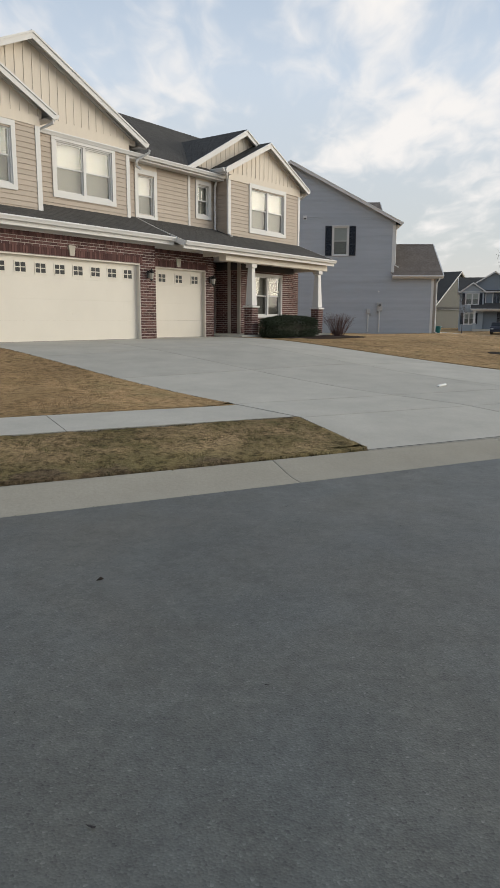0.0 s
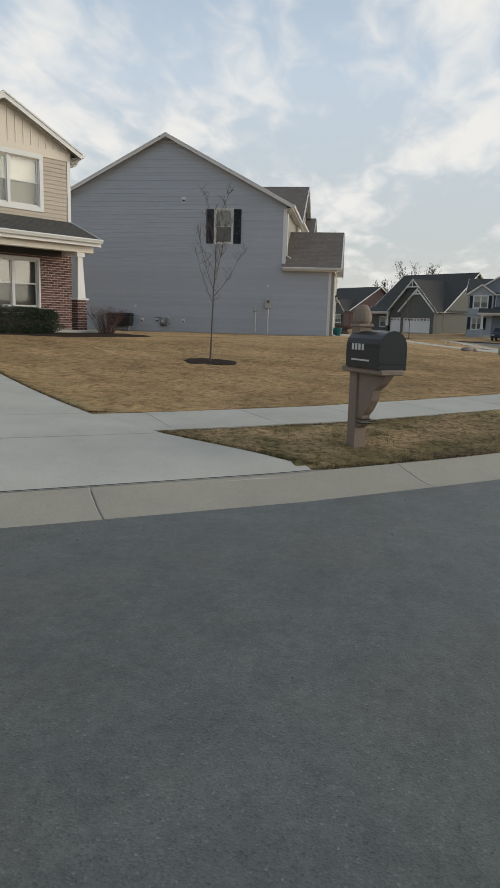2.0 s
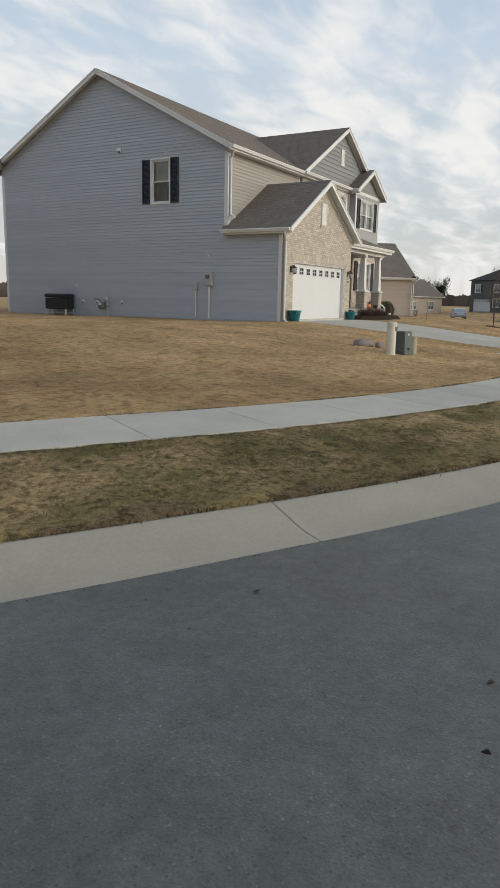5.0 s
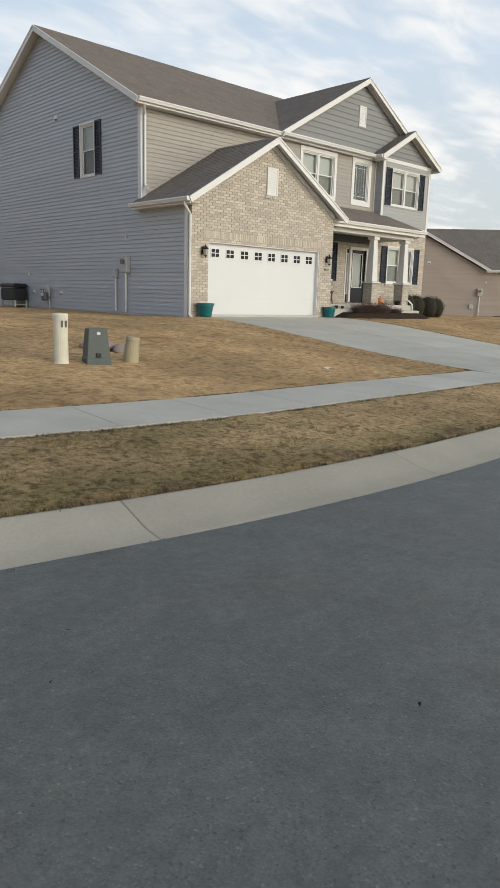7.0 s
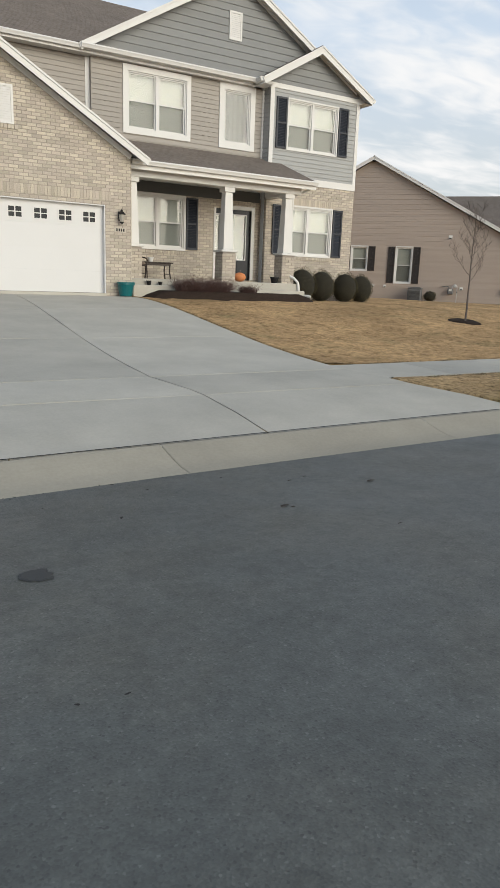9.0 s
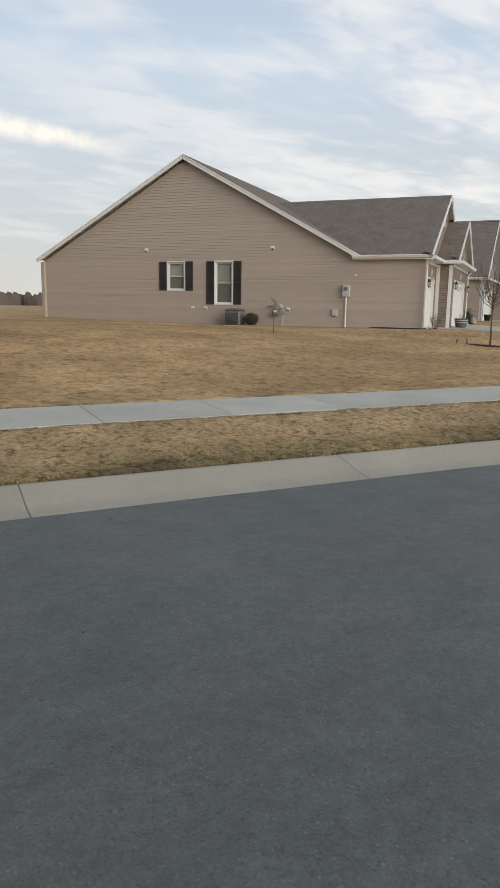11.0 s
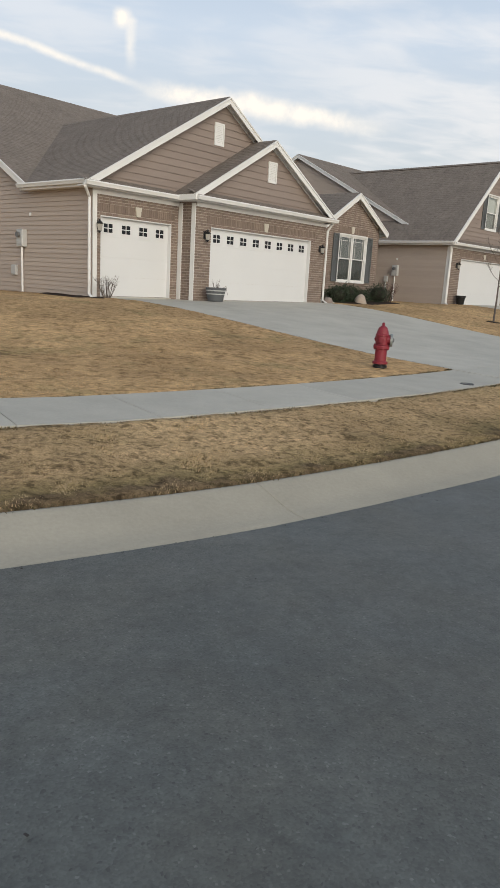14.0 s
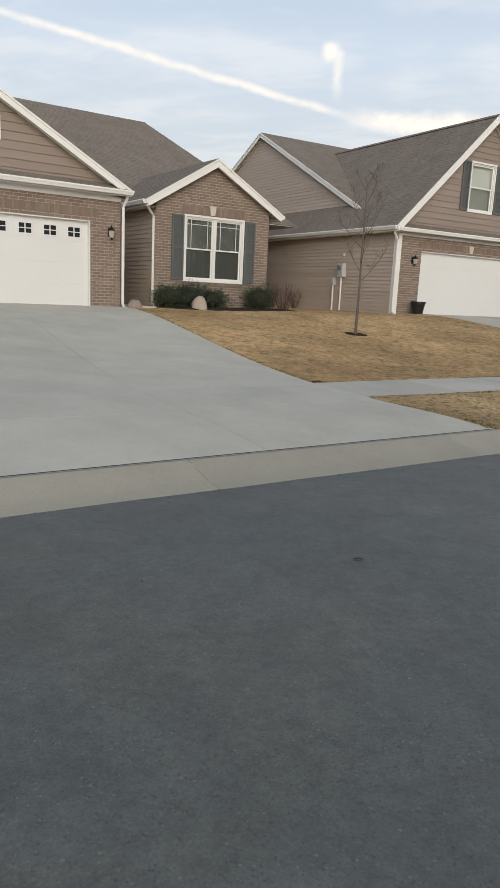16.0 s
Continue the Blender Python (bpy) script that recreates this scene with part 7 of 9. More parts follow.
def mailbox(x, y, yaw, post_mat, label, size=1.0):
    """A large arched mailbox on a timber post with a bracket, arm and pyramid finial; the door looks to local -y."""
    z = gz(x, y)
    m = thing("mailbox", pose(x, y, z, 0, 0, yaw) @ Matrix.Scale(size, 4), label, "mailbox")
    p = Mesh()
    p.box(-.07, .06, -.3, .07, .20, 1.22, .008)
    post = part("post", p, post_mat, m)
    f = Mesh()
    f.box(-.088, .042, 1.215, .088, .218, 1.245, .008)
    f.lathe([(.074, 1.24), (.090, 1.27), (.093, 1.305), (.088, 1.345), (.074, 1.39), (.054, 1.42), (.040, 1.43), (.004, 1.432)], 14, (0, .13, 0))
    part("finial", f, post_mat, post)
    a = Mesh()
    a.box(-.13, -.44, .78, .13, .26, .83, .01)
    part("arm", a, post_mat, m)
    b = Mesh()
    prof = [(.06, .22), (-.02, .26), (-.03, .36), (-.10, .42), (-.17, .52), (-.20, .62), (-.30, .68), (-.40, .78), (.06, .78)]
    n = len(b.v)
    for sx in (-.045, .045):
        b.v += [(sx, q, zz) for q, zz in prof]
    k = len(prof)
    b.f += [(n + i, n + (i + 1) % k, n + k + (i + 1) % k, n + k + i) for i in range(k)] + [tuple(n + k - 1 - i for i in range(k)), tuple(n + k + i for i in range(k))]
    br = part("bracket", b, post_mat, m)
    g = Mesh()
    for zz in (.27, .31):
        g.box(-.05, -.045, zz, .05, .055, zz + .015)
    part("bracket_band", g, MBOX, br)
    # arched shell
    s = Mesh()
    prof = [(-.145, 0), (.145, 0), (.145, .20)] + [(.145 * math.cos(t), .20 + .145 * math.sin(t)) for t in np.linspace(.2, math.pi - .2, 9)] + [(-.145, .20)]
    n, k = 0, len(prof)
    for yy in (-.40, .16):
        s.v += [(u, yy, .835 + v) for u, v in prof]
    s.f += [(i, (i + 1) % k, k + (i + 1) % k, k + i) for i in range(k)] + [tuple(k + i for i in range(k))]
    box = part("box", s, MBOX, m)
    d = Mesh()
    q2 = [(u * 1.05, (v - .16) * 1.05 + .16) for u, v in prof]
    for yy in (-.425, -.40):
        d.v += [(u, yy, .835 + v) for u, v in q2]
    d.f += [(i, (i + 1) % k, k + (i + 1) % k, k + i) for i in range(k)] + [tuple(k - 1 - i for i in range(k)), tuple(k + i for i in range(k))]
    part("box_door", d, MBOX, box)
    h = Mesh()
    h.box(-.12, -.432, .885, .12, -.425, .893)
    part("door_trim", h, MBOX, box)
    for i in range(4):
        c = Mesh()
        c.box(-.1485, .02 - i * .058, 1.00, -.1455, .055 - i * .058, 1.06)
        part("number_bar", c, LETTER, box)
    c = Mesh()
    c.box(-.1485, -.25, .90, -.1455, .06, .915)
    part("lettering_bar", c, LETTER, box)
    fl = Mesh()
    fl.box(.147, -.2, .95, .155, -.17, 1.12)
    fl.box(.147, -.28, 1.08, .155, -.17, 1.12)
    part("flag", fl, post_mat, box)
    return m


def road_yaw(x, y):
    s_, _ = sd(x, y)
    return math.degrees(float(np.interp(s_[0], ks, kh)))


mailbox(-29.46, -1.05, road_yaw(-29.46, -1.05) - 5, MPOST, "black arched mailbox on a weathered tan timber post", 1.05)
mailbox(7.50, -11.49, road_yaw(7.50, -11.49), MPOSTG, "black arched mailbox on a grey weathered timber post", 1.13)

HYD = mat("red_hydrant_paint", (0.20, 0.018, 0.029), 0.5, grain=0.12, stain=0.15, sscale=6, bump=0.1)


CAPM = mat("dull_steel", (0.26, 0.27, 0.265), 0.45, metal=0.55, grain=0.2, stain=0.25, sscale=9, bump=0.1)


def hydrant(x, y):
    z = gz(x, y) + 0.01
    h = thing("fire_hydrant", pose(x, y, z, 0, 0, road_yaw(x, y)) @ Matrix.Scale(0.88, 4), "red fire hydrant with a steel outlet cap, on dry grass", "fire hydrant")
    f = Mesh()
    f.lathe([(.10, -.1), (.10, .03), (.135, .035), (.135, .07), (.115, .075), (.115, .10)], 18)
    part("foot", f, BLACK, h)
    b = Mesh()
    b.lathe([(.145, .10), (.145, .14), (.115, .15), (.11, .16), (.11, .37), (.115, .385), (.15, .39), (.15, .415), (.152, .42), (.15, .445), (.12, .455), (.118, .62)], 22)
    body = part("barrel", b, HYD, h)
    c = Mesh()
    c.lathe([(.13, .62), (.13, .645), (.115, .66), (.10, .72), (.078, .775), (.045, .80), (.03, .805)], 20)
    bon = part("bonnet", c, HYD, h)
    c = Mesh()
    c.lathe([(.026, .80), (.026, .85), (.018, .865), (.004, .87)], 5)
    part("operating_nut", c, HYD, bon)
    for ax, ay in ((-.86, -.5), (.5, .86)):
        o = Mesh()
        o.tube([(ax * .09, ay * .09, .55), (ax * .15, ay * .15, .55)], .048, 12)
        o.tube([(ax * .15, ay * .15, .55), (ax * .155, ay * .155, .55), (ax * .20, ay * .20, .55), (ax * .205, ay * .205, .55)], [.05, .062, .062, .045], 8)
        o.tube([(ax * .20, ay * .20, .55), (ax * .225, ay * .225, .55)], .018, 5)
        part("side_outlet", o, HYD, h)
    ax, ay = .55, -.835
    o = Mesh()
    o.tube([(ax * .07, ay * .07, .55), (ax * .145, ay * .145, .55)], .085, 16)
    part("front_outlet", o, HYD, h)
    o = Mesh()
    o.tube([(ax * k, ay * k, .55) for k in (.145, .15, .185, .195)], [.112, .12, .12, .10], 18)
    cap_ = part("outlet_cap", o, CAPM, h, "grey steel outlet cap")
    o = Mesh()
    o.tube([(ax * k, ay * k, .55) for k in (.19, .20, .225)], [.055, .05, .022], 10)
    part("cap_nut", o, ACG, cap_)
    for i in range(8):
        a = i * math.tau / 8
        n = Mesh()
        n.lathe([(.013, .36), (.013, .47)], 6, (.133 * math.cos(a), .133 * math.sin(a), 0))
        part("bolt", n, HYD, body)
    return h


hydrant(37.545, -3.03)

PEDW = mat("cream_plastic", (0.60, 0.57, 0.47), 0.6, grain=0.06, stain=0.18, sscale=4, bump=0.05)
PEDG = mat("green_grey_plastic", (0.085, 0.10, 0.093), 0.6, grain=0.08, stain=0.15, sscale=4, bump=0.05)
PEDT = mat("tan_plastic", (0.36, 0.31, 0.20), 0.65, grain=0.08, stain=0.15, sscale=4, bump=0.05)
ROCK = mat("pink_grey_stone", (0.25, 0.205, 0.18), 0.9, grain=0.35, gscale=18, stain=0.3, sscale=3, bump=0.6)

u = thing("utility_pedestal", pose(-8.45, -6.83, gz(-8.45, -6.83), 0, 0, -8), "tall cream round utility pedestal on the lawn", "utility box")
me = Mesh(); me.lathe([(.115, -.1), (.115, .02), (.107, .03), (.107, .67)], 20); part("tube", me, PEDW, u)
me = Mesh(); me.lathe([(.117, .67), (.117, .73), (.107, .752), (.03, .76)], 20); part("cap", me, PEDW, u)
for k in range(2):
    me = Mesh(); me.box(-.03 + k * .06, -.113, .55, 0 + k * .06, -.103, .65); part("label_bar", me, PEDG, u)
u = thing("utility_box", pose(-7.92, -6.95, gz(-7.92, -6.95), 0, 0, -15), "green-grey plastic utility box with a flared base on the lawn", "utility box")
me = Mesh()
for r, d_, z in ((.185, .17, -.1), (.185, .17, .10), (.175, .155, .12), (.14, .125, .53), (.13, .115, .55)):
    me.v += [(-r, -d_, z), (r, -d_, z), (r, d_, z), (-r, d_, z)]
for i in range(4):
    for k in range(4):
        me.f.append((4 * i + k, 4 * i + (k + 1) % 4, 4 * i + 4 + (k + 1) % 4, 4 * i + 4 + k))
me.f.append((16, 17, 18, 19))
part("shell", me, PEDG, u)
me = Mesh(); me.box(-.04, -.172, .12, .03, -.150, .18); part("lock", me, BLACK, u)
me = Mesh(); me.box(-.02, -.135, .46, .03, -.120, .50); part("tag", me, LETTER, u)
u = thing("utility_stub", pose(-7.3, -6.95, gz(-7.3, -6.95), 4, 5, 10), "short leaning tan utility stub on the lawn", "utility box")
me = Mesh(); me.lathe([(.13, -.1), (.125, .1), (.105, .36), (.11, .37), (.105, .42), (.03, .43)], 18); part("tube", me, PEDT, u)


def rock(x, y, z, rad, label, seed=2, material=ROCK):
    me = Mesh()
    rings = 9
    for i in range(rings + 1):
        a = math.pi * i / rings
        for k in range(14):
            b = k * math.tau / 14
            d_ = Vector((math.sin(a) * math.cos(b), math.sin(a) * math.sin(b), math.cos(a)))
            r = 1 + .22 * noise.noise(d_ * 1.7 + Vector((seed, 0, 0))) + .16 * noise.noise(d_ * 4 + Vector((0, seed, 0)))
            me.v.append((x + d_.x * rad[0] * r, y + d_.y * rad[1] * r, z + rad[2] * .55 + d_.z * rad[2] * r))
    for i in range(rings):
        for k in range(14):
            me.f.append((i * 14 + (k + 1) % 14, i * 14 + k, (i + 1) * 14 + k, (i + 1) * 14 + (k + 1) % 14))
    return tagged(part("boulder", me, material, None, smooth=True), label, "boulder")


rock(-7.1, -5.65, gz(-7.1, -5.65), (.34, .24, .13), "flat pinkish grey boulder on the lawn", 2)
rock(-6.85, -6.0, gz(-6.85, -6.0), (.16, .12, .10), "small reddish stone beside the boulder", 4)

# ---------------------------------------------------------------- beside the cream house
sapling(-21.54, 2.15, gz(-21.54, 2.15), 3.55, .55, "slim bare young tree in a mulch ring", 11, .34, 16, .021, 8, lean=(.012, -.032), vase=1.25)
mulch(ring_of(-21.54, 2.15, 0.72), gz, "ring of dark brown bark mulch round a tree", .025)
p = local(cream, 5.2, -1.45)
hg = thing("hedge", Matrix.Translation((p.x, p.y, gz(p.x, p.y))) @ Matrix.Rotation(math.radians(-34.3), 4, "Z"), "low dark green clipped hedge in front of the porch", "hedge")
part("foliage", leafy(15000, (1.55, .46, .40), (0, 0, .37), .042, .92, 20, .25, .12, .55), LEAFD, hg, kind="stuff")
part("face_foliage", leafy(15000, (1.62, .43, .43), (0, 0, .37), .042, .92, 21, .22, .14, .8), LEAFD, hg, kind="stuff")
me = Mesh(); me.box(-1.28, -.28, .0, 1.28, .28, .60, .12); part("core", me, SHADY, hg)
p = local(cream, 8.55, -1.5)
twig_shrub(p.x, p.y, gz(p.x, p.y), .72, .9, 130, "bare reddish-brown twiggy shrub by the porch", 9)
p0, p1, p2, p3 = (local(cream, *q) for q in ((3.9, -1.15), (10.2, -.6), (10.2, -2.1), (4.1, -2.15)))
mulch([(q.x, q.y) for a, b in ((p0, p1), (p1, p2), (p2, p3), (p3, p0)) for q in (a.lerp(b, t) for t in (0, .25, .5, .75))], gz, "dark mulch bed along the porch")

# ---------------------------------------------------------------- beside the grey house
TEAL = mat("teal_glaze", (0.010, 0.115, 0.125), 0.3, grain=0.06, stain=0.1, bump=0.03)


def pot(x, y, z, r, h_, material, label, soil=True, group="", name="plant_pot"):
    t = thing(name, Matrix.Translation((x, y, z)), label, "plant pot", group)
    me = Mesh(); me.lathe([(r * .68, 0), (r * .72, .02), (r * .95, h_ * .82), (r * .95, h_ * .84), (r * .84, h_ * .85)], 20); part("bowl", me, material, t)
    me = Mesh(); me.lathe([(r * .96, h_ * .82), (r * 1.04, h_ * .83), (r * 1.04, h_), (r * .93, h_ * 1.0), (r * .9, h_ * .9)], 20); part("rim", me, material, t)
    if soil:
        me = Mesh(); me.lathe([(r * .9, h_ * .86), (r * .5, h_ * .9), (.02, h_ * .91)], 20); part("soil", me, MULCH, t)
    return t


pot(-.28, -.25, gz(-.28, -.25) + .04, .25, .40, TEAL, "teal glazed plant pot beside the garage door", group="teal pots")
pot(5.33, -.20, gz(5.33, -.20) + .04, .22, .35, TEAL, "teal glazed plant pot beside the garage door", group="teal pots")
BXB = "boxwood balls along the brick wall"
for k, (lx, ly) in enumerate(((11.6, 1.05), (12.4, 1.1), (13.3, 1.05), (14.05, 1.15))):
    bush(lx, ly, gz(lx, ly) - .02, (.47 - .02 * k, .47 - .02 * k, .54 - .02 * k), "round clipped brownish-green boxwood by the wall", LEAFB, 6500, .024, 40 + k, BXB, "boxwood")
mulch([(5.6, .2), (6.5, .2), (7.4, .2), (8.6, -.15), (10.1, -.2), (11.3, .2), (11.5, .0), (10.9, -.75), (9.6, -.9), (8.2, -.85), (6.8, -.7), (5.8, -.45)], gz, "dark mulch bed in front of the porch", .20)
for k, (lx, ly, r, hh) in enumerate(((6.95, -.3, .46, .48), (7.45, -.36, .6, .56), (7.95, -.38, .52, .5), (8.75, -.5, .28, .34))):
    twig_shrub(lx, ly, gz(lx, ly), r, hh, 230, "low reddish-brown dormant grass clump in the bed", 60 + k, TWIG, .005, "dormant clumps")
GOURD = mat("orange_gourd", (0.56, 0.21, 0.075), 0.6, grain=0.08, bump=0.08)
g = thing("pumpkin", Matrix.Translation((9.0, .42, .40)) @ Matrix.Scale(1.3, 4), "orange pumpkin on the porch edge", "pumpkin")
me = Mesh()
for i in range(8):
    a = math.pi * i / 7
    for k in range(20):
        b = k * math.tau / 20
        r = .13 * math.sin(a) * (1 + .07 * abs(math.cos(5 * b)))
        me.v.append((r * math.cos(b), r * math.sin(b), .10 - .10 * math.cos(a)))
for i in range(7):
    for k in range(20):
        me.f.append((i * 20 + k, i * 20 + (k + 1) % 20, (i + 1) * 20 + (k + 1) % 20, (i + 1) * 20 + k))
part("fruit", me, GOURD, g, smooth=True)
me = Mesh(); me.tube([(0, 0, .19), (.01, 0, .23), (.03, .01, .25)], [.018, .012, .010], 6); part("stalk", me, BARK, g)
pot(10.2, .45, .40, .13, .17, BLACK, "small dark pot on the porch edge")

WOODB = mat("dark_stained_wood", (0.035, 0.024, 0.019), 0.55, grain=0.25, gscale=25, stretch=(.5, 6, 6), bump=0.15)


CUSHION = mat("taupe_cushion", (0.16, 0.125, 0.10), 0.9, grain=0.2, stain=0.15, bump=0.2)


def porch_chair(x, y, z, yaw):
    """A low metal armchair with curved arms and a cushion."""
    c = thing("porch_chair", pose(x, y, z, 0, 0, yaw), "dark metal porch armchair with a taupe cushion", "chair")
    for sx in (-.25, .25):
        for sy, top in ((-.22, .52), (.22, .70)):
            me = Mesh(); me.tube([(sx, sy * 1.1, 0), (sx, sy, .36), (sx, sy * 1.04, top)], .016, 8); part("leg", me, WOODB, c)
        me = Mesh(); me.tube([(sx, .22, .58), (sx * 1.06, .0, .575), (sx * 1.06, -.2, .54), (sx, -.25, .47)], .018, 8); part("armrest", me, WOODB, c)
    me = Mesh(); me.box(-.24, -.22, .33, .24, .22, .36, .008); part("seat_frame", me, WOODB, c)
    me = Mesh(); me.box(-.23, -.22, .362, .23, .19, .45, .03); part("cushion", me, CUSHION, c)
    me = Mesh(); me.tube([(-.25, .23, .70), (0, .25, .73), (.25, .23, .70)], .018, 8); part("back_rail", me, WOODB, c)
    for k in range(5):
        u = -.18 + k * .09
        me = Mesh(); me.tube([(u, .225, .36), (u, .245, .715)], .008, 6); part("back_bar", me, WOODB, c)
    return c


def porch_table(x, y, z):
    """A low dark table with turned-out legs and a lower rail."""
    t = thing("porch_table", pose(x, y, z), "low dark wooden table on the porch", "table")
    me = Mesh(); me.box(-.44, -.24, .43, .44, .24, .46, .008); part("tabletop", me, WOODB, t)
    me = Mesh(); me.box(-.39, -.20, .37, .39, .20, .43); part("apron", me, WOODB, t)
    for sx in (-.37, .37):
        for sy in (-.18, .18):
            me = Mesh(); me.tube([(sx, sy, .40), (sx * .97, sy, .2), (sx * 1.06, sy * 1.1, 0)], .021, 8); part("leg", me, WOODB, t)
        me = Mesh(); me.tube([(sx, -.18, .14), (sx, .18, .14)], .012, 6); part("stretcher", me, WOODB, t)
    return t


porch_chair(6.18, 1.35, .40, 25)
porch_table(6.88, 1.55, .40)
pot(6.72, 1.52, .86, .09, .12, WHITE, "small white pot on the porch table")
pot(6.1, .14, .24, .07, .11, BLACK, "small dark pot on the porch step", group="step pots")
pot(6.42, .13, .24, .06, .09, BLACK, "small dark pot on the porch step", group="step pots")


def wall_box(h, x, y, z0, wx, wy, hz, label, material=GALV, dial=True, pipe=None, name="electric_meter"):
    """A meter box on a wall that looks to local -x, with its pipe to the ground."""
    t = thing(name, h.matrix_basis @ Matrix.Translation((x, y, z0)), label, "meter")
    me = Mesh(); me.box(-wx, -wy / 2, 0, 0, wy / 2, hz, .012); part("housing", me, material, t)
    me = Mesh(); me.box(-wx - .012, -wy / 2 + .02, hz * .08, -wx, wy / 2 - .02, hz * .9, .004); part("cover", me, material, t)
    if dial:
        me = Mesh(); me.tube([(-wx - .01, 0, hz * .68), (-wx - .09, 0, hz * .68)], .08, 14); part("dial", me, ACG, t)
    if pipe:
        me = Mesh(); me.tube([(-wx * .5, 0, 0), (-wx * .5, 0, pipe)], .032, 8); part("conduit", me, WHITE, t)
    return t


def vent_hood(h, x, y, z, label="small white vent hood on the siding", size=.16):
    t = thing("vent_hood", h.matrix_basis @ Matrix.Translation((x, y, z)), label, "vent", "wall vents")
    me = Mesh(); me.box(-.03, -size / 2, -size / 2, 0, size / 2, size / 2, .006); part("flange", me, WHITE, t)
    me = Mesh(); me.sweep(((0, 0), (.05, 0), (.02, size * .45)), (-.03, -size * .35, -.03), (-.03, size * .35, -.03)); part("hood", me, WHITE, t)
    if size > .13:
        me = Mesh(); me.box(-.036, -size * .3, -size * .42, -.028, size * .3, -size * .12); part("opening", me, DARK, t)
    return t


def gas_meter(h, x, y, z):
    """A gas meter with its riser, regulator and pipes, standing off the wall."""
    t = thing("gas_meter", h.matrix_basis @ Matrix.Translation((x, y, z)), "grey gas meter with regulator and pipework at the wall foot", "meter")
    me = Mesh(); me.box(-.10, -.17, .18, .10, .13, .50, .045); body = part("body", me, ACG, t)
    me = Mesh(); me.box(-.115, -.10, .36, -.099, .06, .46, .004); part("dial", me, LETTER, body)
    me = Mesh(); me.tube([(0, -.10, .49), (0, -.10, .60), (0, -.10, .63), (0, -.32, .63), (0, -.36, .60), (0, -.36, -.3)], .022, 8); part("riser", me, GALV, t)
    me = Mesh(); me.tube([(0, .07, .49), (0, .07, .58), (.02, .10, .60), (.02, .40, .60), (.12, .44, .60), (.2, .44, .60)], .022, 8); part("house_pipe", me, ACG, t)
    me = Mesh(); me.tube([(-.05, -.24, .63), (-.02, -.24, .63), (.02, -.24, .63), (.05, -.24, .63)], [.05, .10, .10, .05], 14); part("regulator", me, GALV, t)
    me = Mesh(); me.tube([(-.03, -.36, .30), (.03, -.36, .30)], .035, 8); part("valve", me, ACG, t)
    return t


def air_unit(h, x, y, z, label, material=GALV, sz=(.75, .75, .8)):
    t = thing("air_conditioner", h.matrix_basis @ Matrix.Translation((x, y, z)), label, "air conditioner")
    a, b, c = sz
    me = Mesh(); me.box(-a / 2 - .06, -b / 2 - .06, -.12, a / 2 + .06, b / 2 + .06, .05, .01); part("pad", me, CONC, t)
    me = Mesh(); me.box(-a / 2, -b / 2, .05, a / 2, b / 2, c - .08, .04); part("casing", me, material, t)
    me = Mesh(); me.box(-a / 2 - .01, -b / 2 - .01, c - .08, a / 2 + .01, b / 2 + .01, c, .03); part("top", me, material, t)
    for k in range(12):
        me = Mesh(); z0 = .12 + k * (c - .28) / 12
        me.box(-a / 2 - .008, -b / 2 + .05, z0, -a / 2 + .002, b / 2 - .05, z0 + .018); part("louvre", me, BLACK, t)
    me = Mesh(); me.lathe([(.28, c), (.28, c + .015), (.03, c + .02)], 16); part("fan_grille", me, BLACK, t)
    return t


BINM = mat("black_bin_plastic", (0.012, 0.013, 0.015), 0.5, grain=0.1, bump=0.05)
wall_box(grey, -.66, 3.28, 1.22, .16, .32, .50, "grey electric meter box with a white conduit on the siding", pipe=-1.25)
wall_box(grey, -.66, 3.93, 1.05, .10, .22, .30, "small grey utility box on the siding", dial=False, pipe=-1.05, name="utility_box")
vent_hood(grey, -.66, 7.75, 6.55, "small white vent block high on the siding", .22)
vent_hood(grey, -.66, 3.35, 2.35, "small white hook on the siding", .09)
for yy in (9.92, 9.12, 7.72):
    vent_hood(grey, -.66, yy, .51)
vent_hood(grey, -.66, 10.28, 1.2, "small white outlet cover on the siding", .12)
gas_meter(grey, -.82, 8.75, 0.02)
b_ = thing("storage_box", Matrix.Translation((-1.02, 11.0, gz(-1.02, 11.0))), "black lidded storage box on grey legs against the siding", "storage box")
me = Mesh(); me.box(-.26, -.64, .24, .26, .64, .72, .04); part("body", me, BINM, b_)
me = Mesh(); me.box(-.29, -.67, .735, .29, .67, .90, .05); part("lid", me, BINM, b_)
for sx in (-.24, .24):
    for sy in (-.58, .58):
        me = Mesh(); me.box(sx - .03, sy - .03, -.05, sx + .03, sy + .03, .25); part("leg", me, GALV, b_)
me = Mesh(); me.box(-.26, -.58, .06, .26, .58, .09); part("shelf", me, GALV, b_)
ds = thing("satellite_dish", grey.matrix_basis @ Matrix.Translation((-1.0, 14.6, 6.55)), "grey satellite dish at the roof corner", "satellite dish")
me = Mesh(); me.tube([(0, 0, -.3), (0, 0, .05)], .025, 8); part("mast", me, GALV, ds)
me = Mesh(); me.lathe([(.40, .13), (.30, .06), (.14, .015), (.01, 0), (.01, -.015), (.40, .115)], 20); dd_ = part("reflector", me, ACG, ds); dd_.matrix_basis = pose(0, 0, .1, 55, 0, 40)
me = Mesh(); me.tube([(0, -.05, .05), (-.1, -.3, .1), (-.15, -.42, .3)], .012, 6); part("feed_arm", me, GALV, ds)

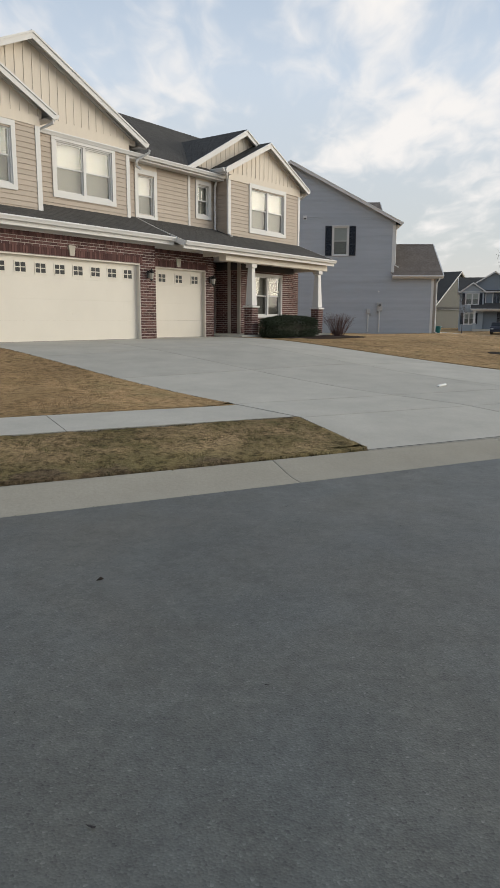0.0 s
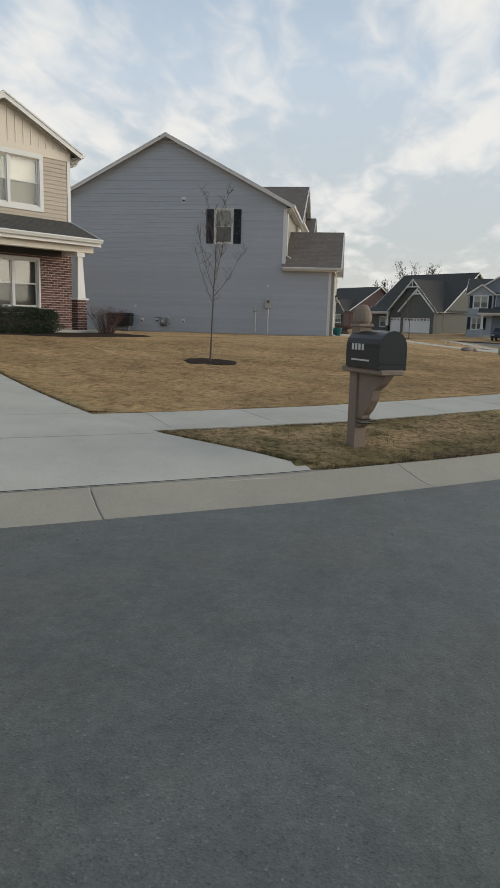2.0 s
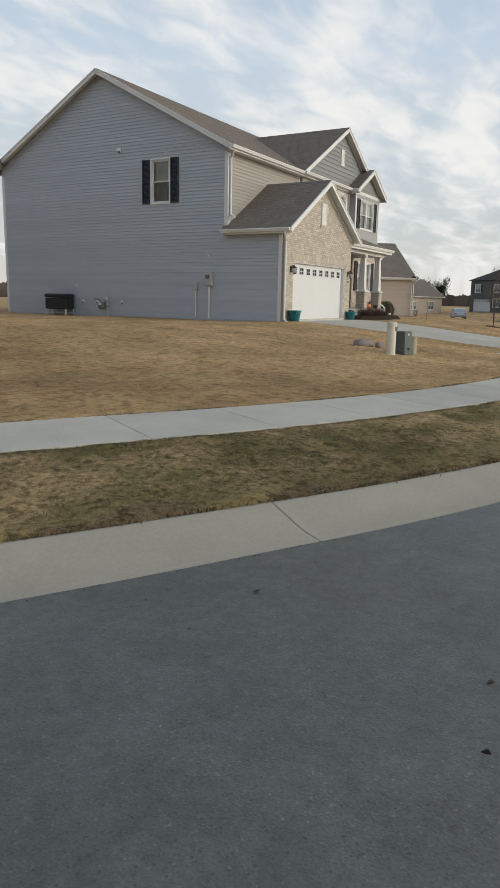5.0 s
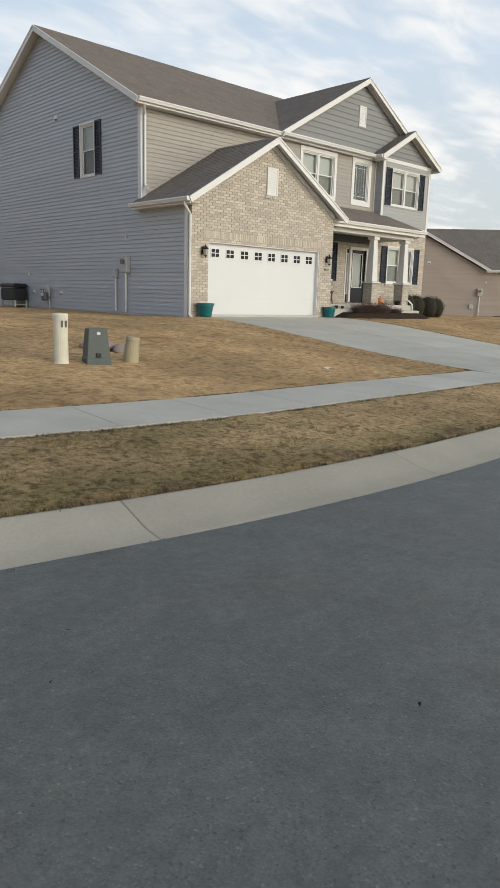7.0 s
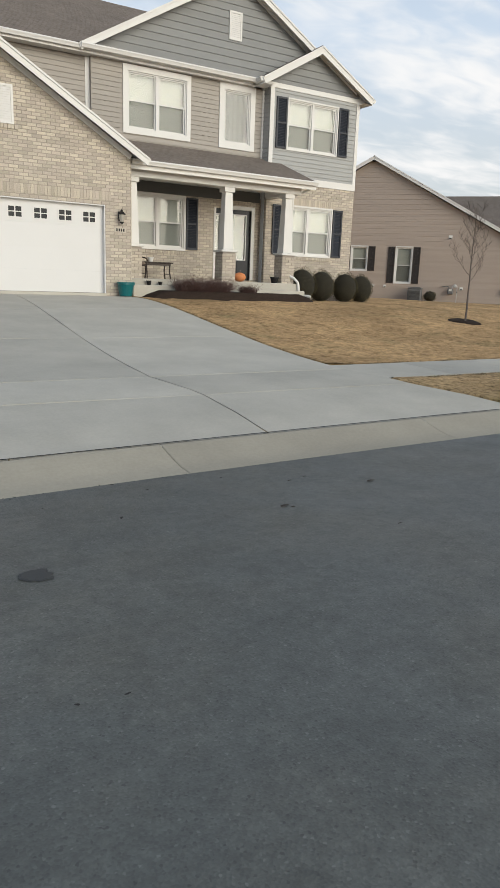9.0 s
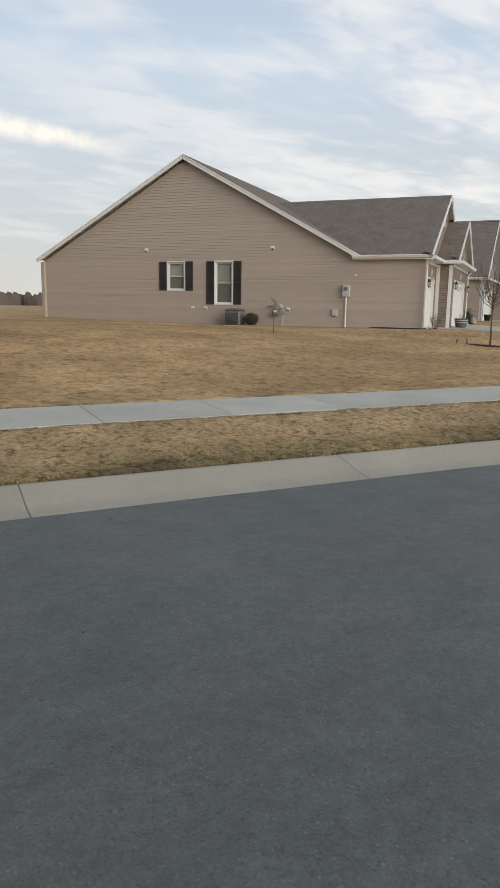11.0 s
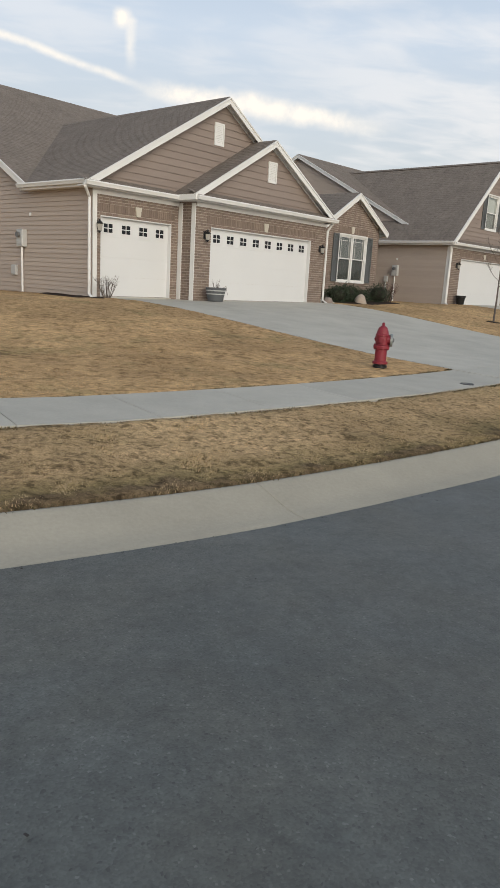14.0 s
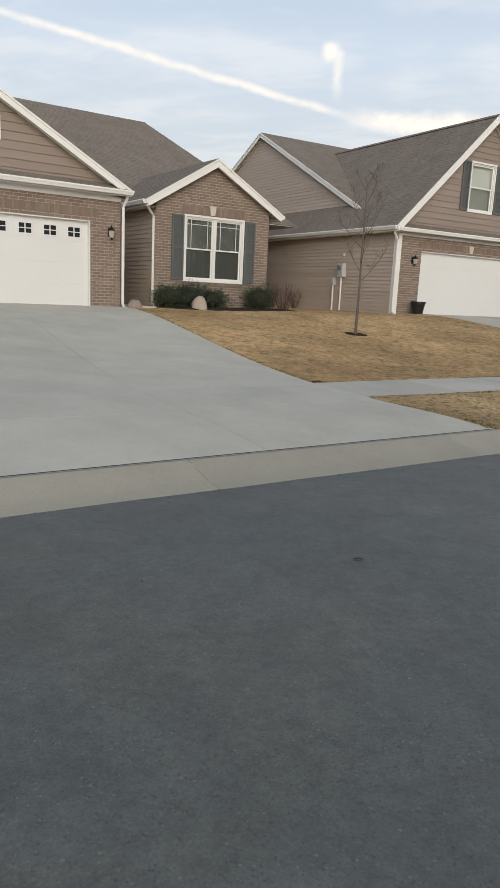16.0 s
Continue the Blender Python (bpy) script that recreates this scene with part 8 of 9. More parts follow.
sapling(12.5, -4.9, gz(12.5, -4.9), 3.0, .42, "bare young tree with rising limbs on the lawn", 23, .36, 15, .026, 9)
mulch(ring_of(12.5, -4.9, 0.46), gz, "ring of dark bark mulch round a tree", .04)
sapling(22.8, 1.47, gz(22.8, 1.47), 1.1, .16, "very thin bare sapling on the lawn", 29, .45, 5, .014, 3)

# ---------------------------------------------------------------- beside the taupe house
vase_tree(28.62, -1.68, gz(28.62, -1.68), "bare vase-shaped young tree in a mulch ring", 31)
mulch(ring_of(28.66, -1.66, 0.72), gz, "ring of dark bark mulch round a tree", .025)
for x_, y_, tilt in ((27.78, -1.12, 9), (28.47, -0.88, -5)):
    st_ = thing("stake", pose(x_, y_, gz(x_, y_), tilt, tilt * .6, 20), "short weathered wooden stake beside the mulch ring", "stake", "stakes")
    me = Mesh(); me.box(-.018, -.018, -.1, .018, .018, .15, .004); part("shaft", me, BARK, st_)
    me = Mesh(); me.lathe([(.020, .15), (.022, .16), (.012, .175)], 6); part("head", me, BARK, st_)
wall_box(taupe, -.27, 3.30, 1.25, .16, .32, .50, "grey electric meter box with a white conduit on the siding", pipe=-1.3)
wall_box(taupe, -.27, 3.79, .42, .08, .26, .30, "small pale utility box low on the siding", GALV, dial=False, name="utility_box")
vent_hood(taupe, -.27, 6.75, 3.35, "small white vent block high on the siding", .2)
vent_hood(taupe, -.27, 13.2, 3.35, "small white vent block high on the siding", .2)
vent_hood(taupe, -.27, 2.93, 2.17, "small white hook on the siding", .09)
for yy in (5.94, 10.05, 10.72):
    vent_hood(taupe, -.27, yy, .68)
air_unit(taupe, -.8, 8.32, gz(*local(taupe, -.8, 8.32)[:2]) + .266 - .06, "dark grey air conditioner on a pad beside the siding", ACG, (.72, .72, .78))
p = local(taupe, -.85, 7.5)
bush(p.x, p.y, gz(p.x, p.y), (.34, .34, .30), "small dark shrub beside the air conditioner", LEAFB, 900, .05, 71)
gas_meter(taupe, -.45, 6.5, .18)
p = local(taupe, -.15, -.5)
twig_shrub(p.x, p.y, gz(p.x, p.y), .38, .62, 26, "small bare shrub at the garage corner", 73, BARK, .008)
mulch([(q.x, q.y) for q in (local(taupe, *a) for a in ((-.3, 2.6), (-.28, 1.0), (-.3, -.1), (.15, -.2), (.1, -.75), (-.55, -.8), (-.75, 0), (-.7, 1.2), (-.55, 2.3)))], gz, "dark soil strip at the garage corner", .03)
# half-barrel planter with hoops and a dead stem
p = local(taupe, 3.32, -1.2)
pl = thing("barrel_planter", Matrix.Translation((p.x, p.y, gz(p.x, p.y) + .04)), "grey half-barrel planter with pale hoops and dead stems", "planter")
GREYP = mat("grey_planter", (0.09, 0.095, 0.10), 0.6, grain=0.15, bump=0.1)
me = Mesh(); me.lathe([(.22, 0), (.23, .02), (.31, .40), (.29, .40), (.28, .36)], 22); part("tub", me, GREYP, pl)
for z0, r in ((.20, .272), (.30, .293)):
    me = Mesh(); me.lathe([(r, z0), (r + .006, z0 + .005), (r + .01, z0 + .028), (r, z0 + .03)], 22); part("hoop", me, GALV, pl)
me = Mesh(); me.lathe([(.285, .36), (.1, .38), (.02, .385)], 18); part("soil", me, MULCH, pl)
me = Mesh()
for k in range(9):
    a = k * 2.3
    me.tube([(.05 * math.cos(a), .05 * math.sin(a), .37), (.12 * math.cos(a), .12 * math.sin(a), .5 + .02 * k)], [.008, .003], 4)
me.tube([(.2, 0, .38), (.3, .02, .46), (.36, .02, .2)], [.012, .01, .004], 5)
part("dead_stems", me, BARK, pl, kind="stuff")
for k, (lx, ly, r, hz) in enumerate(((11.0, -.35, .48, .36), (11.7, -.3, .52, .40), (12.4, -.3, .50, .34), (14.1, -.3, .50, .42))):
    p = local(taupe, lx, ly)
    bush(p.x, p.y, gz(p.x, p.y) - .02, (r, r, hz), "dark green rounded shrub under the window", LEAFD, 4200, .045, 80 + k, "shrubs under the window", loose=.55)
p = local(taupe, 15.1, -.2)
twig_shrub(p.x, p.y, gz(p.x, p.y), .5, .85, 60, "bare brown twiggy shrub by the brick wing", 91, TWIG)
p = local(taupe, 11.6, -1.05)
rock(p.x, p.y, gz(p.x, p.y) - .05, (.21, .20, .27), "pale tan boulder in the planting bed", 7, mat("tan_stone", (0.36, 0.30, 0.25), 0.9, grain=0.2, gscale=18, stain=0.25, sscale=4, bump=0.5))
p = local(taupe, 9.75, -.8)
rock(p.x, p.y, gz(p.x, p.y) - .02, (.2, .17, .16), "small grey-brown stone beside the garage", 12)
mulch([(q.x, q.y) for q in (local(taupe, *a) for a in ((10.5, .2), (11.5, .22), (12.5, .22), (13.5, .22), (14.8, .22), (15.7, .1), (15.7, -.7), (14.5, -.95), (13.2, -1.1), (11.9, -1.45), (10.8, -1.15), (10.45, -.4)))], gz, "dark mulch bed under the window")
# path to the entrance
ew = thing("front_path", Matrix(), "narrow concrete path to the recessed entrance", "path", kind="structure")
q = [local(taupe, *a) for a in ((9.5, -.6), (10.5, -.6), (10.5, 3.0), (9.5, 3.0))]
for a0, a1 in ((0, .5), (.5, 1)):
    slab("slab", lambda u_, v, a0=a0, a1=a1: lerp2(lerp2(q[0], q[1], u_), lerp2(q[3], q[2], u_), a0 + (a1 - a0) * v), CONC, ew, 3, 4, .055)
# cover in the pavement
x_, y_ = 38.54, -4.22
lid = thing("utility_cover", Matrix.Translation((x_, y_, gz(x_, y_) + .024)) @ Matrix.Scale(.82, 4), "round dark iron utility cover in the pavement", "utility cover")
me = Mesh(); me.lathe([(.13, -.03), (.13, .006), (.12, .009), (.118, .006)], 20); part("ring", me, BLACK, lid)
me = Mesh(); me.lathe([(.115, -.02), (.115, .005), (.02, .006)], 20); part("plate", me, GALV, lid)

# ---------------------------------------------------------------- beside the steep-gabled house
sapling(46.3, 10.0, gz(46.3, 10.0), 4.0, .62, "bare young tree on the lawn", 43, .34, 14, .034, 8)
mulch(ring_of(46.3, 10.0, 0.30), gz, "small ring of dark bark mulch round a tree", .02)
wall_box(steep, -.02, 2.79, 1.2, .16, .32, .5, "grey electric meter box with a white conduit on the siding", pipe=-1.25)
wall_box(steep, -.02, 3.3, .9, .1, .22, .28, "small grey utility box on the siding", dial=False, pipe=-.95, name="utility_box")
vent_hood(steep, -.02, 2.79, 2.0, "small white hook on the siding", .09)
p = local(steep, .85, -.35)
pot(p.x, p.y, gz(p.x, p.y) + .03, .24, .42, BLACK, "tall black pot beside the garage door")
for k, (lx, ly, r, hz) in enumerate(((-1.3, 5.6, .5, .55), (-.9, 4.6, .4, .4))):
    p = local(steep, lx, ly)
    twig_shrub(p.x, p.y, gz(p.x, p.y), r, hz * 1.6, 50, "bare brown shrub against the siding", 95 + k, TWIG)

# ---------------------------------------------------------------- road marks and litter
rng = random.Random(77)
PAPER = mat("white_paper", (0.72, 0.72, 0.70), 0.8, grain=0.05, bump=0.1)
LEAFL = mat("dead_leaf", (0.04, 0.03, 0.024), 0.8, grain=0.2, bump=0.1)
for x_, y_ in ((29.35, -10.3), (-4.2, -8.45)):
    me = Mesh()
    for i in range(5):
        for j in range(4):
            me.v.append((x_ + (i - 2) * .04, y_ + (j - 1.5) * .035, gz(x_, y_) + .05 + rng.uniform(0, .03)))
    me.f = [(i * 4 + j, i * 4 + j + 1, i * 4 + j + 5, i * 4 + j + 4) for i in range(4) for j in range(3)]
    tagged(part("paper_scrap", me, PAPER), "crumpled white paper scrap in the grass", "litter", "scraps")
n_ = thing("newspaper", pose(-30.41, 6.1, gz(-30.41, 6.1) + .045, 0, 0, -32) @ Matrix.Diagonal((.86, .66, .55, 1)), "rolled newspaper in a white wrapper on the driveway", "newspaper")
me = Mesh(); me.tube([(-.24, 0, 0), (-.2, 0, .006), (0, .01, .004), (.2, 0, .006), (.25, .01, -.002)], [.022, .040, .044, .040, .012], 10); part("roll", me, PAPER, n_, smooth=True)
# pale crumpled sheet added where a patch of glare lies at the lawn edge
glare = Mesh()
for i in range(11):
    for j in range(8):
        a, b = (i - 5) / 5, (j - 3.5) / 3.5
        e_ = max(0, 1 - a * a) * max(0, 1 - b * b)
        x_, y_ = 22.39 + a * .34, -8.9 + b * .22
        glare.v.append((x_ + .04 * noise.noise((a * 3, b * 3, 5)), y_, gz(x_, y_) + .02 + .11 * e_ * (.6 + .9 * abs(noise.noise((a * 2.4, b * 2.4, 1)))) + .02 * noise.noise((a * 9, b * 9, 2))))
glare.f = [(i * 8 + j, i * 8 + j + 1, i * 8 + j + 9, i * 8 + j + 8) for i in range(10) for j in range(7)]
FILM_ = mat("glare_film", (0.27, 0.225, 0.185), 0.3, grain=0.25, bump=0.2)
tagged(part("plastic_bag", glare, FILM_), "pale crumpled sheet standing in for a glare on the lawn", "litter")
c_ = thing("clod", Matrix.Translation((27.24, -9.4, gz(27.24, -9.4) + .02)), "dark clod of earth on the pavement", "clod")
me = Mesh(); me.lathe([(.01, 0), (.05, .003), (.05, .012), (.03, .022), (.005, .026)], 9, (0, 0, 0), .7); part("lump", me, MULCH, c_)
for k in range(26):
    s_ = rng.uniform(-12, 95)
    d_ = -abs(rng.gauss(0, 1.0)) - .1
    x_, y_ = (float(q) for q in at(s_, d_))
    z_ = gz(x_, y_) + .012
    a, r = rng.uniform(0, math.tau), rng.uniform(.009, .017)
    me = Mesh()
    me.v = [(x_ + r * math.cos(a + t) * e, y_ + r * math.sin(a + t) * e, z_ + dz) for t, e, dz in ((0, 1.5, .0), (.8, .6, .012), (2.3, .7, .01), (3.14, 1.4, .0), (4.1, .7, .014), (5.4, .6, .008))]
    me.v.append((x_, y_, z_ - .004))
    me.f = [(i, (i + 1) % 6, 6) for i in range(6)]
    tagged(part("fallen_leaf", me, LEAFL), "curled dead brown leaf on the asphalt", "leaf", "fallen leaves")


# tar blots, grit and bits of leaf over the lane, and a kerb shadow line
bits = Mesh()
for k in range(1500):
    s_, d_ = rng.uniform(-12, 95), -rng.uniform(.15, 5.2)
    # most specks are strung along the kerb to draw its thin shadow line
    if k > 300:
        d_ = rng.gauss(-.012, .014)
    elif k % 3 == 0:
        d_ = -abs(rng.gauss(0, .5)) - .06
    x_, y_ = (float(q) for q in at(s_, d_))
    r, a0, n = rng.uniform(.003, .009) * (1.8 if k % 23 == 0 else 1.0) * (.6 if k > 300 else 1.0), rng.uniform(0, 6), len(bits.v)
    for i in range(6):
        a = i * math.tau / 6
        e_, g_ = r * rng.uniform(.6, 1.4) * 1.8 * math.cos(a), r * rng.uniform(.6, 1.4) * .8 * math.sin(a)
        bits.v.append((x_ + e_ * math.cos(a0) - g_ * math.sin(a0), y_ + e_ * math.sin(a0) + g_ * math.cos(a0), gz(x_, y_) + .005 + rng.uniform(0, .002)))
    bits.v.append((x_, y_, gz(x_, y_) + .008))
    bits.f += [(n + i, n + (i + 1) % 6, n + 6) for i in range(6)]
GRIT = mat("grit_shadow_specks", (0.028, 0.025, 0.024), 0.8, grain=0.3, island=0.5, bump=0.1)
tagged(part("road_grit", bits, GRIT), "dark specks of grit and leaf bits, and of the kerb's thin shadow line", "grit", kind="stuff")
for x_, y_, r in ((1.66, -13.23, .022), (1.83, -13.18, .018), (1.27, -13.75, .04), (1.3, -13.8, .016), (1.71, -14.38, .018), (2.22, -13.5, .042), (46.03, -3.31, .035), (-37.39, 4.15, .035), (-36.56, 4.29, .03)):
    me = Mesh()
    a = rng.uniform(-.5, .5)
    me.v = [(x_ + r * math.cos(t + a) * e, y_ + r * .5 * math.sin(t + a) * e, gz(x_, y_) + .005 + dz * .5) for t, e, dz in ((0, 1.2, .0), (.9, .7, .012), (2.2, .9, .008), (3.14, 1.1, .0), (4.1, .8, .014), (5.4, .6, .006))]
    me.v.append((x_, y_, gz(x_, y_) + .008))
    me.f = [(i, (i + 1) % 6, 6) for i in range(6)]
    tagged(part("fallen_leaf", me, LEAFL), "flat dark dead leaf on the asphalt", "leaf", "fallen leaves")
BLOT = mat("old_tar", (0.040, 0.041, 0.041), 0.6, grain=0.4, gscale=40, bump=0.1)
for x_, y_, r in ((-8.63, -15.14, .075), (-.46, -14.18, .09)):
    me = Mesh()
    me.v = [(x_ + r * k_ * math.cos(i * math.tau / 26) * (1 + .5 * noise.noise((2 * math.cos(i * math.tau / 26), 2 * math.sin(i * math.tau / 26), r * 50))), y_ + .8 * r * k_ * math.sin(i * math.tau / 26) * (1 + .5 * noise.noise((2 * math.cos(i * math.tau / 26), 2 * math.sin(i * math.tau / 26), r * 50))), gz(x_, y_) + h_) for k_, h_ in ((1, .003), (.85, .007)) for i in range(26)]
    me.f = [(i, (i + 1) % 26, 26 + (i + 1) % 26, 26 + i) for i in range(26)] + [tuple(range(26, 52))]
    tagged(part("tar_blot", me, BLOT), "dark tar blot on the asphalt", "blot", "tar blots")
me = Mesh(); me.tube([(10.70, .42, .62), (10.78, .30, .56), (10.88, .22, .44), (10.92, .2, .16), (10.98, .1, .07), (11.15, -.1, .04)], .038, 8)
part("downspout_foot", me, WHITE, grey)


def crack(pts, wide, label):
    """A wandering tar-filled crack in the asphalt."""
    me = Mesh()
    fine = []
    for (x0, y0), (x1, y1) in zip(pts, pts[1:]):
        n = max(2, int(math.hypot(x1 - x0, y1 - y0) / .07))
        fine += [(x0 + (x1 - x0) * k / n + rng.uniform(-.02, .02), y0 + (y1 - y0) * k / n + rng.uniform(-.02, .02)) for k in range(n)]
    dirx, diry = pts[-1][0] - pts[0][0], pts[-1][1] - pts[0][1]
    ln = math.hypot(dirx, diry)
    nx, ny = -diry / ln, dirx / ln
    for x_, y_ in fine:
        w_ = wide * rng.uniform(.3, 1.1)
        z_ = gz(x_, y_) + .010
        me.v += [(x_ - nx * w_, y_ - ny * w_, z_), (x_ + nx * w_, y_ + ny * w_, z_)]
    me.f = [(2 * i, 2 * i + 1, 2 * i + 3, 2 * i + 2) for i in range(len(fine) - 1)]
    return tagged(part("road_crack", me, SEAL), label, "crack", kind="structure")


crack([(31.72, -11.15), (31.95, -11.5), (32.1, -11.9), (32.3, -12.4), (32.55, -13.0), (33.0, -14.6), (33.4, -16.5), (34.3, -19.0)], .012, "dark tar-sealed crack across the asphalt")
crack([(31.5, -11.72), (32.0, -11.62), (32.4, -11.45), (32.75, -11.2), (33.0, -10.85)], .006, "thin dark crack beside the kerb")

# ---------------------------------------------------------------- houses down the street
def far_house(x, y, z, yaw, label, wide, deep, eave, ridge, skin_mat, roof_mat, gables=(), doors=(), windows=(), porch=None, brick=None, hip=False, shut=None, truss=False):
    """A plainer house for the distance: walls, pitched roof, front gables, doors, windows and porch. gables: (u0, u1, y, zpeak, style)."""
    h = house("house", x, y, z, yaw, label)
    pair = (skin_mat, skin_mat)
    low = (brick, brick) if brick else pair
    holes = [(u, -.1, u + w_, 2.13) for u, w_, yy in doors if yy == 0] + [(u, z0, u + w_, z0 + hh) for u, z0, w_, hh, yy in windows if yy == 0]
    f = Wall((0, 0), (1, 0), rect(0, -.5, wide, eave), holes)
    skin(f, "lap", h, low)
    for foot, way, ln in (((wide, deep), (-1, 0), wide),):
        skin(Wall(foot, way, rect(0, -.5, ln, eave)), "lap", h, pair)
    for foot, way in (((0, deep), (0, -1)), ((wide, 0), (0, 1))):
        skin(Wall(foot, way, [(0, -.5), (deep, -.5), (deep, eave), (deep / 2, ridge - .15), (0, eave)] if not hip else rect(0, -.5, deep, eave)), "lap", h, pair)
    if hip:
        c = [(-.4, -.4, eave), (wide + .4, -.4, eave), (wide + .4, deep + .4, eave), (-.4, deep + .4, eave)]
        r0, r1 = (deep * .5, deep / 2, ridge), (wide - deep * .45, deep / 2, ridge)
        for quad in ((c[0], c[1], r1, r0), (c[2], c[3], r0, r1), (c[3], c[0], r0, r0), (c[1], c[2], r1, r1)):
            part("roof_slope", roof_plane(Mesh(), *quad), roof_mat, h)
    else:
        gable_roof(h, (-.35, wide + .35), (-.4, eave, deep + .4, eave), (deep / 2, ridge), roof_mat, WHITE, "x", (True, True), (True, True))
    walls = {0: f}
    for u0, u1, yy, z0, zp, style, mt in gables:
        gh = [(u - u0, -.1, u - u0 + w_, 2.13) for u, w_, dy in doors if dy == yy and u0 <= u < u1 and yy != 0]
        gh += [(u - u0, q, u - u0 + w_, q + hh) for u, q, w_, hh, dy in windows if dy == yy and u0 <= u < u1 and yy != 0]
        g = Wall((u0, yy), (1, 0), [(0, -.5 if yy < 0 else z0), (u1 - u0, -.5 if yy < 0 else z0), (u1 - u0, z0), ((u1 - u0) / 2, zp - .2), (0, z0)], gh)
        skin(g, style, h, (mt, mt))
        walls[(u0, yy)] = g
        if yy < 0:
            for foot, way in (((u0, 0), (0, -1)), ((u1, yy), (0, 1))):
                skin(Wall(foot, way, rect(0, -.5, -yy, z0)), "lap", h, pair)
        gable_roof(h, (yy - .35, deep / 2), (u0 - .35, z0, u1 + .35, z0), ((u0 + u1) / 2, zp), roof_mat, WHITE, "y", (True, False), (False, False))
        if truss:
            mid_, zb = (u0 + u1) / 2, zp - .24 * (zp - z0)
            half_ = .24 * (u1 - u0 + .7) / 2
            me = Mesh()
            me.box(mid_ - half_, yy - .42, zb - .09, mid_ + half_, yy - .36, zb + .09)
            me.box(mid_ - .07, yy - .415, zb + .09, mid_ + .07, yy - .365, zp - .15)
            part("gable_truss", me, WHITE, h)
        for u, w_, dy in doors:
            if dy == yy and u0 <= u < u1 and yy != 0:
                garage_door(g, u - u0, u - u0 + w_, h, lites=0 if w_ < 2 else (4 if w_ < 4 else 8))
        for u, q, w_, hh, dy in windows:
            if dy == yy and u0 <= u < u1 and yy != 0:
                window(g, u - u0, q, u - u0 + w_, q + hh, h, WHITE, twin=w_ > 1.2, shutters="lr" if shut else "", shut_mat=shut)
    for u, w_, yy in doors:
        if yy == 0:
            garage_door(f, u, u + w_, h, lites=0 if w_ < 2 else (4 if w_ < 4 else 8))
    for u, q, w_, hh, yy in windows:
        if yy == 0:
            window(f, u, q, u + w_, q + hh, h, WHITE, twin=w_ > 1.2, shutters="lr" if shut else "", shut_mat=shut)
    if porch:
        u0, u1, out, zt = porch
        shed_roof(h, u0 - .3, u1 + .3, -out - .3, zt, 0.02, zt + .8, roof_mat, WHITE)
        me = Mesh(); me.box(u0, -out, zt - .35, u1, -out + .25, zt - .1); part("porch_beam", me, WHITE, h)
        me = Mesh(); me.box(u0, -out, -.4, u1, -.02, .12); part("porch_floor", me, CONC, h)
        for u in (u0 + .25, u1 - .25):
            porch_column(h, u, -out + .15, .1, .9, zt - .35, skin_mat, skin_mat, WHITE, brick=False)
    return h


def far_z(x, y):
    return gz(x, y) + 0.05


SAGE = mat("sage_siding", (0.064, 0.066, 0.056), 0.65, grain=0.06, stain=0.08, gscale=30, stretch=(1, 1, 6), bump=0.05)
SLATEB = mat("slate_blue_siding", (0.20, 0.23, 0.265), 0.65, grain=0.06, stain=0.08, gscale=30, stretch=(1, 1, 6), bump=0.05)
BLUEG = mat("blue_grey_siding", (0.34, 0.375, 0.41), 0.65, grain=0.06, stain=0.08, gscale=30, stretch=(1, 1, 6), bump=0.05)
MAROON = mat("maroon_siding", (0.060, 0.028, 0.030), 0.7, grain=0.1, stain=0.1, gscale=30, stretch=(1, 1, 6), bump=0.05)
GREYS = mat("slate_siding", (0.105, 0.11, 0.10), 0.7, grain=0.08, stain=0.08, gscale=30, stretch=(1, 1, 6), bump=0.05)
BEIGE = mat("beige_siding", (0.42, 0.36, 0.29), 0.7, grain=0.08, stain=0.08, gscale=30, stretch=(1, 1, 6), bump=0.05)

# craftsman house with twin gables
far_house(78.0, -4.45, -0.6, -134, "dark-roofed craftsman house with twin white-edged gables", 13.6, 15.0, 3.0, 9.0, SAGE, ROOF_G,
          gables=((4.9, 13.58, -1.6, 3.0, 7.7, "lap", SAGE), (7.6, 13.56, -2.2, 3.0, 6.3, "shake", GREYS)),
          doors=((5.0, 2.44, -1.6), (8.1, 4.88, -2.2)), windows=((1.6, .7, 1.2, 1.5, 0),), porch=(0.1, 4.6, 1.5, 3.0), brick=GREYS, truss=True)
# blue-grey two-storey house
far_house(58.2, -15.9, -0.65, -103, "blue-grey two-storey house with white trim and a porch", 11.5, 8.0, 5.3, 7.4, BLUEG, ROOF_G,
          gables=((.1, 3.1, -.5, 5.2, 6.5, "lap", BLUEG), (.3, 8.5, -.02, 5.3, 8.0, "lap", SLATEB)),
          windows=((.7, 3.5, 1.7, 1.5, -.5), (3.4, 3.4, .85, 1.7, 0), (5.3, 3.5, 1.7, 1.5, 0), (.6, .8, 1.3, 1.5, -.5), (5.5, .8, 1.2, 1.6, 0)), porch=(1.7, 8.2, 1.7, 2.9), shut=SHUT)
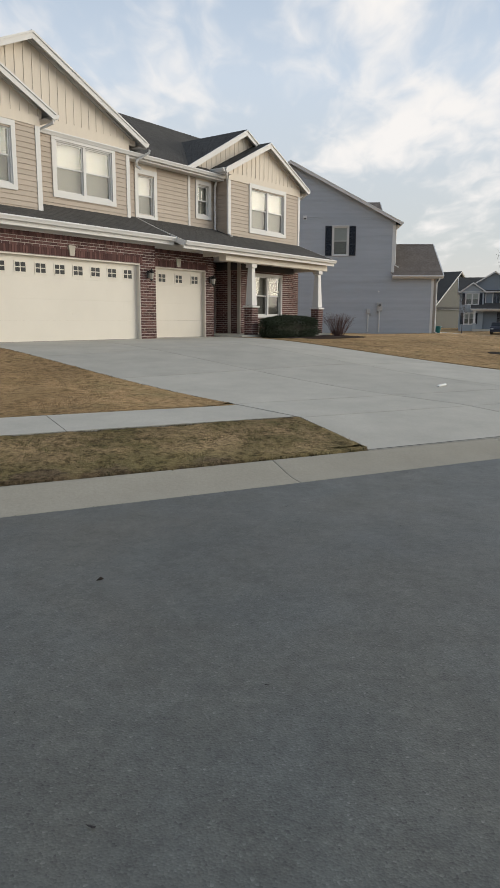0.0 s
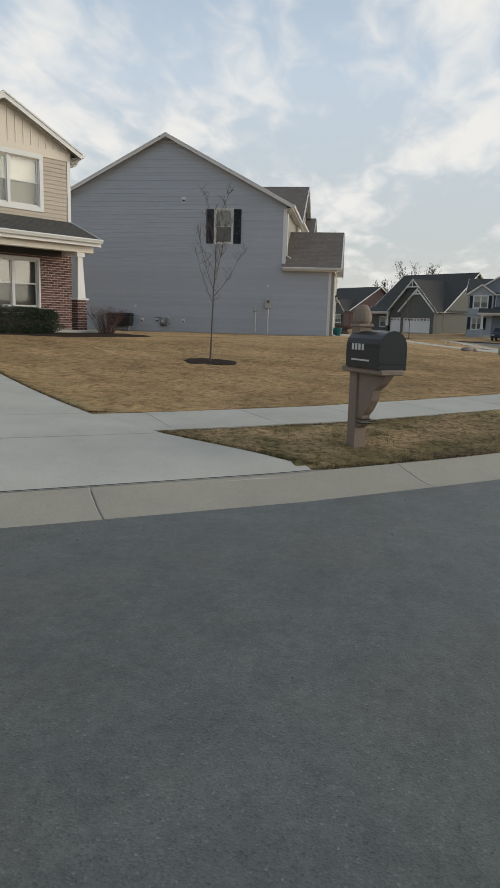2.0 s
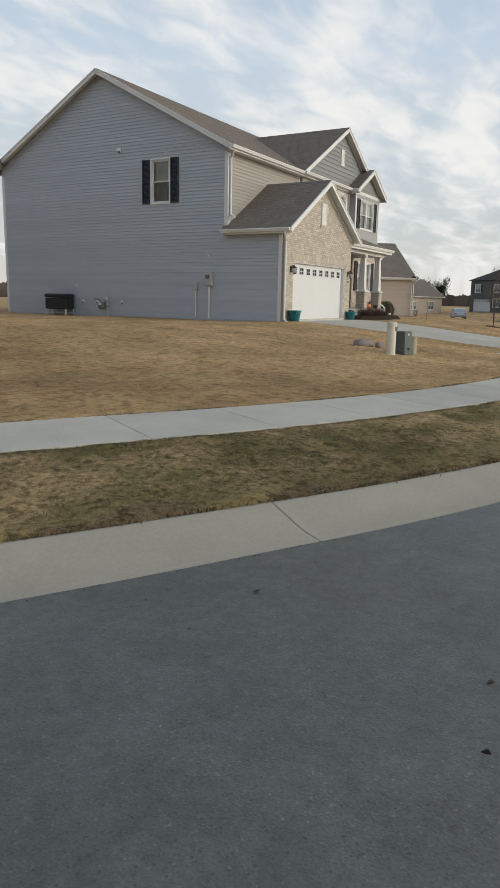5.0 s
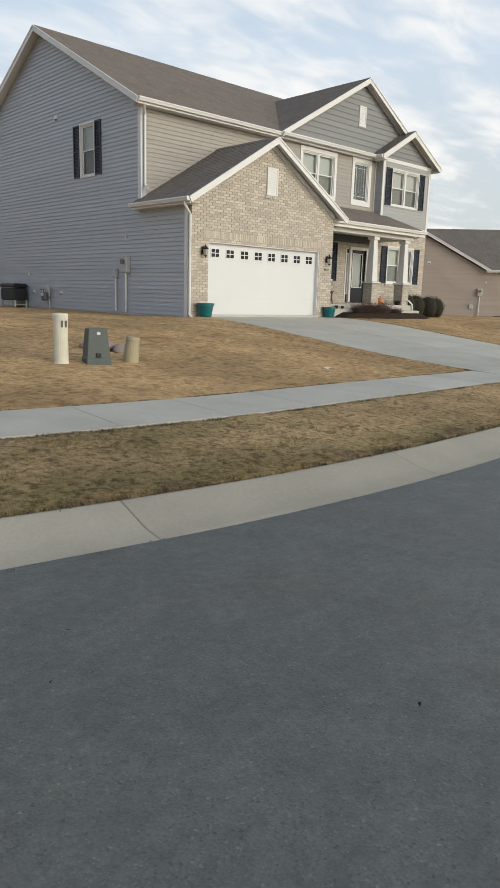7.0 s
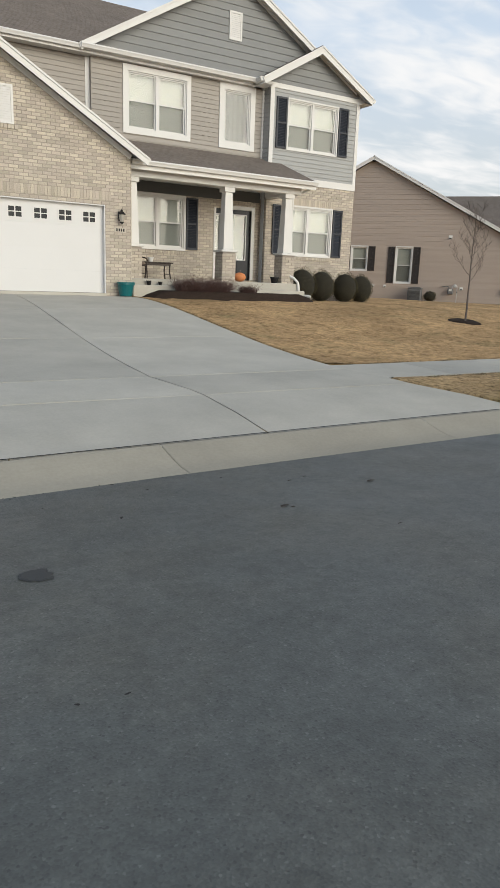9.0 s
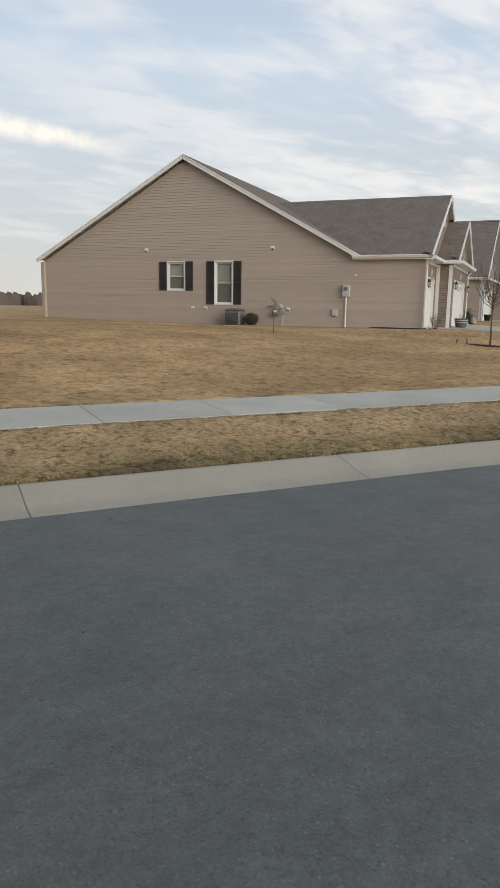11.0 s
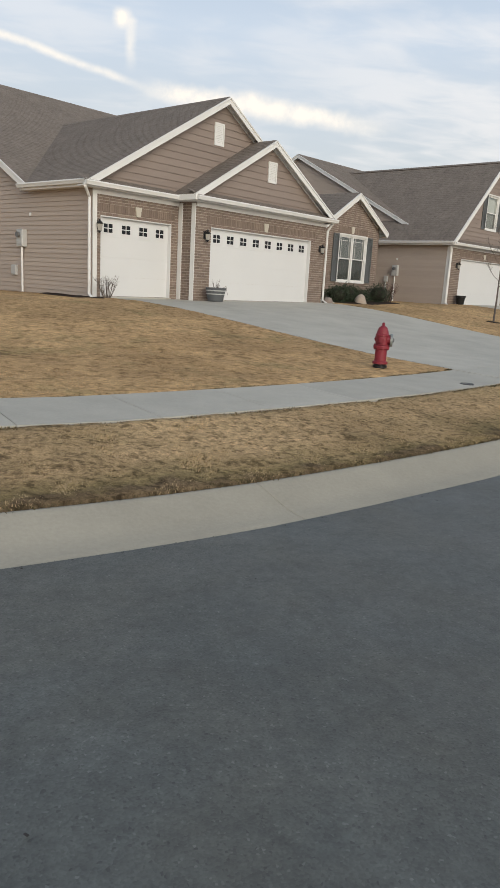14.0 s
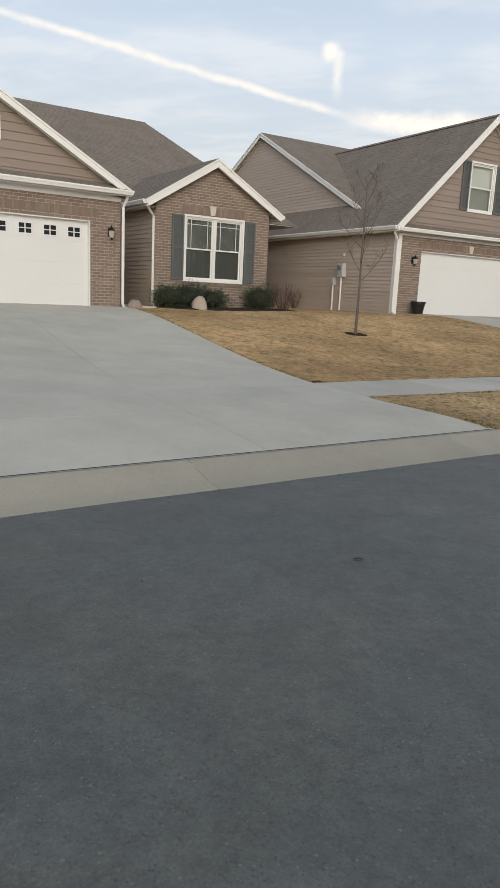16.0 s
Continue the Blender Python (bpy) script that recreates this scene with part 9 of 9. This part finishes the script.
# long low house with a maroon flank
far_house(108.6, 7.0, -0.3, -141, "low dark-roofed house with a maroon side wall", 12.6, 14.0, 3.2, 7.8, MAROON, ROOF_G,
          gables=((1.0, 6.4, -1.2, 3.0, 5.8, "shake", GREYS), (8.9, 12.55, -1.4, 3.0, 5.2, "lap", GREYS)),
          doors=((1.4, 4.6, -1.2),), windows=((9.8, .8, 1.8, 1.5, -1.4),), porch=(6.5, 8.8, 1.0, 2.9), brick=GREYS, shut=SHUT, truss=True)
far_house(114.5, 20.0, -0.4, -125, "dark two-storey house with a hipped roof", 11.0, 12.0, 5.6, 9.0, GREYS, ROOF_G,
          windows=((1.2, 3.4, 1.4, 1.4, 0), (6.0, 3.4, 1.4, 1.4, 0), (6.0, .8, 1.6, 1.5, 0)), doors=((1.0, 4.4, 0),), hip=True, shut=SHUT)
# neighbours past the steep-gabled house
far_house(62.2, 29.2, far_z(62, 29), 37, "brown house with a garage gable beyond the lawn", 13.0, 15.0, 2.8, 7.2, C_SIDE, ROOF_B,
          gables=((.4, 7.2, -1.5, 2.8, 6.6, "shake", C_SHAKE),), doors=((1.3, 4.88, -1.5),), windows=((9.0, .8, 1.6, 1.5, 0),), brick=C_BRICK, shut=SHUTG)
far_house(76.5, 41.0, far_z(76, 41), 36, "brown single-storey house further down the street", 13.0, 14.0, 2.8, 7.0, C_SIDE, ROOF_B,
          gables=((.4, 7.2, -1.5, 2.8, 6.2, "shake", C_SHAKE),), doors=((1.3, 4.88, -1.5),), windows=((9.0, .8, 1.6, 1.5, 0),), brick=C_BRICK)
far_house(96.0, 27.5, far_z(95, 27), -20, "beige gabled house in the distance", 12.0, 9.0, 3.2, 6.4, BEIGE, ROOF_B, windows=((3.0, .9, 1.6, 1.4, 0), (8.0, .9, 1.6, 1.4, 0)))
far_house(118.0, 38.0, far_z(118, 38), -35, "brown roofed house in the distance", 14.0, 9.0, 3.0, 6.0, C_SIDE, ROOF_B, windows=((3.0, .9, 1.6, 1.4, 0), (9.0, .9, 1.6, 1.4, 0)))
far_house(-4.0, 52.0, far_z(-4, 52), 150, "dark roofed house behind the lots", 14.0, 10.0, 3.0, 6.4, GREYS, ROOF_G, windows=((3.0, .9, 1.6, 1.4, 0), (9.0, .9, 1.6, 1.4, 0)))
far_house(-44.0, 60.0, far_z(-44, 60), 165, "tan house behind the lots", 14.0, 10.0, 5.4, 8.6, BEIGE, ROOF_B, windows=((3.0, 3.4, 1.6, 1.4, 0), (9.0, 3.4, 1.6, 1.4, 0)))


# ---------------------------------------------------------------- parked cars, far off
def parked_car(x, y, yaw, paint, label):
    c = thing("car", pose(x, y, gz(x, y) + .01, 0, 0, yaw), label, "car")
    prof = [(-2.25, .28), (-2.28, .55), (-2.2, .82), (-1.75, .92), (-1.25, 1.36), (-.6, 1.46), (.35, 1.44), (1.05, .98), (1.95, .86), (2.25, .66), (2.28, .3)]
    me = Mesh()
    k = len(prof)
    for yy, sc in ((-.86, .97), (-.80, 1.0), (.80, 1.0), (.86, .97)):
        me.v += [(a, yy * (1 - .16 * max(0, b - .9)), .28 + (b - .28) * sc) for a, b in prof]
    for r in range(3):
        me.f += [(r * k + i, r * k + (i + 1) % k, (r + 1) * k + (i + 1) % k, (r + 1) * k + i) for i in range(k)]
    me.f += [tuple(k - 1 - i for i in range(k)), tuple(3 * k + i for i in range(k))]
    body = part("body", me, paint, c)
    for sy in (-1, 1):
        for pts in (((-1.2, 1.0), (-.95, 1.32), (-.4, 1.38), (-.4, 1.0)), ((-.32, 1.0), (-.32, 1.385), (.3, 1.37), (.82, 1.0))):
            me = Mesh()
            me.quad(*[(a, sy * (.845 - .13 * (b - .95)), b) for a, b in pts])
            part("side_window", me, LITE, body)
        for wx in (-1.4, 1.38):
            me = Mesh(); me.tube([(wx, sy * .66, .32), (wx, sy * .87, .32)], .32, 18); ty = part("wheel", me, BLACK, c)
            me = Mesh(); me.tube([(wx, sy * .86, .32), (wx, sy * .885, .32)], .20, 12); part("rim", me, GALV, ty)
    for a, b in (((.40, 1.40), (1.0, 1.0)), ((-.66, 1.43), (-1.66, .95))):
        me = Mesh()
        o = .02
        me.quad((a[0], -.68, a[1] + o), (b[0], -.74, b[1] + o), (b[0], .74, b[1] + o), (a[0], .68, a[1] + o))
        part("windscreen", me, LITE, body)
    for sy in (-.62, .62):
        me = Mesh(); me.box(2.2, sy - .18, .60, 2.27, sy + .18, .72, .02); part("headlight", me, GALV, body)
        me = Mesh(); me.box(-2.29, sy - .16, .68, -2.2, sy + .16, .80, .02); part("tail_light", me, HYD, body)
    return c


SILVER = mat("silver_paint", (0.45, 0.46, 0.47), 0.3, metal=0.6, grain=0.03, bump=0)
NAVY = mat("dark_blue_paint", (0.015, 0.018, 0.03), 0.3, metal=0.3, grain=0.03, bump=0)
parked_car(76.0, 12.5, 20, SILVER, "silver parked saloon far down the street")
parked_car(47.5, -18.2, 160, NAVY, "dark parked car before the blue-grey house")


# ---------------------------------------------------------------- distant trees
def far_tree(x, y, high, spread, label, seed, material, n=900, leaf=0.5, bare=True):
    rng_ = random.Random(seed)
    t = thing("tree", Matrix.Translation((x, y, gz(x, y))), label, "tree")
    me = Mesh()
    me.tube([(0, 0, -.2), (.1, 0, high * .25), (0, .1, high * .55)], [high * .028, high * .022, high * .012], 8)
    part("trunk", me, BARK, t, smooth=True)
    tw = Mesh()
    for i in range(16):
        a = i * 2.4
        b = Vector((0, 0, high * rng_.uniform(.22, .5)))
        e = Vector((math.cos(a) * spread * rng_.uniform(.5, 1), math.sin(a) * spread * rng_.uniform(.5, 1), high * rng_.uniform(.55, .98)))
        m_ = b.lerp(e, .5) + Vector((0, 0, -high * .04))
        li = Mesh()
        li.tube([b, m_, e], [high * .012, high * .008, high * .002], 5)
        part("limb", li, BARK, t)
        for _ in range(n // 16):
            q = m_.lerp(e, rng_.random()) + Vector([rng_.gauss(0, spread * .10) for _k in range(3)])
            d_ = Vector([rng_.gauss(0, 1) for _k in range(3)]).normalized() * leaf * rng_.uniform(.5, 1.4)
            s_ = d_.cross(Vector((.3, .2, .9))).normalized() * leaf * .06
            tw.quad(q - s_, q + d_ * .5 + s_, q + d_, q + d_ * .5 - s_)
    part("crown", tw, material, t, kind="stuff")
    return t


FARTWIG = mat("far_twigs", (0.105, 0.085, 0.075), 0.95, grain=0.2, island=0.3, bump=0)
FARGREEN = mat("far_conifer", (0.030, 0.040, 0.028), 0.9, grain=0.2, island=0.4, bump=0)
far_tree(125.8, -15, 15.2, 5.0, "large bare tree beyond the roofs", 5, FARTWIG, 2600, .9)
far_tree(127, -9.5, 10.5, 3.6, "large bare tree beyond the roofs", 6, FARTWIG, 2200, .9)
for k, (x_, y_, hh) in enumerate(((104, 33, 6), (110, 30, 6.5), (125, 45, 8), (135, 40, 8), (140, 52, 9), (150, 60, 9), (128, 30, 7), (62, 62, 10), (12, 75, 9), (-30, 85, 11), (-60, 70, 10))):
    far_tree(x_, y_, hh, hh * .42, "distant bare tree on the skyline" if k % 3 else "distant dark evergreen tree", 50 + k, FARTWIG if k % 3 else FARGREEN, 1100 if k % 3 else 2600, .7)
# far belt of woods on the horizon
belt = Mesh()
rngw = np.random.default_rng(8)
for a in np.linspace(0, math.tau, 1500, endpoint=False):
    r = 520 + 90 * rngw.random()
    hh = 7 + 7 * abs(noise.noise((math.cos(a) * 9, math.sin(a) * 9, 1.0))) + 3 * rngw.random()
    x_, y_ = r * math.cos(a), r * math.sin(a)
    s_ = 2.6 + 2.5 * rngw.random()
    tx, ty = -math.sin(a) * s_, math.cos(a) * s_
    n = len(belt.v)
    belt.v += [(x_ - tx, y_ - ty, -3), (x_ + tx, y_ + ty, -3), (x_ + tx * .9, y_ + ty * .9, hh * .6), (x_ + tx * .3, y_ + ty * .3, hh), (x_ - tx * .5, y_ - ty * .5, hh * .9), (x_ - tx, y_ - ty, hh * .5)]
    belt.f.append((n, n + 1, n + 2, n + 3, n + 4, n + 5))
tagged(part("woods", belt, FARTWIG), "grey-brown belt of bare woods on the horizon", "woods", kind="stuff")

# ---------------------------------------------------------------- grass blades
def blades(name, n, d0, d1, s0, s1, hi, label, seed, wide=0.006, edge=None, lo_noise=-0.25, material=BLADE, clump=1.4):
    """Loose dry blades in tufts between two distances from the kerb."""
    rng_ = np.random.default_rng(seed)
    S, D = rng_.uniform(s0, s1, n), (rng_.uniform(d0, d1, n) if edge is None else edge + rng_.normal(0, 0.022, n))
    X, Y = at(S, D)
    keep = ~paved(X, Y)
    tuft = np.array([noise.noise((x * clump, y * clump, 0.4)) + .5 * noise.noise((x * clump * 2.9, y * clump * 2.9, 2.0)) for x, y in zip(X, Y)])
    keep &= tuft > lo_noise
    S, D, X, Y, tuft = S[keep], D[keep], X[keep], Y[keep], tuft[keep]
    return blade_mesh(name, X, Y, rise(S, D) + 0.012, tuft, hi, label, rng_, wide, material)


SDRY = float(sd(-7.0, -12.0)[0][0])


def blade_mesh(name, X, Y, Z, tuft, hi, label, rng_, wide, material):
    m = len(X)
    h = hi * rng_.uniform(.45, 1.15, m) * (1 + .5 * tuft)
    a, l = rng_.uniform(0, math.tau, m), rng_.uniform(.15, 1.3, m) * h
    w = wide * rng_.uniform(.6, 1.3, m)
    ca, sa = np.cos(a), np.sin(a)
    b = rng_.uniform(0, math.tau, m)
    V = np.empty((m, 3, 3))
    V[:, 0] = np.stack([X - ca * w, Y - sa * w, Z - .01], 1)
    V[:, 1] = np.stack([X + ca * w, Y + sa * w, Z - .01], 1)
    V[:, 2] = np.stack([X + np.cos(b) * l, Y + np.sin(b) * l, Z + h], 1)
    me = bpy.data.meshes.new(name)
    me.vertices.add(3 * m)
    me.loops.add(3 * m)
    me.polygons.add(m)
    me.vertices.foreach_set("co", V.ravel())
    me.loops.foreach_set("vertex_index", np.arange(3 * m, dtype=np.int32))
    me.polygons.foreach_set("loop_start", np.arange(0, 3 * m, 3, dtype=np.int32))
    me.materials.append(material)
    me.update(calc_edges=True)
    return tagged(new(name, me), label, "grass", kind="stuff")


blades("verge_grass", 160000, KERB_W + .02, WALK_0 - .02, -14, SDRY, .019, "greenish brown grass blades on the verge", 1, .006, None, -.12, BLADEV, 3.4)
blades("verge_grass", 240000, KERB_W + .02, WALK_0 - .02, SDRY, 98, .019, "dry straw-brown grass blades on the verge", 3, .006, None, -.12, BLADED, 3.4)
blades("lawn_grass", 260000, WALK_1 + .02, 8.5, -14, 98, .018, "dry straw-coloured lawn blades", 2, .005)
for k, e_ in enumerate((KERB_W + .045, WALK_0 - .04, WALK_1 + .045)):
    blades("edge_grass", 34000, 0, 0, -14, 98, .017, "ragged grass along the paving edge, darkened for soil and edge shade", 10 + k, .007, e_, -.6, BLADEE)
rng_e = np.random.default_rng(44)
EX, EY = [], []
for p_, n_, _k in edge_runs:
    j_ = rng_e.integers(0, len(p_), 26 * len(p_))
    q_ = p_[j_] + n_[j_] * np.abs(rng_e.normal(.012, .028, len(j_)))[:, None] + rng_e.uniform(-.05, .05, (len(j_), 2))
    q_ = q_[~paved(q_[:, 0], q_[:, 1])]
    EX += q_[:, 0].tolist()
    EY += q_[:, 1].tolist()
EX, EY = np.array(EX), np.array(EY)
tuft_ = np.array([noise.noise((x * 2.2, y * 2.2, 0.4)) for x, y in zip(EX, EY)])
blade_mesh("edge_grass", EX, EY, ground_z(EX, EY) + .03, tuft_, .020, "ragged dark grass along the driveway edges", rng_e, .007, BLADEE)
